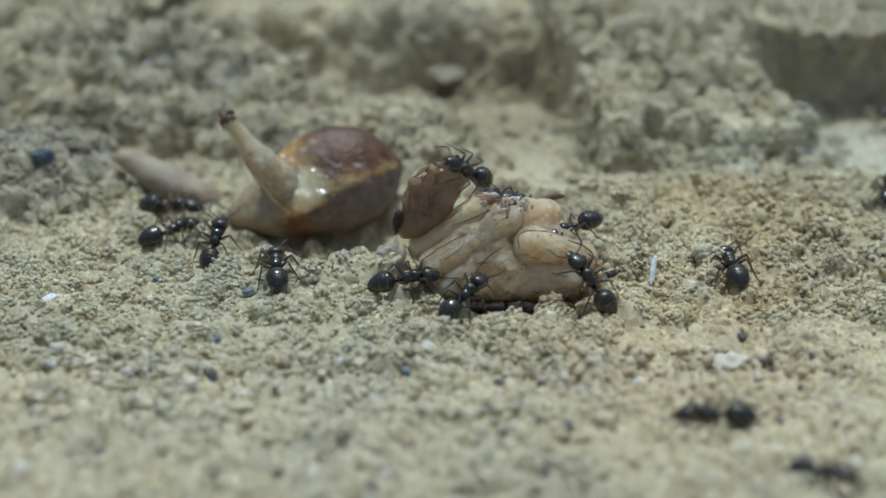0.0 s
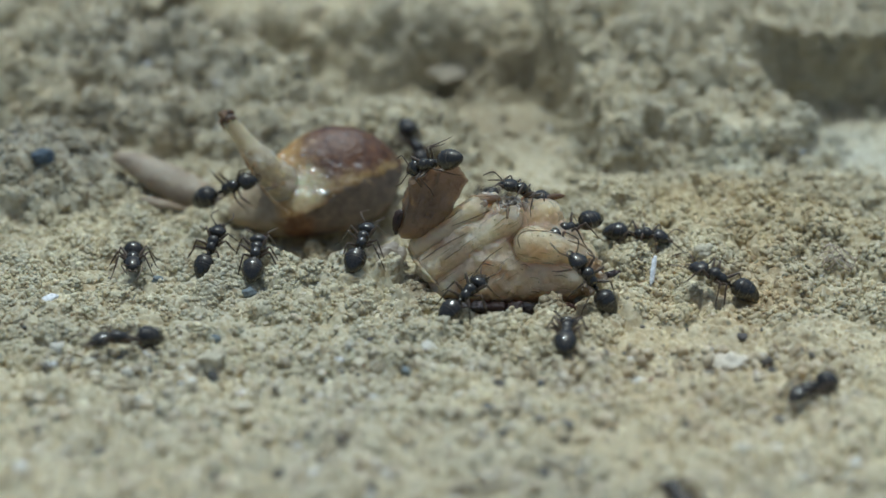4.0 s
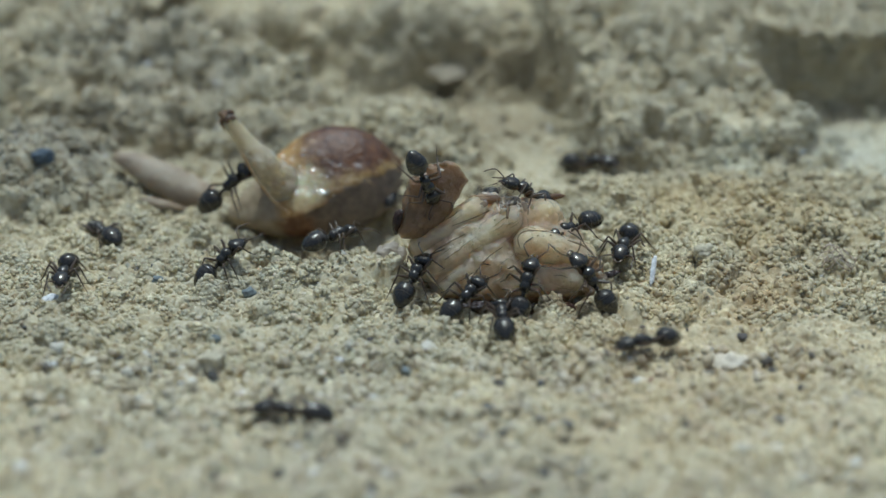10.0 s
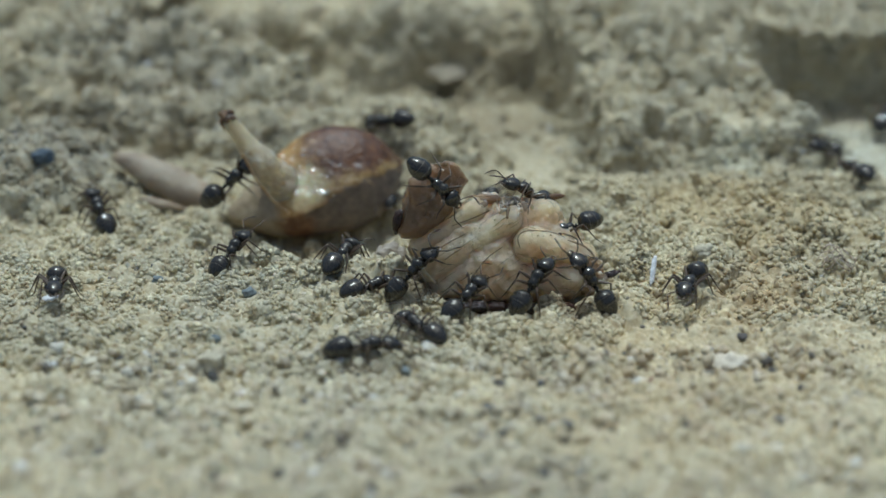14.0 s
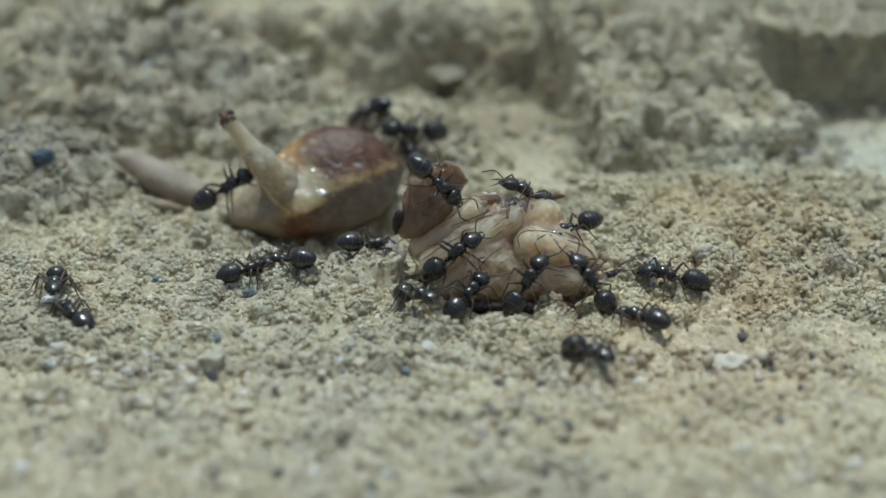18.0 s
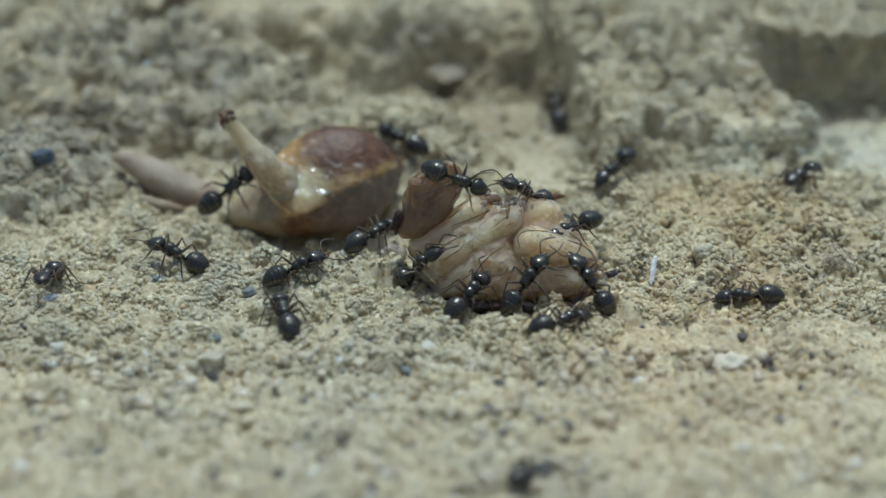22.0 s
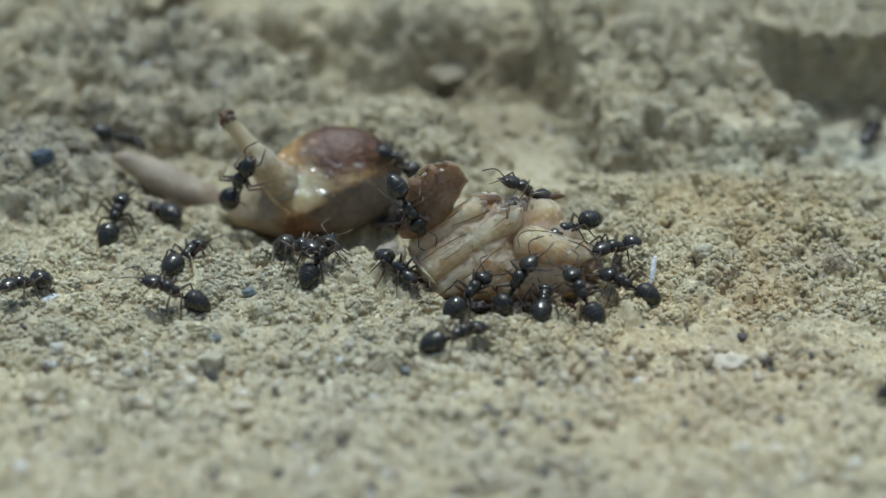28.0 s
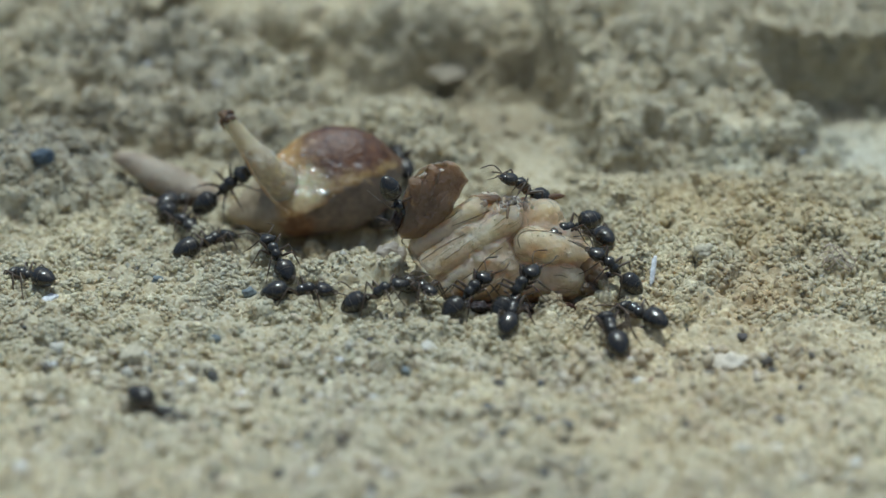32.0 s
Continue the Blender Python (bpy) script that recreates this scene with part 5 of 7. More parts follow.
    walk(colony[5], [
        (0, at(-38.41, 13.58, 0.33, 25, 13, -4)), (25.5, at(-38.41, 13.58, 0.33, 25, 13, -4)), (27, at(-24.48, 9.27, 3.50, 23, 18, 26)), (27.5, at(-21.83, 10.01, 2.54, 29, 23, 30)),
        (28, at(-20.71, 10.68, 1.78, 27, 28, 28)), (28.5, at(-20.07, 10.15, 1.29, 20, 33, 27)), (29, at(-19.37, 9.59, 0.89, -8, 15, -24)), (29.5, at(-18.62, 7.51, 1.00, -8, 14, -37)),
        (30, at(-17.66, 5.73, 0.67, 2, 9, -45)), (31, at(-17.41, 5.22, 0.09, 4, 15, -40)), (31.5, at(-16.16, 2.46, 0.13, 0, -1, -51)), (32, at(-15.83, 1.99, 0.12, 0, -1, -52)),
    ])
    walk(colony[6], [
        (0, at(-30.39, 2.69, 0.55, 9, -16, -36)), (26.3, at(-30.39, 2.69, 0.55, 9, -16, -36)), (26.85, at(-25.27, 2.83, 0.19, 0, -1, 4)), (27.4, at(-20.16, 2.98, -0.16, 2, 16, 43)),
        (27.7, at(-18.70, 3.33, -0.18, 1, 14, 86)), (28, at(-17.24, 3.68, -0.19, -1, 13, 128)), (28.5, at(-16.27, 2.38, -0.20, -1, 14, 62)), (29, at(-15.95, 1.24, 0.07, -0, 3, 50)),
        (29.5, at(-16.29, 1.16, 0.09, -1, 1, 58)), (30, at(-16.64, 0.32, 0.42, -1, -12, 64)), (31, at(-16.69, 0.68, 0.20, -1, -2, 60)), (31.5, at(-15.53, 0.27, 0.01, -0, 6, 51)),
        (32, at(-13.72, -1.50, 0.25, -9, 1, 36)),
    ])
    walk(colony[7], [
        (0, at(-13.22, -2.12, 1.08, 0, -27, 78)), (0.5, at(-13.46, -2.37, 0.93, 3, -26, 77)), (1, at(-13.42, -2.60, 0.86, 3, -25, 73)), (2, at(-13.43, -2.57, 0.90, 3, -24, 74)),
        (3, at(-13.45, -2.59, 0.85, 3, -24, 74)), (5.5, at(-13.38, -2.79, 0.83, 2, -23, 71)), (6, at(-13.32, -3.03, 0.77, 0, -22, 67)), (7, at(-13.70, -3.68, 0.68, -3, -22, 79)),
        (8, at(-13.95, -3.80, 0.69, -3, -22, 93)), (8.5, at(-13.40, -3.60, 0.72, -3, -22, 67)), (9, at(-12.85, -3.91, 0.70, -2, -21, 39)), (9.5, at(-12.69, -4.74, 0.89, -4, -27, 55)),
        (10, at(-12.50, -4.24, 0.87, 4, -27, 41)), (10.5, at(-11.70, -3.27, 0.78, 4, -20, 42)), (11, at(-11.40, -3.66, 0.93, 3, -26, 24)), (12, at(-11.39, -3.21, 0.96, -0, -24, 36)),
        (13, at(-11.74, -3.44, 0.78, 6, -19, 40)), (14, at(-12.02, -3.23, 0.87, -5, -22, 57)), (14.5, at(-11.97, -3.27, 0.87, -5, -22, 54)), (16.5, at(-11.59, -3.45, 0.47, 6, -8, 42)),
        (17, at(-10.71, -4.42, 0.45, 12, -10, 9)), (17.5, at(-11.13, -4.02, 0.16, 7, 2, 32)), (18, at(-11.17, -4.40, 0.17, 6, 1, 31)), (18.5, at(-9.22, -5.17, 0.37, 13, -11, 9)),
        (19, at(-8.02, -5.32, 0.54, 14, -14, 10)), (19.5, at(-8.28, -4.94, 0.53, 14, -15, 21)), (20, at(-8.48, -4.63, 0.44, 12, -12, 28)), (21, at(-8.26, -4.87, 0.81, 13, -24, 16)),
        (22, at(-8.26, -4.72, 0.61, 13, -16, 22)), (23, at(-7.91, -4.79, 0.92, 11, -28, 19)), (23.5, at(-7.93, -4.17, 0.73, 6, -15, 46)), (24, at(-7.71, -3.65, 0.74, 1, -10, 67)),
        (24.5, at(-7.03, -3.51, 0.97, -1, -17, 70)), (25, at(-7.02, -3.69, 1.03, -2, -19, 68)), (25.5, at(-7.02, -3.69, 1.03, -2, -19, 68)), (27.5, at(-7.05, -3.94, 1.10, 0, -27, 66)),
        (28, at(-6.95, -4.17, 1.01, -0, -26, 63)), (28.5, at(-6.57, -4.05, 0.92, 2, -20, 56)), (29, at(-6.39, -4.17, 0.84, 9, -16, 46)), (29.5, at(-6.46, -4.16, 0.67, 6, -10, 62)),
        (30, at(-7.93, -3.75, 0.61, -2, -6, 101)), (30.5, at(-9.03, -3.58, 0.84, -5, -14, 106)), (31, at(-9.71, -3.68, 1.07, -9, -26, 117)), (32, at(-9.84, -3.75, 0.91, -1, -21, 118)),
    ])
    walk(colony[8], [
        (0, at(-9.54, -4.20, 0.28, -8, -7, 95)), (0.5, at(-9.82, -3.95, 0.49, -8, -11, 99)), (1, at(-10.44, -3.64, 0.58, -5, -15, 92)), (1.5, at(-10.83, -3.14, 0.61, -8, -13, 93)),
        (2, at(-11.08, -2.76, 0.77, -9, -17, 96)), (3, at(-10.89, -2.94, 0.76, -7, -18, 90)), (3.5, at(-10.84, -3.31, 0.66, -5, -16, 88)), (5.5, at(-10.69, -2.19, 0.41, -1, 10, 69)),
        (6, at(-10.49, -1.87, 0.53, -0, 15, 62)), (7, at(-10.61, -1.84, 0.56, -1, 13, 64)), (8, at(-9.74, -1.94, 0.64, -1, 13, 48)), (9, at(-8.28, -1.84, 0.66, -7, 16, 52)),
        (10, at(-6.39, -1.88, 0.86, -4, 5, 42)), (11, at(-5.15, -1.62, 1.25, -3, -9, 44)), (12, at(-4.36, -2.97, 1.50, 1, -17, 10)), (13, at(-4.35, -3.04, 1.57, 5, -20, 12)),
        (13.5, at(-5.17, -3.04, 1.09, -2, -10, 45)), (14, at(-5.89, -3.42, 0.58, 5, 0, 68)), (14.5, at(-6.56, -2.89, 0.69, -7, 13, 132)), (15.5, at(-7.03, -3.82, 0.94, -3, -1, 179)),
        (16.5, at(-7.50, -4.76, 1.19, -10, -13, -133)), (17, at(-7.41, -5.01, 1.13, -10, -11, -128)), (17.5, at(-7.90, -5.38, 0.94, -13, -10, -138)), (17.75, at(-8.43, -4.58, 0.69, -11, 6, -173)),
        (18, at(-8.95, -3.78, 0.44, -19, 20, 150)), (18.5, at(-11.59, -3.02, 0.40, -16, 10, 151)), (19, at(-14.12, -3.43, 0.55, -5, -3, -175)), (19.5, at(-15.41, -3.07, 0.47, -4, -7, 161)),
        (20, at(-15.37, -3.03, 0.41, -4, -3, 150)), (21, at(-15.52, -3.07, 0.29, -3, 0, 149)), (22, at(-15.77, -3.34, 0.63, -3, -15, 156)), (23, at(-15.75, -3.53, 0.39, -3, -6, 154)),
        (24, at(-15.95, -3.45, 0.51, -2, -10, 151)), (25, at(-15.77, -3.43, 0.19, -2, 2, 155)), (25.5, at(-15.67, -3.37, 0.72, -1, -21, 117)), (27.5, at(-15.41, -8.13, 0.33, 1, -9, 159)),
        (28, at(-15.60, -8.26, 0.71, 1, -23, 172)), (28.5, at(-15.11, -7.83, 0.44, 1, -13, 140)), (29, at(-15.02, -7.61, 0.29, 1, -7, 123)), (29.5, at(-15.22, -8.07, 0.26, 1, -6, 149)),
        (30, at(-15.90, -7.73, 0.35, 0, -11, 162)), (30.5, at(-16.60, -5.79, 0.42, 2, -11, 130)), (30.75, at(-15.27, -4.93, 0.57, -3, -16, 81)), (31, at(-13.94, -4.06, 0.72, -3, -22, 31)),
        (31.5, at(-12.35, -5.35, -0.08, 3, 11, 39)), (32, at(-8.03, -7.11, 0.06, 2, 0, 3)),
    ])
    walk(colony[9], [
        (0, at(-1.92, -5.62, 0.34, 23, -8, 5)), (0.5, at(-3.49, -5.61, 0.73, 15, -23, 30)), (1, at(-3.80, -4.62, 0.78, 17, -24, 45)), (1.5, at(-3.80, -2.90, 0.90, 11, -18, 65)),
        (2, at(-3.89, -2.92, 1.06, 6, -23, 62)), (2.5, at(-4.19, -2.85, 1.11, 6, -19, 63)), (3, at(-5.26, -3.54, 1.21, 2, -32, 80)), (3.5, at(-4.71, -3.16, 1.13, 4, -24, 73)),
        (5.5, at(-5.26, -2.45, 0.93, -1, -3, 102)), (6, at(-5.99, -2.87, 0.95, -1, -6, 112)), (6.5, at(-5.90, -3.07, 0.94, 0, -6, 114)), (7, at(-6.16, -3.49, 1.09, -2, -22, 131)),
        (7.5, at(-7.43, -4.48, 0.32, -16, 6, 151)), (8, at(-10.56, -5.74, 0.26, -8, -4, -177)), (8.5, at(-15.48, -7.57, 0.07, 1, -0, 154)), (9, at(-17.88, -5.54, 0.54, 2, -14, 128)),
        (9.5, at(-18.56, -0.58, 0.35, 0, -6, 110)), (10, at(-20.40, 0.62, -0.14, 4, 10, 122)), (10.5, at(-20.77, 2.76, 0.25, -0, -5, 114)), (11, at(-20.80, 2.70, 0.45, -4, -15, 128)),
        (12, at(-21.00, 2.60, 0.37, 1, -11, 113)), (13, at(-20.99, 2.57, 0.56, -2, -18, 124)), (14, at(-20.93, 2.83, 0.58, 1, -19, 115)), (14.5, at(-20.85, 2.80, 0.46, -0, -14, 117)),
        (14.95, at(-23.28, 3.01, 0.75, -23, -22, 165)), (15.4, at(-25.70, 3.23, 1.04, -45, -12, -148)), (15.7, at(-27.67, 3.73, 0.68, -30, -1, 177)), (16, at(-29.63, 4.23, 0.32, -23, 16, 145)),
        (32, at(-30.87, 4.74, -0.02, -14, 16, 145)),
    ])
    walk(colony[10], [
        (0, at(0.72, -4.68, 7.31, -65, -35, -141)), (0.5, at(1.12, -4.71, 7.04, -62, -32, -139)), (1, at(1.28, -4.78, 6.88, -60, -30, -138)), (1.5, at(1.15, -4.56, 7.44, -68, -38, -142)),
        (2, at(1.01, -4.43, 8.08, -72, -42, -144)), (2.5, at(0.37, -4.66, 7.88, -58, -28, -138)), (3, at(-0.51, -4.22, 7.24, -55, -23, -156)), (3.5, at(-0.29, -3.15, 6.76, -50, 14, 154)),
        (5.5, at(-0.08, -3.09, 7.42, -65, 35, 143)), (6, at(-0.65, -3.11, 7.63, -70, 40, 145)), (6.5, at(-0.31, -3.77, 7.85, 38, 101, -58)), (7, at(-0.67, -4.16, 7.01, 25, 86, -63)),
        (8, at(-0.93, -3.78, 7.12, 120, 76, 42)), (8.5, at(-1.07, -3.82, 6.70, 102, 68, 33)), (9, at(-1.01, -4.04, 6.48, 72, 62, 7)), (10, at(-1.37, -3.74, 6.64, 97, 65, 32)),
        (11, at(-1.07, -4.09, 6.33, 67, 59, 3)), (12, at(-1.06, -4.15, 6.27, 63, 58, -2)), (13, at(-0.82, -4.01, 6.31, 66, 49, 11)), (14, at(-0.63, -4.20, 6.27, 57, 45, -2)),
        (17, at(-0.41, -4.62, 6.25, 45, 37, -22)), (18, at(-0.53, -4.24, 6.37, 56, 45, -4)), (18.5, at(-0.54, -3.94, 6.17, 61, 36, 16)), (19, at(0.27, -4.49, 6.62, 48, 20, -11)),
        (19.5, at(0.36, -4.21, 6.45, 49, 6, 2)), (20, at(0.75, -4.20, 6.29, 49, -7, 2)), (20.5, at(1.14, -4.48, 6.68, 50, -12, -9)), (21, at(1.17, -4.19, 6.77, 49, -7, 2)),
        (22, at(0.80, -4.48, 6.47, 48, 19, -10)), (22.5, at(0.33, -4.46, 6.43, 48, 18, -10)), (23, at(-0.71, -3.88, 6.01, 71, 48, 22)), (23.5, at(-1.37, -3.95, 5.34, 73, 54, 16)),
        (24, at(-1.72, -3.97, 5.19, 79, 63, 14)), (24.5, at(-2.24, -3.89, 5.43, 81, 59, 22)), (25, at(-2.09, -3.82, 5.37, 84, 56, 29)), (25.5, at(-2.21, -3.82, 5.31, 81, 54, 29)),
        (27.5, at(-2.46, -3.21, 4.86, 111, 72, 37)), (28, at(-2.21, -3.61, 4.66, 59, 62, -12)), (28.5, at(-2.02, -3.37, 5.38, 56, 30, 12)), (29, at(-1.66, -3.34, 5.68, 60, 36, 14)),
        (30, at(-2.01, -3.20, 5.67, 64, 37, 25)), (30.5, at(-2.81, -3.07, 5.38, 67, 37, 38)), (31, at(-2.86, -2.96, 4.84, 101, 67, 33)), (32, at(-2.88, -2.93, 4.67, 99, 66, 32)),
    ])
    walk(colony[11], [
        (0, at(-16.25, 3.49, 0.26, 1, -7, -20)), (0.5, at(-15.42, 4.15, 0.17, -1, -1, 31)), (1, at(-14.35, 3.89, 0.52, -2, -13, 26)), (2, at(-13.95, 4.52, 0.12, -2, -13, 12)),
        (3, at(-13.07, 3.46, 1.75, 48, -9, 9)), (3.5, at(-12.63, 3.09, 2.18, 52, -22, -6)), (5.5, at(-12.88, 3.71, 2.34, 44, -33, 23)), (8, at(-12.78, 3.72, 2.24, 44, -34, 23)),
        (10, at(-12.78, 3.74, 2.28, 44, -35, 24)), (13, at(-12.47, 3.45, 2.83, 52, -40, 9)), (14.5, at(-12.68, 3.72, 2.55, 44, -34, 23)), (16.5, at(-13.17, 3.74, 2.38, 44, -33, 23)),
        (17, at(-13.10, 3.74, 2.39, 44, -35, 24)), (18, at(-13.00, 3.65, 2.10, 46, -25, 18)), (19, at(-12.81, 3.72, 2.24, 44, -33, 23)), (20, at(-12.73, 3.69, 2.11, 45, -32, 22)),
        (23, at(-12.73, 3.69, 2.11, 45, -32, 22)), (25, at(-12.98, 3.76, 2.25, 44, -35, 24)), (25.5, at(-12.98, 3.76, 2.25, 44, -35, 24)), (27.5, at(-11.87, 2.75, 3.49, 89, -59, -31)),
        (28, at(-11.73, 2.70, 3.50, 91, -60, -31)), (29, at(-12.03, 2.82, 3.38, 83, -53, -32)), (30, at(-13.08, 3.74, 2.28, 44, -35, 25)), (32, at(-13.04, 3.72, 2.04, 44, -32, 22)),
    ])
    walk(colony[12], [
        (0, at(7.42, -3.40, 2.22, 0, 8, -150)), (7, at(7.46, -3.42, 2.24, 0, 6, -147)), (15, at(7.40, -3.40, 2.20, 0, 9, -152)), (24, at(7.45, -3.42, 2.23, 0, 7, -148)), (32, at(7.42, -3.45, 2.26, 0, 8, -150)),
    ])
    walk(colony[13], [
        (0, at(4.34, -2.40, 3.30, 0, -30, -155)), (1, at(4.34, -2.60, 3.80, 0, -35, -155)), (1.5, at(4.34, -2.80, 4.10, 0, -35, -155)), (6, at(4.30, -2.80, 4.24, 0, -33, -152)), (9, at(4.36, -2.80, 4.30, 0, -36, -157)),
        (16, at(4.40, -2.80, 4.26, 0, -35, -155)), (20, at(4.36, -2.80, 4.30, 0, -33, -160)), (28, at(4.36, -2.75, 4.36, 0, -36, -155)), (32, at(4.20, -2.70, 4.50, 0, -38, -157)),
    ])
    walk(colony[14], [
        (0, at(14.00, -20.83, 0.03, -0, 2, 175)), (0.5, at(8.34, -20.62, 0.00, 1, 7, 147)), (1, at(3.24, -17.66, -0.05, 4, 5, 119)), (1.5, at(0.81, -13.37, -0.02, 3, 5, 113)),
        (2, at(2.12, -12.39, 0.09, 1, 1, 70)), (2.5, at(1.50, -13.23, 0.08, 1, -0, 105)), (3, at(-0.14, -13.08, 0.03, 3, 3, 143)), (3.5, at(-9.90, -13.62, 0.29, 1, -7, -153)),
        (4, at(-17.64, -13.34, 0.33, 1, -9, -155)), (4.6, at(-27.35, -13.51, 0.13, 3, 6, 172)), (32, at(-27.97, -13.47, 0.11, 2, 6, 172)),
    ])
    walk(colony[15], [
        (0, at(19.23, -27.22, 0.48, -1, -12, -38)), (0.5, at(20.75, -24.26, -0.07, 3, 11, 23)), (1, at(25.91, -23.59, -0.14, -2, 8, 16)), (32, at(26.47, -23.69, -0.08, -3, 8, 16)),
    ])
    walk(colony[16], [
        (0, at(-26.95, -16.56, 0.01, 2, 15, 32)), (0.6, at(-26.66, -16.51, -0.01, 2, 15, 32)), (1, at(-23.30, -15.64, -0.31, 1, 19, 50)), (1.5, at(-16.07, -14.19, 0.21, 0, -5, 10)),
        (2, at(-3.84, -11.19, 0.33, 3, -8, 5)), (2.5, at(-2.07, -14.29, 0.38, 3, -13, -37)), (3, at(2.05, -17.31, 0.12, -1, 2, 21)), (3.5, at(6.82, -13.47, 0.22, 0, 2, 45)),
        (4.5, at(6.50, -11.71, -0.05, 4, 9, 113)), (5.5, at(4.85, -8.86, 0.45, -6, -9, 109)), (6, at(4.45, -8.63, 0.58, 1, -14, 105)), (6.5, at(4.23, -8.72, 1.05, -2, -32, 105)),
        (7, at(4.23, -8.53, 0.86, 2, -24, 100)), (8, at(4.44, -7.84, 1.13, 3, -36, 83)), (9, at(4.77, -7.51, 0.96, 2, -28, 75)), (10, at(4.81, -7.73, 1.16, 2, -37, 71)),
        (11, at(4.83, -7.73, 1.20, 2, -38, 73)), (12, at(4.89, -7.76, 0.97, 10, -29, 63)), (13, at(4.96, -8.02, 0.81, 13, -24, 55)), (14, at(5.38, -7.26, 0.99, 6, -30, 52)),
        (17, at(5.15, -7.34, 1.22, 6, -39, 48)), (20, at(5.02, -7.12, 1.23, 17, -39, 45)), (22, at(5.07, -7.23, 1.20, 9, -39, 43)), (24, at(4.76, -6.94, 1.17, 22, -38, 45)),
        (25, at(4.94, -7.93, 1.46, 15, -47, 31)), (27.5, at(4.70, -7.74, 1.51, 9, -50, 36)), (28, at(4.65, -7.66, 1.39, 8, -49, 34)), (28.5, at(4.21, -7.91, 1.43, 17, -45, 30)),
        (29, at(4.55, -7.75, 1.15, 9, -39, 35)), (30, at(4.01, -7.61, 1.45, 8, -51, 57)), (31, at(4.44, -7.89, 1.46, 14, -50, 36)), (32, at(4.45, -7.86, 0.91, 9, -30, 46)),
    ])
    walk(colony[17], [
        (0, at(12.39, -33.07, -0.27, -2, 16, 96)), (3.4, at(12.39, -33.07, -0.27, -2, 16, 96)), (4.6, at(9.59, -19.86, 0.03, 4, 1, 113)), (5.5, at(6.19, -11.87, 0.14, 4, 1, 134)),
        (6, at(5.20, -11.19, 0.35, 2, -5, 110)), (6.5, at(3.89, -10.77, 0.11, -1, 5, 114)), (7, at(2.11, -9.89, 0.60, -14, -16, 105)), (7.5, at(-2.15, -9.54, 0.18, -2, -3, 134)),
        (8, at(-2.72, -7.95, 0.31, 2, -7, 83)), (8.5, at(-1.67, -7.42, 0.05, -1, 10, 48)), (9, at(-1.59, -6.88, 0.39, 11, -4, 54)), (9.5, at(-1.61, -6.23, 0.48, 4, -10, 54)),
        (10, at(-1.42, -6.39, 0.84, -4, -21, 64)), (11, at(-1.76, -6.38, 0.25, -11, 0, 59)), (12, at(-2.61, -5.62, -0.28, 2, 17, 58)), (13, at(-2.59, -5.62, -0.09, 3, 8, 59)),
        (14, at(-1.29, -5.89, 1.09, 8, -35, 32)), (14.5, at(-1.12, -6.03, 1.26, 8, -40, 26)), (16.5, at(0.65, -6.22, 2.31, 17, -45, 7)), (17, at(0.60, -5.77, 2.11, 29, -34, 19)),
        (18, at(0.88, -5.71, 2.29, 34, -33, 18)), (19, at(0.37, -5.70, 2.00, 31, -36, 21)), (20, at(-0.34, -4.74, 1.41, 27, -46, -36)), (20.5, at(-0.32, -5.76, 2.58, 62, -51, -41)),
        (21, at(-1.02, -4.91, 1.61, 34, -59, 21)), (22, at(-0.69, -5.60, 1.24, 20, -46, -21)), (23, at(-1.31, -5.83, 1.60, 18, -52, 41)), (24, at(-2.25, -6.86, 0.39, 3, -4, 86)),
        (24.5, at(-3.61, -7.63, 0.03, -1, 11, 122)), (25, at(-4.78, -7.73, 0.08, -3, 6, 132)), (25.5, at(-6.65, -8.11, -0.16, -0, 12, 152)), (26, at(-6.71, -10.59, 0.06, 4, 6, -144)),
        (26.5, at(-6.76, -13.08, 0.27, 1, -0, -81)), (27, at(-4.79, -12.79, 0.08, -3, 3, -17)), (27.5, at(-2.82, -12.50, -0.11, -2, 8, 48)), (28, at(0.87, -12.80, 0.37, -0, -5, 26)),
        (28.5, at(2.73, -10.91, -0.10, -0, 10, 36)), (29, at(2.67, -10.83, -0.16, -0, 13, 43)), (29.5, at(7.22, -12.49, -0.16, -2, 17, 25)), (30, at(15.70, -11.47, 0.17, -0, -3, 5)),
        (30.3, at(19.14, -9.79, 0.15, -1, -2, 8)), (30.6, at(22.95, -8.93, -0.03, -0, 7, 22)), (31, at(29.73, -8.34, -0.15, -0, 10, 18)), (32, at(30.38, -8.33, -0.15, -1, 10, 18)),
    ])
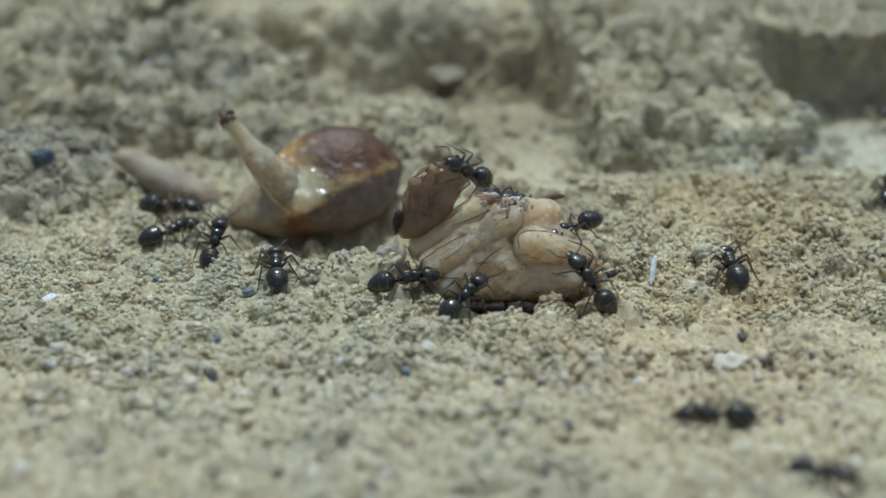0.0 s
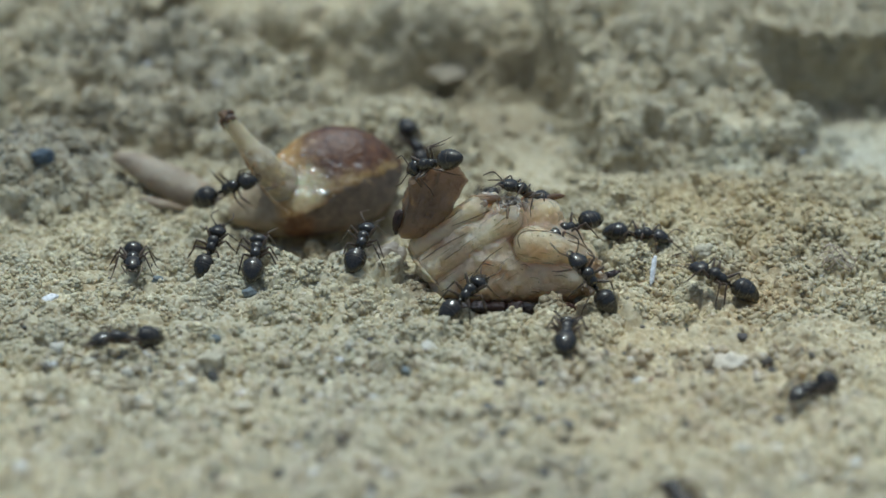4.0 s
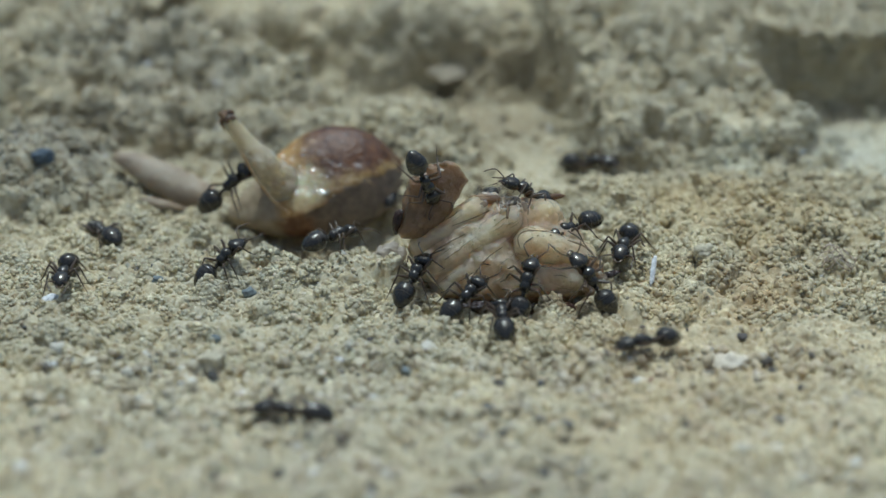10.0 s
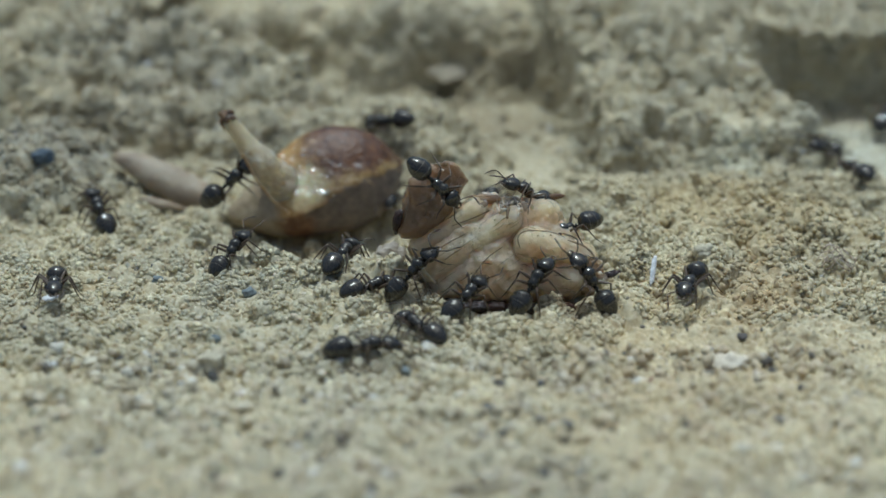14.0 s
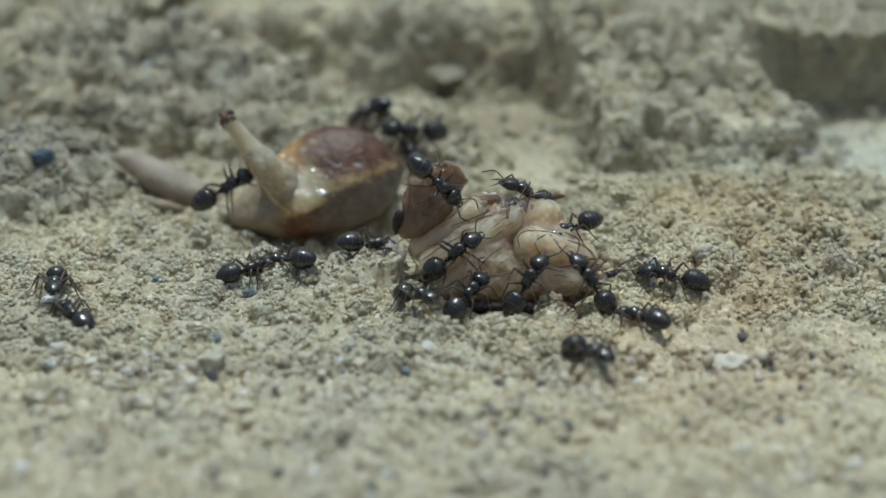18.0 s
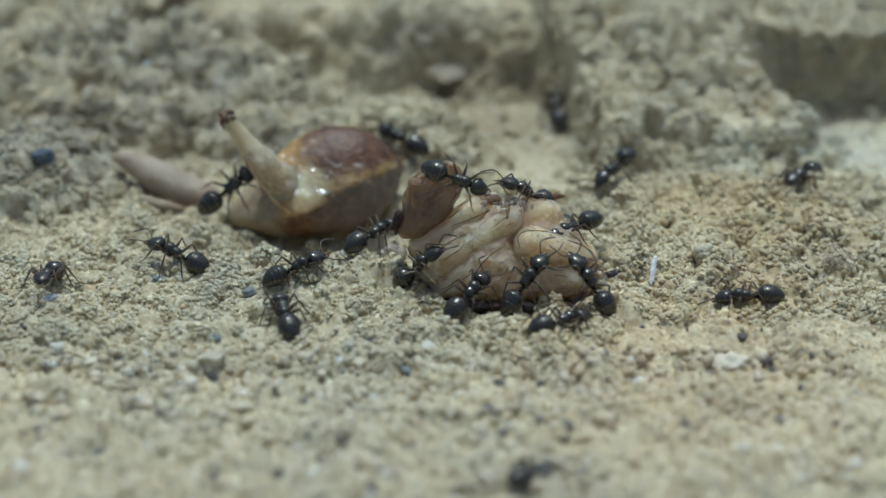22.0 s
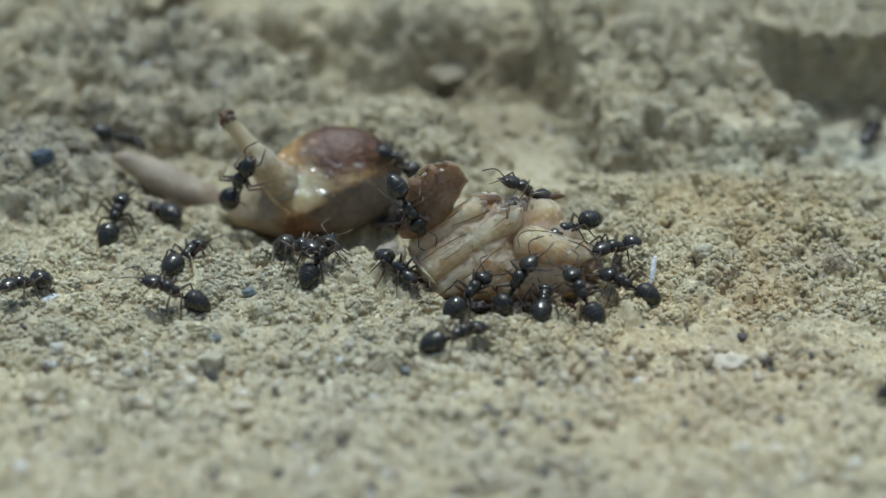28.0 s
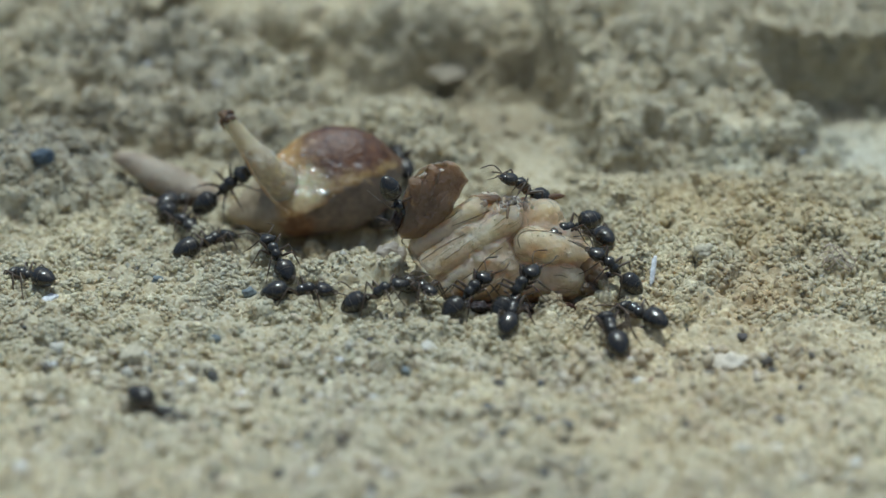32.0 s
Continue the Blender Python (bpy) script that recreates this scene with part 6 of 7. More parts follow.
    walk(colony[18], [
        (0, at(5.50, 0.00, 0.33, 2, -0, -0)), (2.3, at(5.50, 0.00, 0.33, 2, -0, -0)), (2.65, at(7.34, -1.44, 0.68, 3, -8, -38)), (3, at(9.19, -2.87, 1.02, 9, -13, -76)),
        (3.5, at(10.58, -3.89, 1.22, 5, -13, -75)), (4, at(11.55, -1.89, 1.02, -3, 1, -12)), (4.5, at(12.51, 0.03, 0.86, 6, 14, 52)), (5, at(12.37, 1.54, 0.79, -8, 13, 109)),
        (5.5, at(10.87, 1.43, 1.27, -16, 7, 127)), (6, at(7.40, 4.45, 0.15, -10, 16, 116)), (6.5, at(6.96, 4.61, 0.00, -8, 16, 105)), (6.67, at(6.97, 3.69, 0.17, 1, 12, 157)),
        (6.83, at(6.99, 2.76, 0.33, 3, 4, -152)), (7, at(7.00, 1.84, 0.50, -2, -3, -102)), (7.6, at(9.51, -1.84, 1.72, 11, -6, -71)), (8, at(11.31, -2.45, 0.90, 5, -1, -65)),
        (8.5, at(15.47, -4.25, 0.86, 3, -10, -48)), (9, at(18.68, -6.95, 0.47, 1, -10, -51)), (9.5, at(18.57, -8.40, 0.21, -0, -4, -113)), (10, at(11.04, -13.22, 0.20, -0, -4, -154)),
        (10.5, at(5.47, -14.28, 0.20, -0, 1, 179)), (11, at(4.17, -14.51, 0.28, -2, -1, 178)), (11.5, at(-0.50, -13.09, 0.17, 3, -1, 138)), (12, at(-5.70, -10.04, 0.14, 1, 0, 103)),
        (12.5, at(-5.80, -9.07, 0.29, 2, -3, 96)), (13, at(-6.65, -8.85, 0.28, -2, -1, 76)), (13.5, at(-5.21, -6.68, 0.01, 1, 2, 48)), (14, at(-4.12, -6.19, -0.08, 1, 7, 37)),
        (14.5, at(-3.89, -5.24, -0.11, 8, 10, 38)), (16.5, at(-3.24, -5.53, -0.40, -0, 22, 48)), (16.75, at(-2.94, -6.36, 0.03, -13, 4, -3)), (17, at(-2.65, -7.19, 0.46, -7, -16, -51)),
        (17.5, at(-2.19, -7.86, 0.54, -7, -18, -53)), (18, at(-1.30, -9.05, 0.75, -4, -18, -52)), (18.5, at(-1.44, -8.89, 0.82, -6, -21, -50)), (18.75, at(-2.29, -8.02, 0.38, -13, -3, -4)),
        (19, at(-3.15, -7.15, -0.06, -6, 14, 42)), (19.5, at(-3.99, -7.49, 0.38, -2, -11, 7)), (20, at(-5.04, -9.03, 0.15, 2, -4, -46)), (20.5, at(-4.99, -9.39, 0.17, 1, -4, -38)),
        (21, at(-3.64, -9.76, -0.10, 3, 9, 18)), (21.5, at(1.90, -11.49, 0.43, -2, -13, 6)), (22, at(6.69, -10.69, 0.12, 0, 2, 30)), (22.5, at(6.27, -10.37, 0.13, 1, 4, 46)),
        (23, at(5.93, -9.29, 0.06, 2, 7, 68)), (24, at(5.69, -8.62, 0.17, 14, 1, 78)), (25, at(5.50, -8.98, 0.14, 1, 3, 84)), (27.5, at(5.60, -8.44, 0.19, 6, 0, 84)),
        (28, at(5.58, -8.29, 0.15, 7, 2, 83)), (28.5, at(5.26, -9.04, 0.31, 11, -3, 80)), (29, at(5.16, -10.14, 0.21, 2, 1, 78)), (29.5, at(5.36, -9.84, 0.14, 2, 2, 77)),
        (30, at(5.52, -9.52, 0.11, 2, 5, 79)), (31, at(5.39, -9.32, 0.13, 2, 2, 85)), (31.5, at(4.93, -10.32, 0.15, 1, 3, 82)), (32, at(3.92, -9.77, 0.17, -3, 0, 80)),
    ])
    walk(colony[19], [
        (0, at(16.63, -4.27, 0.35, 1, -3, 101)), (1, at(16.77, -4.17, 0.79, 1, -20, 105)), (2, at(16.71, -4.27, 0.93, 1, -24, 100)), (3, at(16.28, -4.50, 1.06, -3, -31, 131)),
        (3.5, at(16.75, -4.33, 1.04, 1, -29, 106)), (4, at(15.53, -6.72, 0.74, -7, -20, 163)), (4.5, at(14.30, -9.11, 0.44, -3, -10, -144)), (5.5, at(11.10, -11.30, 0.46, -2, -14, -131)),
        (5.67, at(10.77, -11.11, 0.19, -16, -5, -71)), (5.83, at(10.44, -10.91, -0.08, -15, 12, -14)), (6, at(10.11, -10.72, -0.35, 0, 19, 48)), (6.17, at(10.06, -11.68, -0.15, -9, 13, -4)),
        (6.33, at(10.00, -12.65, 0.04, -10, 2, -54)), (6.5, at(9.95, -13.61, 0.24, -2, -5, -104)), (6.67, at(9.68, -13.69, 0.08, -10, 3, -54)), (6.83, at(9.41, -13.76, -0.08, -8, 15, -4)),
        (7, at(9.15, -13.84, -0.24, 2, 21, 50)), (7.17, at(9.01, -14.48, 0.02, -15, 13, -8)), (7.33, at(8.87, -15.12, 0.28, -17, -5, -62)), (7.5, at(8.74, -15.76, 0.54, -3, -18, -118)),
        (8, at(7.00, -17.85, 0.41, 2, -2, -139)), (8.5, at(4.27, -19.49, 0.51, -1, -17, -139)), (9, at(0.42, -20.96, 0.32, -2, -4, -154)), (9.5, at(-4.13, -21.49, 0.36, 2, -12, -155)),
        (10, at(-8.08, -20.72, 0.18, 2, -1, 170)), (10.5, at(-9.51, -20.38, -0.13, 1, 11, 163)), (11, at(-9.24, -20.03, -0.16, 1, 11, 163)), (11.5, at(-9.74, -17.66, -0.16, 0, 12, 117)),
        (12, at(-11.23, -15.37, 0.01, -1, 2, 115)), (12.5, at(-10.78, -14.90, 0.03, -1, 2, 94)), (13, at(-6.83, -12.99, 0.09, 3, -1, 42)), (13.5, at(-6.93, -12.43, 0.06, 4, 0, 45)),
        (14, at(-4.11, -13.74, 0.15, -0, -3, 3)), (14.5, at(0.57, -13.72, 0.26, 2, 1, 22)), (16.5, at(6.69, -12.65, 0.24, -1, 2, 24)), (17, at(7.71, -12.80, 0.36, -2, -7, -1)),
        (17.5, at(7.23, -13.11, 0.62, -1, -14, 4)), (18, at(8.06, -15.26, 0.58, -3, -13, -55)), (18.5, at(11.70, -14.23, -0.09, -0, 8, 12)), (19, at(19.20, -16.56, -0.08, 0, 6, -13)),
        (19.5, at(20.01, -17.17, 0.02, -0, 2, -12)), (20, at(20.70, -18.29, 0.24, 0, -5, -25)), (20.5, at(22.41, -19.05, 0.60, 1, -19, -50)), (21, at(26.86, -18.08, -0.03, 2, 8, 11)),
        (32, at(27.47, -18.07, -0.05, 1, 8, 11)),
    ])
    walk(colony[20], [
        (0, at(27.30, 5.08, 0.67, -4, -1, -107)), (0.5, at(26.43, 1.56, 1.01, -5, -3, -110)), (1, at(24.72, -1.85, 1.19, -8, 2, -138)), (1.5, at(24.22, -2.13, 0.53, -8, -12, -122)),
        (2, at(25.02, -5.56, 0.27, -0, 2, -89)), (2.5, at(23.92, -8.12, 0.16, -2, -2, -102)), (3, at(23.13, -11.01, 0.14, -2, 1, -102)), (3.5, at(21.25, -16.14, 0.30, -1, -7, -112)),
        (4.5, at(18.42, -18.98, 0.22, 1, -5, -151)), (5.5, at(15.04, -19.81, 0.39, -0, -12, -155)), (6, at(8.20, -18.69, 0.53, -0, -18, -156)), (6.5, at(5.30, -17.89, -0.03, -0, 6, 142)),
        (7, at(4.74, -15.85, 0.18, -2, -2, 105)), (7.5, at(4.71, -14.83, 0.09, -2, 1, 98)), (8, at(4.76, -14.12, 0.13, -2, 1, 99)), (8.5, at(4.39, -13.13, 0.34, -2, -3, 100)),
        (9, at(3.41, -11.86, 0.67, -3, -19, 110)), (9.5, at(3.31, -10.73, 0.26, -2, -5, 99)), (10, at(3.33, -10.37, 0.26, -2, -3, 94)), (10.5, at(3.35, -10.28, 0.18, -1, 1, 103)),
        (11, at(0.97, -10.53, -0.06, -1, 11, 119)), (11.5, at(0.04, -9.96, -0.15, -1, 11, 107)), (12, at(-0.18, -10.00, 0.12, -1, -0, 114)), (12.5, at(-0.14, -10.69, 0.07, -0, 1, 111)),
        (13, at(-1.99, -11.42, 0.07, 1, 2, 148)), (13.5, at(-1.87, -11.19, 0.01, 1, 4, 144)), (14, at(-1.39, -11.25, 0.15, -0, -0, 132)), (14.5, at(-0.64, -10.96, 0.11, -0, 1, 103)),
        (14.9, at(-2.62, -12.40, 0.19, 2, -3, 151)), (15.3, at(-4.60, -13.85, 0.27, 0, -7, -161)), (16.5, at(-12.47, -12.47, 0.08, -1, 0, 158)), (17, at(-15.93, -11.59, 0.03, -0, 2, 145)),
        (17.5, at(-19.12, -10.61, -0.04, -2, 6, 142)), (18, at(-20.71, -9.86, 0.08, -2, 3, 123)), (18.5, at(-21.49, -9.23, 0.07, -2, 5, 111)), (19, at(-22.23, -9.17, 0.12, -2, 2, 116)),
        (20, at(-22.26, -8.83, 0.13, -3, 2, 117)), (20.5, at(-22.96, -9.42, 0.03, -3, 7, 124)), (21, at(-24.99, -9.02, -0.18, -1, 13, 134)), (21.5, at(-28.39, -8.93, -0.20, -1, 15, 151)),
        (32, at(-28.73, -8.85, -0.24, -1, 15, 151)),
    ])
    walk(colony[21], [
        (0, at(-7.57, 9.04, 0.56, 7, -7, 19)), (0.2, at(-7.57, 9.04, 0.56, 7, -7, 19)), (0.35, at(-6.29, 12.04, 1.09, 15, -9, -20)), (0.5, at(-4.97, 14.25, 1.97, 23, -6, -58)),
        (1, at(-4.33, 12.63, 2.63, 34, -3, -60)), (1.5, at(-3.64, 11.93, 3.02, 48, -2, -65)), (2, at(-3.08, 10.62, 2.94, 33, 19, -80)), (2.5, at(-2.62, 10.16, 2.88, 23, 20, -81)),
        (3, at(-2.24, 9.64, 2.33, 8, 20, -90)), (3.5, at(-2.05, 9.21, 2.03, -20, 14, -111)), (4.17, at(-1.96, 9.26, 1.87, 0, 23, -49)), (4.83, at(-1.88, 9.49, 1.63, 17, 11, 11)),
        (5.5, at(-1.78, 9.44, 1.51, 16, -9, 66)), (7, at(-2.46, 6.83, 1.96, 32, 12, 68)), (8, at(-1.92, 9.06, 1.48, 17, -7, 59)), (9, at(-2.49, 6.69, 1.83, 35, 15, 68)),
        (9.33, at(-2.76, 6.46, 1.27, 21, 23, 14)), (9.67, at(-3.03, 6.23, 0.71, 5, 18, -40)), (10, at(-3.30, 6.00, 0.15, 1, 3, -90)), (16, at(-3.31, 5.96, -0.05, 0, 1, -90)),
        (16.17, at(-3.45, 5.67, -0.35, 0, -1, -33)), (16.33, at(-3.59, 5.45, -0.68, -2, -1, 24)), (16.5, at(-3.73, 5.22, -1.01, -3, 0, 81)), (17, at(-3.91, 5.18, -1.21, -6, 1, 84)),
        (17.5, at(-4.43, -1.97, 0.90, -4, 14, 52)), (18, at(-4.48, -2.42, 0.74, 13, 19, 26)), (19, at(-4.44, -2.51, 0.80, 14, 15, 28)), (20, at(-4.41, -2.44, 0.83, 14, 15, 32)),
        (21, at(-4.42, -2.44, 0.78, 15, 18, 33)), (22, at(-3.89, -2.07, 1.26, 1, -6, 41)), (23, at(-3.71, -2.13, 1.26, -0, -4, 38)), (24, at(-3.80, -1.53, 1.01, -6, 9, 54)),
        (24.5, at(-3.44, -2.52, 1.40, 7, -12, 12)), (25, at(-3.08, -3.51, 1.79, 32, -18, -36)), (25.5, at(-3.12, -3.47, 1.74, 33, -19, -33)), (26.5, at(-3.42, -1.94, 1.53, 9, -13, 18)),
        (27.5, at(-3.86, 5.00, -1.41, -2, 8, 63)), (27.75, at(-3.32, 4.64, -1.19, 6, -16, 5)), (28, at(-2.77, 4.38, -1.02, 32, -20, -61)), (29, at(-3.84, -2.19, 1.45, 0, 1, -101)),
        (29.25, at(-3.87, -1.92, 1.62, 0, 15, -162)), (29.5, at(-4.10, 4.84, -1.49, -14, 21, 132)), (29.75, at(-4.40, 4.59, -1.55, -1, 10, -179)), (30, at(-4.48, -1.76, 1.47, 0, -6, -134)),
        (30.5, at(-4.31, 4.91, -1.27, -3, 2, 173)), (31, at(-3.93, 5.50, -0.96, -12, 4, 118)), (31.17, at(-3.62, 5.09, -1.06, 2, 10, 178)), (31.33, at(-3.31, 4.67, -1.18, 14, 0, -124)),
        (31.5, at(-3.00, 4.33, -1.33, 13, -15, -66)), (32, at(-2.50, 4.37, -0.93, 27, -11, -25)),
    ])
    walk(colony[22], [
        (0, at(-5.39, 9.45, 0.79, 10, -19, 27)), (5.4, at(-5.39, 9.45, 0.79, 10, -19, 27)), (6, at(-3.35, 11.28, 3.20, 56, -27, -50)), (6.25, at(-2.76, 11.89, 3.23, 41, -11, -8)),
        (6.5, at(-2.15, 12.03, 3.47, 41, 9, 29)), (7, at(1.38, 11.38, 1.89, 19, 38, -6)), (7.25, at(2.08, 9.71, 1.06, -1, 22, -57)), (7.5, at(2.77, 7.78, 0.34, -2, -1, -97)),
        (8, at(2.47, 5.96, 0.52, 0, -12, -100)), (8.17, at(2.30, 7.30, 0.43, 9, -11, -157)), (8.33, at(2.12, 7.95, 0.67, 13, -3, 148)), (8.5, at(1.95, 8.93, 0.74, 9, 5, 93)),
        (9, at(2.53, 10.89, 0.60, 24, 15, 49)), (9.25, at(4.52, 10.72, 0.57, 13, 4, 12)), (9.5, at(6.50, 10.58, 0.53, 12, -11, -23)), (10, at(9.65, 10.03, 0.24, 15, -14, -28)),
        (10.5, at(14.41, 6.88, 1.03, -1, 8, 24)), (11, at(19.80, 5.44, 2.06, 0, -6, -6)), (11.5, at(22.97, 5.38, 1.80, 4, 14, 43)), (12, at(23.93, 6.93, 1.45, 18, -2, 72)),
        (12.5, at(24.45, 10.60, 0.53, 29, 2, 85)), (12.67, at(23.85, 10.94, 1.00, 14, -25, 124)), (12.83, at(23.23, 11.19, 1.50, -21, -34, 177)), (13, at(22.56, 11.18, 2.12, -49, -15, -136)),
        (13.25, at(21.72, 11.12, 2.86, -45, -12, -180)), (13.5, at(21.08, 12.38, 3.01, -44, -7, 137)), (13.9, at(27.26, 17.06, 0.40, -16, -8, 82)), (14.3, at(32.32, 15.90, 0.39, 1, 13, 32)),
        (32, at(32.71, 15.95, 0.36, 1, 13, 32)),
    ])
    walk(colony[23], [
        (0, at(31.09, 7.94, 0.23, 9, -11, -156)), (9.8, at(31.09, 7.94, 0.23, 9, -11, -156)), (10.5, at(24.03, 5.48, 1.57, 0, -13, -154)), (11, at(25.26, 6.16, 1.06, 0, -14, -151)),
        (11.5, at(25.96, 5.99, 1.09, 0, -15, -149)), (12, at(25.68, 5.54, 1.15, -3, -19, -139)), (12.25, at(25.32, 6.83, 1.00, 14, -8, 163)), (12.5, at(24.73, 6.71, 1.52, 14, 12, 110)),
        (12.75, at(23.94, 6.99, 1.70, 7, -17, 164)), (13, at(23.64, 10.33, 0.44, -24, -26, -131)), (13.5, at(24.46, 10.36, 0.24, -20, -27, -132)), (14, at(23.54, 11.02, 1.09, -45, -27, -131)),
        (14.5, at(21.87, 11.24, 2.99, -53, -21, -143)), (14.6, at(22.15, 11.39, 3.14, -14, -46, 164)), (14.7, at(22.48, 11.90, 3.12, 35, -30, 103)), (14.8, at(22.75, 12.02, 3.28, 50, 8, 70)),
        (15.6, at(32.62, 17.49, 0.29, 0, 13, 32)), (32, at(33.02, 18.14, 0.26, 11, 13, 32)),
    ])
    walk(colony[24], [
        (0, at(30.70, 6.18, 0.33, 2, -12, -155)), (6.5, at(29.31, 3.00, 1.88, 0, -12, -155)), (7, at(25.57, 4.42, 1.20, -5, -19, -144)), (7.5, at(18.22, 3.51, 2.16, -4, 1, -153)),
        (8, at(17.36, 2.68, 1.63, -8, 13, -152)), (8.5, at(12.17, -0.20, 1.02, -6, -10, -131)), (9, at(11.64, -1.12, 1.22, -5, 4, -139)), (9.5, at(10.93, -2.42, 0.76, -2, 3, -104)),
        (10, at(10.56, -3.13, 1.00, -1, -1, -105)), (11, at(10.64, -3.34, 1.01, -1, -2, -102)), (12, at(10.82, -4.41, 1.04, -7, -10, -116)), (12.25, at(11.27, -3.41, 0.74, 1, -1, 177)),
        (12.5, at(11.67, -3.00, 0.75, -4, 9, 111)), (13, at(12.72, -2.18, 0.54, 4, 6, 87)), (13.17, at(13.08, -3.20, 0.58, 7, 0, 144)), (13.33, at(13.44, -4.24, 0.63, 5, -6, -160)),
        (13.5, at(13.80, -5.27, 0.68, -2, -7, -102)), (14, at(14.07, -6.83, 0.45, -2, -3, -110)), (14.5, at(13.59, -7.87, 0.51, -2, -10, -130)), (16.5, at(15.70, -8.61, 0.48, -3, -14, -127)),
        (17, at(13.73, -8.91, 0.28, -3, -5, -157)), (17.5, at(13.18, -7.32, 0.36, -3, -5, 156)), (18, at(12.92, -5.80, 0.41, -7, -6, 168)), (18.5, at(12.94, -4.78, 0.55, -9, -7, 171)),
        (19, at(12.93, -3.94, 0.45, -10, -3, 165)), (19.5, at(10.76, -1.36, 0.66, -6, 9, 128)), (19.75, at(10.25, -2.02, 0.76, 3, -1, 179)), (20, at(9.67, -3.46, 1.28, -0, -15, -131)),
        (20.25, at(9.91, -2.27, 0.84, 5, 4, 177)), (20.5, at(10.14, -1.32, 0.52, -7, 20, 123)), (21, at(9.36, -1.94, 1.51, -9, 13, 118)), (21.6, at(8.44, 2.37, 0.36, -13, 15, 111)),
        (22.3, at(5.20, 0.20, 0.34, -1, 1, 170)), (32, at(5.20, 0.20, 0.34, -1, 1, 170)),
    ])
    walk(colony[25], [
        (0, at(29.81, -1.31, 1.11, -6, 18, 120)), (24.2, at(29.81, -1.31, 1.11, -6, 18, 120)), (25, at(23.20, -0.59, 0.83, -7, -3, 169)), (25.5, at(17.59, 1.01, 1.17, -10, -10, -164)),
        (27, at(11.83, -4.01, 1.73, -9, -7, -139)), (27.5, at(10.32, -3.70, 1.26, -6, -13, -125)), (28, at(9.82, -3.80, 1.18, -8, -13, -138)), (28.25, at(10.43, -1.93, 0.50, -1, 3, 177)),
        (28.5, at(10.89, -1.90, 0.75, -7, 18, 132)), (29, at(11.20, -1.57, 0.93, -5, 15, 135)), (29.5, at(10.30, -0.23, 0.53, -6, 17, 130)), (30, at(9.19, -1.90, 1.43, -9, 13, 121)),
        (31, at(9.01, -0.78, 0.60, -9, 11, 116)), (32, at(9.02, -0.78, 0.62, -9, 12, 117)),
    ])
    walk(colony[26], [
        (0, at(-7.18, 9.13, 0.57, 7, -7, 9)), (11.4, at(-7.18, 9.13, 0.57, 7, -7, 9)), (12, at(-2.23, 10.71, 2.83, 36, 15, -42)), (12.25, at(-2.68, 11.17, 2.92, 2, 51, -112)),
        (12.5, at(-3.10, 11.27, 3.17, -50, 28, 163)), (13, at(-2.92, 10.85, 3.21, -34, 8, -141)), (13.5, at(-2.94, 12.08, 3.25, -46, 15, 151)), (14, at(-3.09, 11.09, 3.08, -50, 19, 144)),
        (14.5, at(-3.26, 11.25, 3.04, -52, 20, 138)), (16.5, at(-3.49, 12.16, 3.13, -36, 10, 150)), (17, at(-4.35, 12.43, 2.89, -26, 16, 173)), (18, at(-4.22, 12.65, 2.86, -41, 34, 141)),
        (18.5, at(-5.65, 13.49, 1.85, -28, 27, 131)), (19.2, at(-8.26, 8.92, 0.53, -9, -1, 170)), (32, at(-8.26, 8.92, 0.53, -9, -1, 170)),
    ])
    walk(colony[27], [
        (0, at(3.00, 4.00, 0.26, -2, 0, 90)), (15, at(3.00, 4.00, 0.26, -2, 0, 90)), (16.5, at(2.58, 8.89, 0.53, 5, -1, 94)), (17, at(2.01, 8.09, 0.82, 3, -5, 104)),
        (17.25, at(0.56, 8.68, 1.72, -10, -30, 145)), (17.5, at(-0.89, 9.84, 2.36, -43, -37, -160)), (18, at(-2.20, 10.51, 2.69, -46, -8, -167)), (18.5, at(-2.27, 10.90, 2.86, -47, 10, 156)),
        (19, at(-2.98, 11.12, 3.05, -44, 14, 165)), (19.5, at(-4.11, 12.20, 2.69, -44, 19, 144)), (20, at(-5.08, 13.21, 1.89, -36, 21, 129)), (21, at(-5.29, 13.64, 1.60, -34, 21, 129)),
        (22.2, at(-6.20, 9.61, 0.59, -13, 8, 168)), (32, at(-6.20, 9.61, 0.59, -13, 8, 168)),
    ])
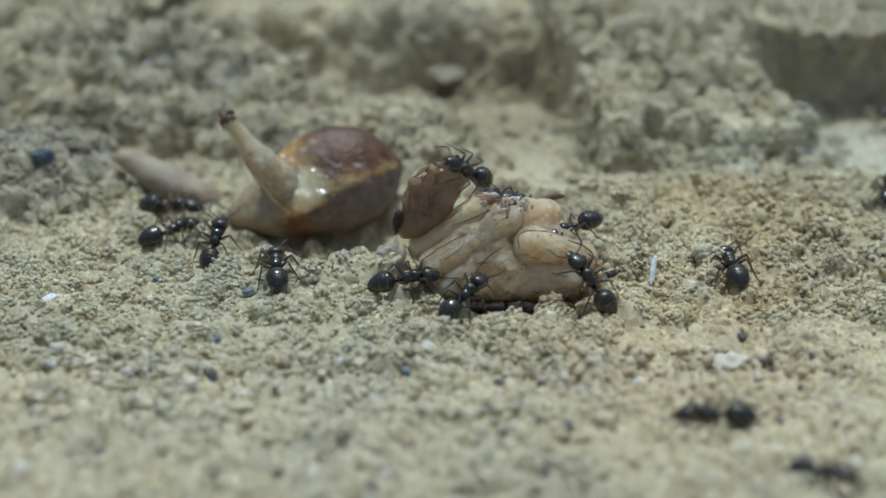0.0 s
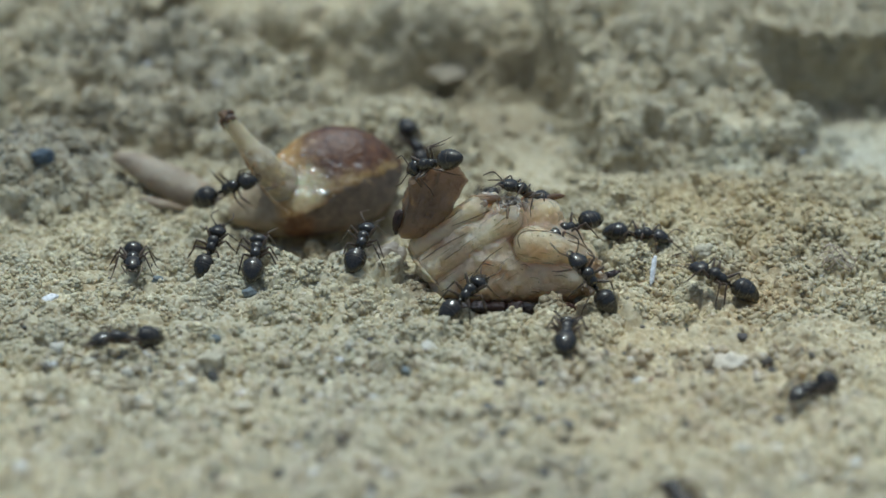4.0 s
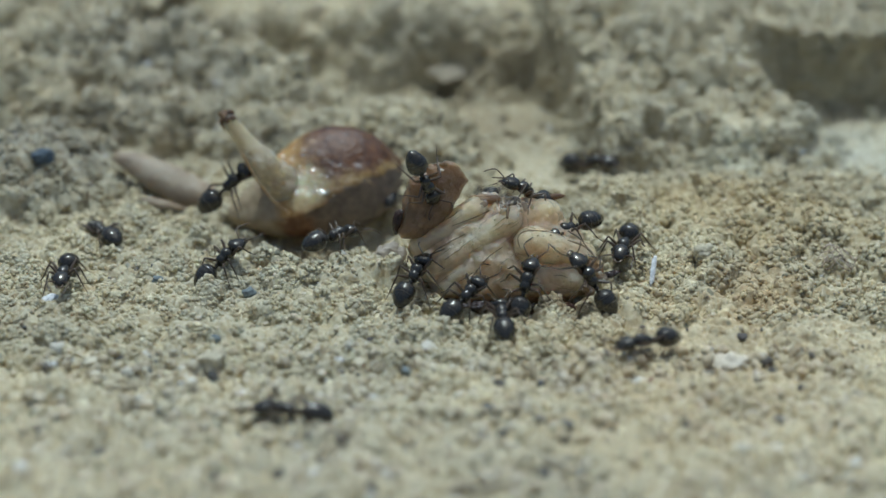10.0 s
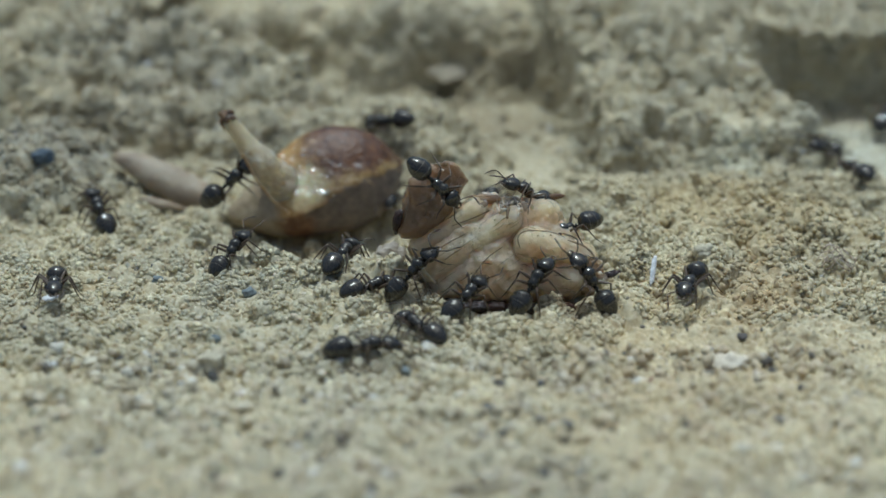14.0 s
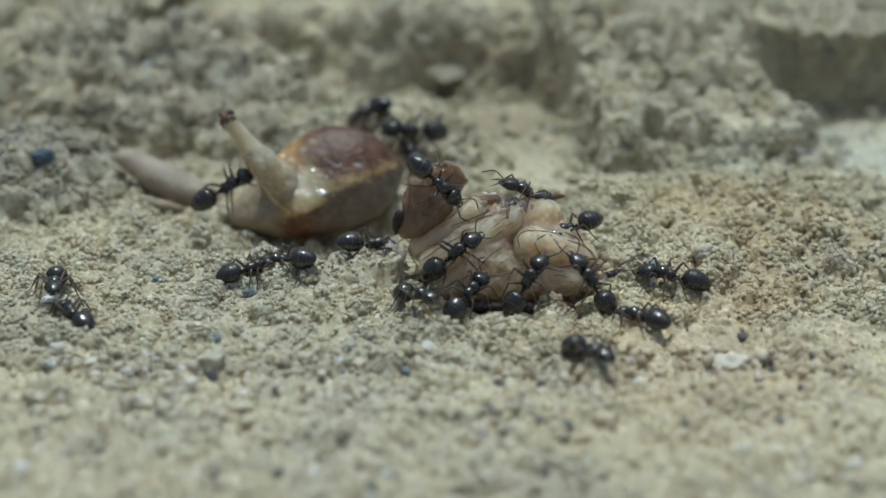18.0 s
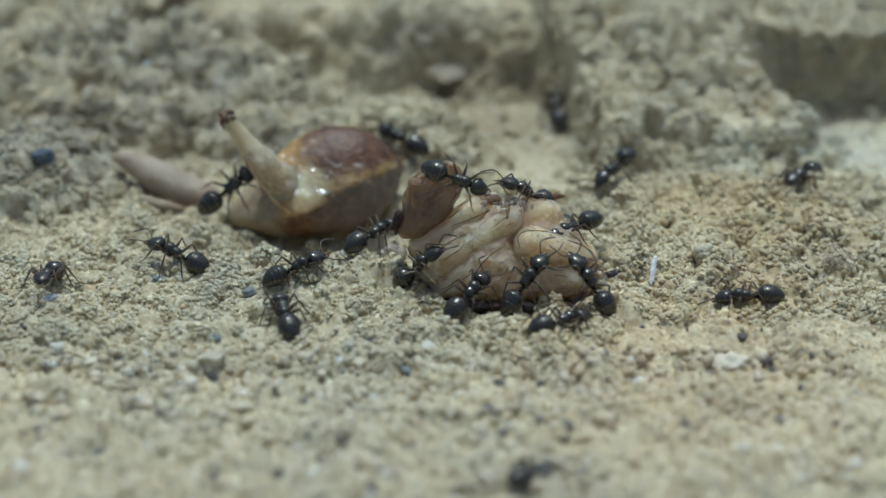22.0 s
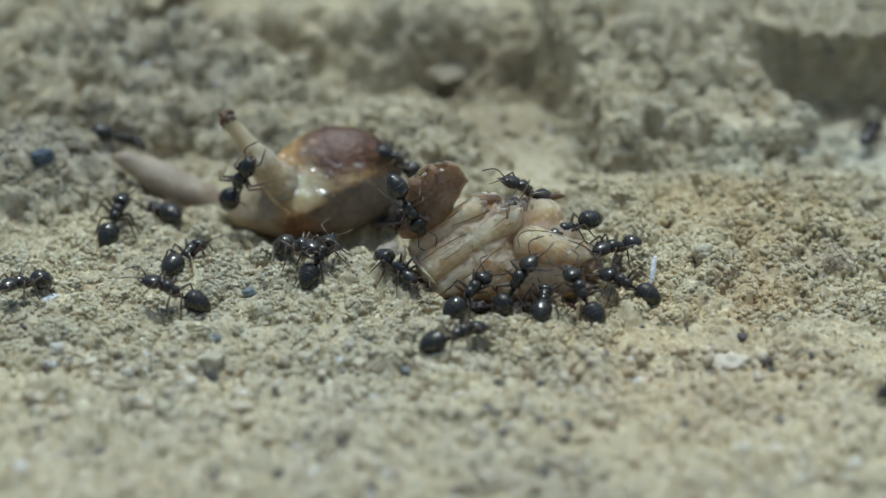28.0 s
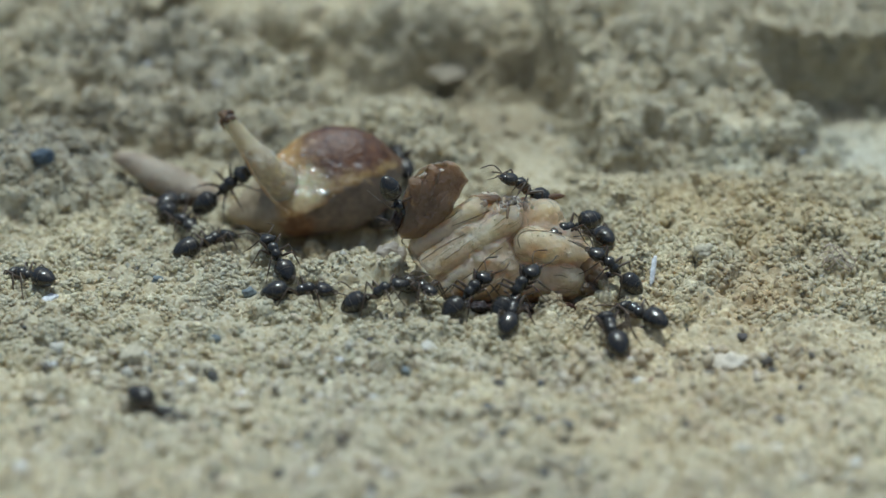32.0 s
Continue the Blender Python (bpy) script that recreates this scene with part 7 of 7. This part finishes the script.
    walk(colony[28], [
        (0, at(-4.40, 8.93, 0.55, 3, -25, 59)), (17.3, at(-4.40, 8.93, 0.55, 3, -25, 59)), (18, at(-1.93, 9.10, 1.52, -12, -10, 105)), (18.5, at(-1.89, 9.78, 1.91, -22, -10, 122)),
        (19, at(-2.13, 9.71, 1.97, -26, -10, 119)), (20, at(-2.02, 9.57, 1.72, -25, -10, 117)), (21, at(-2.29, 9.63, 1.81, -35, -13, 132)), (21.5, at(-2.30, 9.76, 2.03, -37, -8, 131)),
        (22, at(-2.41, 9.98, 2.39, -41, -8, 141)), (23, at(-2.42, 9.90, 2.27, -38, -7, 127)), (24, at(-2.60, 10.12, 2.39, -41, -4, 124)), (24.5, at(-2.50, 9.83, 2.13, -34, -10, 119)),
        (25, at(-2.27, 9.77, 2.05, -23, -14, 109)), (25.5, at(-2.08, 9.67, 1.88, -12, -16, 101)), (26.5, at(-2.87, 7.21, 2.44, -18, -40, 167)), (27.5, at(-3.64, 3.99, 3.36, -51, -41, -107)),
        (28.25, at(-3.08, 7.03, 2.22, -21, -34, 169)), (29, at(-2.49, 9.06, 1.56, -21, -10, 104)), (31, at(-2.52, 8.90, 1.28, -18, -8, 101)), (32, at(-2.45, 8.76, 1.12, -17, -4, 104)),
    ])
    walk(colony[29], [
        (0, at(-8.63, 10.11, 0.04, -10, -1, -180)), (17.9, at(-8.63, 10.11, 0.04, -10, -1, -180)), (18.5, at(-14.50, 8.60, 0.13, -4, -2, -160)), (19, at(-16.03, 1.75, 0.66, 2, -19, -108)),
        (19.5, at(-17.08, 1.48, 0.42, 1, -10, -118)), (20, at(-19.13, -2.14, -0.21, -0, 16, -104)), (20.5, at(-19.81, -8.37, 0.25, -1, 1, -104)), (21, at(-22.79, -13.28, 0.27, -2, -7, -122)),
        (21.3, at(-26.44, -15.46, 0.65, -1, -16, -135)), (32, at(-27.58, -14.09, -0.07, -0, 16, 162)),
    ])
    walk(colony[30], [
        (0, at(-30.53, -1.69, 0.43, 2, -13, -27)), (25.7, at(-30.53, -1.69, 0.43, 2, -13, -27)), (26.8, at(-18.98, -2.10, -0.04, -1, 12, 33)), (27.5, at(-14.90, -2.47, 0.13, -6, 1, 66)),
        (28, at(-14.88, -2.85, 0.19, -6, -1, 61)), (28.5, at(-15.02, -4.17, 0.19, -1, -2, 62)), (29, at(-14.96, -4.31, 0.23, -0, -4, 51)), (29.25, at(-14.11, -5.01, 0.42, -1, -13, 11)),
        (29.5, at(-13.27, -5.71, 0.61, 5, -20, -31)), (30, at(-11.95, -6.33, 0.48, 3, -12, -29)), (30.5, at(-8.76, -7.87, 0.34, 0, -9, -26)), (31, at(-4.86, -8.80, 0.06, -1, -0, 19)),
        (31.5, at(-4.52, -8.73, 0.14, -2, -3, 21)), (32, at(-3.30, -8.49, 0.69, -4, -19, 12)),
    ])
    walk(colony[31], [
        (0, at(2.30, 0.20, 0.20, -2, 2, 170)), (25.4, at(2.30, 0.20, 0.20, -2, 2, 170)), (26.2, at(-2.22, 3.09, -0.83, 3, 8, -160)), (26.5, at(-2.75, -1.10, 0.59, 1, 1, -121)),
        (26.8, at(-3.30, -4.00, 1.36, -5, -4, -82)), (27.5, at(-3.20, -4.89, 0.62, 2, 1, -58)), (28, at(-2.62, -4.76, 0.34, 1, 3, -55)), (28.5, at(-2.40, -5.20, 0.21, 1, 1, -54)),
        (29, at(-2.20, -5.02, 0.11, 2, 5, -46)), (30, at(-1.86, -5.35, 0.03, -2, 4, -50)), (31, at(-1.63, -6.71, 0.19, -9, -14, -61)), (32, at(-1.37, -7.52, 0.41, -11, -17, -60)),
    ])
    walk(colony[32], [
        (0, at(-5.79, 9.66, 0.71, 14, -12, -3)), (25.2, at(-5.79, 9.66, 0.71, 14, -12, -3)), (25.55, at(-3.99, 8.11, 0.67, 14, 4, -45)), (25.9, at(-2.20, 7.00, 0.42, 3, 14, -89)),
        (26.6, at(-4.10, -2.08, 1.40, 10, -12, -121)), (26.9, at(-5.36, -2.61, 1.43, -6, -10, -62)), (27.2, at(-6.72, -1.08, 0.40, -13, 4, -6)), (27.5, at(-7.99, -2.01, 0.62, -5, 18, 51)),
        (27.75, at(-8.04, -3.19, 1.02, -9, -3, 1)), (28, at(-8.09, -4.37, 1.42, 5, -19, -52)), (28.5, at(-11.19, -5.69, 0.45, 3, -3, -102)), (29, at(-10.79, -9.88, 0.15, -1, -4, -103)),
        (29.5, at(-14.54, -14.54, 0.35, 0, -9, -130)), (30, at(-19.61, -13.12, 0.11, 2, 6, 165)), (30.3, at(-23.66, -12.30, -0.16, 1, 10, 161)), (30.6, at(-27.37, -12.32, -0.09, 4, 11, 159)),
        (32, at(-28.30, -12.32, -0.08, 2, 11, 160)),
    ])
    walk(colony[33], [
        (0, at(27.21, -18.09, -0.22, -2, 16, 133)), (18.6, at(27.21, -18.09, -0.22, -2, 16, 133)), (18.8, at(25.32, -18.63, 0.19, 4, -1, 173)), (19, at(23.43, -19.17, 0.60, -2, -18, -147)),
        (19.5, at(22.36, -21.76, 0.51, -2, -17, -150)), (20, at(19.79, -21.28, 0.19, 2, 1, 171)), (20.5, at(11.96, -21.64, 0.45, 1, -14, -150)), (21, at(6.47, -22.79, 0.03, 1, 7, -178)),
        (21.5, at(1.79, -26.87, 0.50, 1, -11, -137)), (21.67, at(2.65, -26.65, 0.27, 13, -4, 167)), (21.83, at(3.51, -26.44, 0.04, 15, 10, 113)), (22, at(4.38, -26.22, -0.19, 4, 18, 56)),
        (22.25, at(4.85, -27.13, 0.24, -8, 1, -6)), (22.5, at(5.32, -28.04, 0.66, 1, -17, -67)), (22.67, at(5.77, -27.02, 0.39, -10, -6, -20)), (22.83, at(6.23, -26.00, 0.11, -9, 9, 25)),
        (23, at(6.68, -24.99, -0.17, 3, 20, 73)), (23.17, at(6.05, -25.87, 0.13, 17, 7, 130)), (23.33, at(5.43, -26.76, 0.43, 14, -11, -176)), (23.5, at(4.80, -27.65, 0.73, -3, -19, -117)),
        (24, at(2.91, -27.41, 0.49, -2, -11, -153)), (24.5, at(-1.95, -25.99, 0.42, 0, -10, -160)), (25, at(-11.83, -26.20, 0.04, -2, 2, -172)), (25.5, at(-12.82, -25.55, -0.12, -1, 15, 162)),
        (26.2, at(-25.01, -26.30, -0.25, 0, 13, 165)), (32, at(-25.56, -26.39, -0.19, 1, 13, 165)),
    ])
    walk(colony[34], [
        (0, at(-30.05, -2.17, 0.21, 1, -4, -17)), (30.4, at(-30.05, -2.17, 0.21, 1, -4, -17)), (31, at(-22.88, -2.95, -0.25, -2, 18, -0)), (31.3, at(-20.49, -6.16, 0.21, -0, 3, -52)),
        (31.6, at(-18.50, -11.24, -0.14, -2, 16, -58)), (32, at(-15.00, -19.70, -0.31, 1, 22, -30)),
    ])
    walk(colony[35], [
        (0, at(26.81, -18.03, 0.14, -2, -1, -166)), (27.6, at(26.81, -18.03, 0.14, -2, -1, -166)), (28.2, at(22.70, -19.32, 0.35, -1, -9, -148)), (28.5, at(20.89, -20.35, 0.38, 1, -10, -159)),
        (29, at(20.32, -19.65, -0.10, 1, 9, 155)), (29.5, at(15.63, -15.54, -0.15, 1, 10, 123)), (30, at(10.54, -13.92, -0.15, 2, 10, 146)), (30.5, at(9.84, -13.47, -0.04, 1, 5, 137)),
        (31, at(9.39, -13.08, 0.12, 1, -1, 120)), (31.5, at(9.33, -12.46, 0.04, 1, 1, 108)), (32, at(9.28, -11.82, 0.13, 1, -2, 101)),
    ])
    walk(colony[36], [
        (0, at(13.84, 26.77, 6.75, 4, 17, -107)), (20.2, at(13.84, 26.77, 6.75, 4, 17, -107)), (20.6, at(12.62, 19.52, 7.08, -15, 34, -161)), (21, at(11.84, 18.03, 5.03, -42, 27, 140)),
        (21.25, at(11.55, 13.34, 3.56, -4, 41, -141)), (21.5, at(11.38, 10.01, 1.55, 19, 13, -73)), (22, at(10.56, 5.40, 2.02, 2, 14, -129)), (22.25, at(9.31, 4.85, 1.81, -1, 28, 179)),
        (22.5, at(8.21, 6.80, 0.38, -15, 34, 121)), (22.75, at(6.11, 4.10, 0.34, -1, 21, 164)), (23, at(4.00, 1.40, 0.30, 1, 2, -160)), (32, at(4.00, 1.40, 0.30, 1, 2, -160)),
    ])
    walk(colony[37], [
        (0, at(1.80, 0.60, 0.20, -2, -1, 80)), (19.9, at(1.80, 0.60, 0.20, -2, -1, 80)), (20.5, at(1.61, 9.04, 0.81, 10, 1, 92)), (21, at(1.35, 11.46, 2.00, 29, 6, 76)),
        (21.5, at(4.55, 15.01, 0.47, 6, 7, 59)), (22, at(7.80, 18.30, 0.50, -20, -10, 94)), (22.3, at(7.55, 20.40, 0.30, -10, 0, 91)), (22.6, at(7.50, 21.80, -1.60, 0, 15, 90)), (32, at(7.50, 21.80, -1.60, 0, 15, 90)),
    ])
    walk(colony[38], [
        (0, at(30.72, 6.39, 0.64, 4, -13, -156)), (19.2, at(30.72, 6.39, 0.64, 4, -13, -156)), (20, at(24.04, 5.23, 1.43, -4, -20, -139)), (20.25, at(24.51, 6.58, 1.56, 19, -17, 153)),
        (20.5, at(25.49, 10.88, 0.29, 26, 5, 91)), (20.75, at(25.33, 10.46, 0.25, 16, -19, 152)), (21, at(24.58, 6.66, 1.81, -11, -20, -139)), (21.5, at(21.92, 5.54, 1.80, -5, -15, -136)),
        (22, at(21.71, 4.66, 1.77, -6, -8, -125)), (22.4, at(22.20, 4.16, 1.72, -7, -14, -87)), (22.8, at(26.58, 6.03, 0.70, -13, 2, -26)), (23.2, at(30.69, 6.51, 0.35, -2, 15, 35)),
        (32, at(33.13, 4.93, 0.92, -3, 15, 34)),
    ])
    walk(colony[39], [
        (0, at(32.82, 16.91, 0.43, 1, -9, -147)), (26.6, at(32.82, 16.91, 0.43, 1, -9, -147)), (27.5, at(28.04, 15.59, 0.22, -12, -12, -123)), (28, at(27.28, 14.27, 0.28, -17, -5, -110)),
        (29, at(27.92, 13.31, 0.26, -7, 0, -83)), (29.5, at(27.73, 11.52, 0.17, -5, 0, -92)), (29.75, at(27.62, 9.74, 0.22, -11, 9, -27)), (30, at(27.28, 6.73, 0.87, -5, 19, 40)),
        (30.6, at(31.41, 6.55, 0.82, -7, 15, 34)), (32, at(31.80, 6.71, 0.74, -8, 15, 34)),
    ])
    walk(colony[40], [
        (0, at(29.96, 17.53, 0.08, 1, -12, -147)), (0.5, at(26.42, 16.55, 0.37, -15, -11, -151)), (1, at(23.39, 11.64, 2.18, -44, -8, -154)), (1.5, at(21.25, 11.10, 2.85, -53, -17, -154)),
        (1.8, at(25.78, 17.44, 0.11, -26, -31, 144)), (2.1, at(29.24, 17.29, 0.27, 0, -15, 83)), (2.4, at(32.62, 17.49, 0.29, 0, 13, 32)), (32, at(34.62, 19.80, 1.22, 59, 9, 25)),
    ])
    for ant in colony:
        gait(ant)
    spots = [(-14.65, -15.61), (-12.58, -14.75), (-16.92, -14.43)]

    lay = [pose(x * MM, y * MM, (float(height(x, y)) + 0.5) * MM, 5, 6, 10 + 25 * k) for k, (x, y) in enumerate(spots)]
    walk(moved_pebble, [(0.0, lay[0]), (1.2, lay[0]), (1.9, lay[1]), (29.2, lay[1]), (29.8, lay[2]), (32.0, lay[2])])

motions()
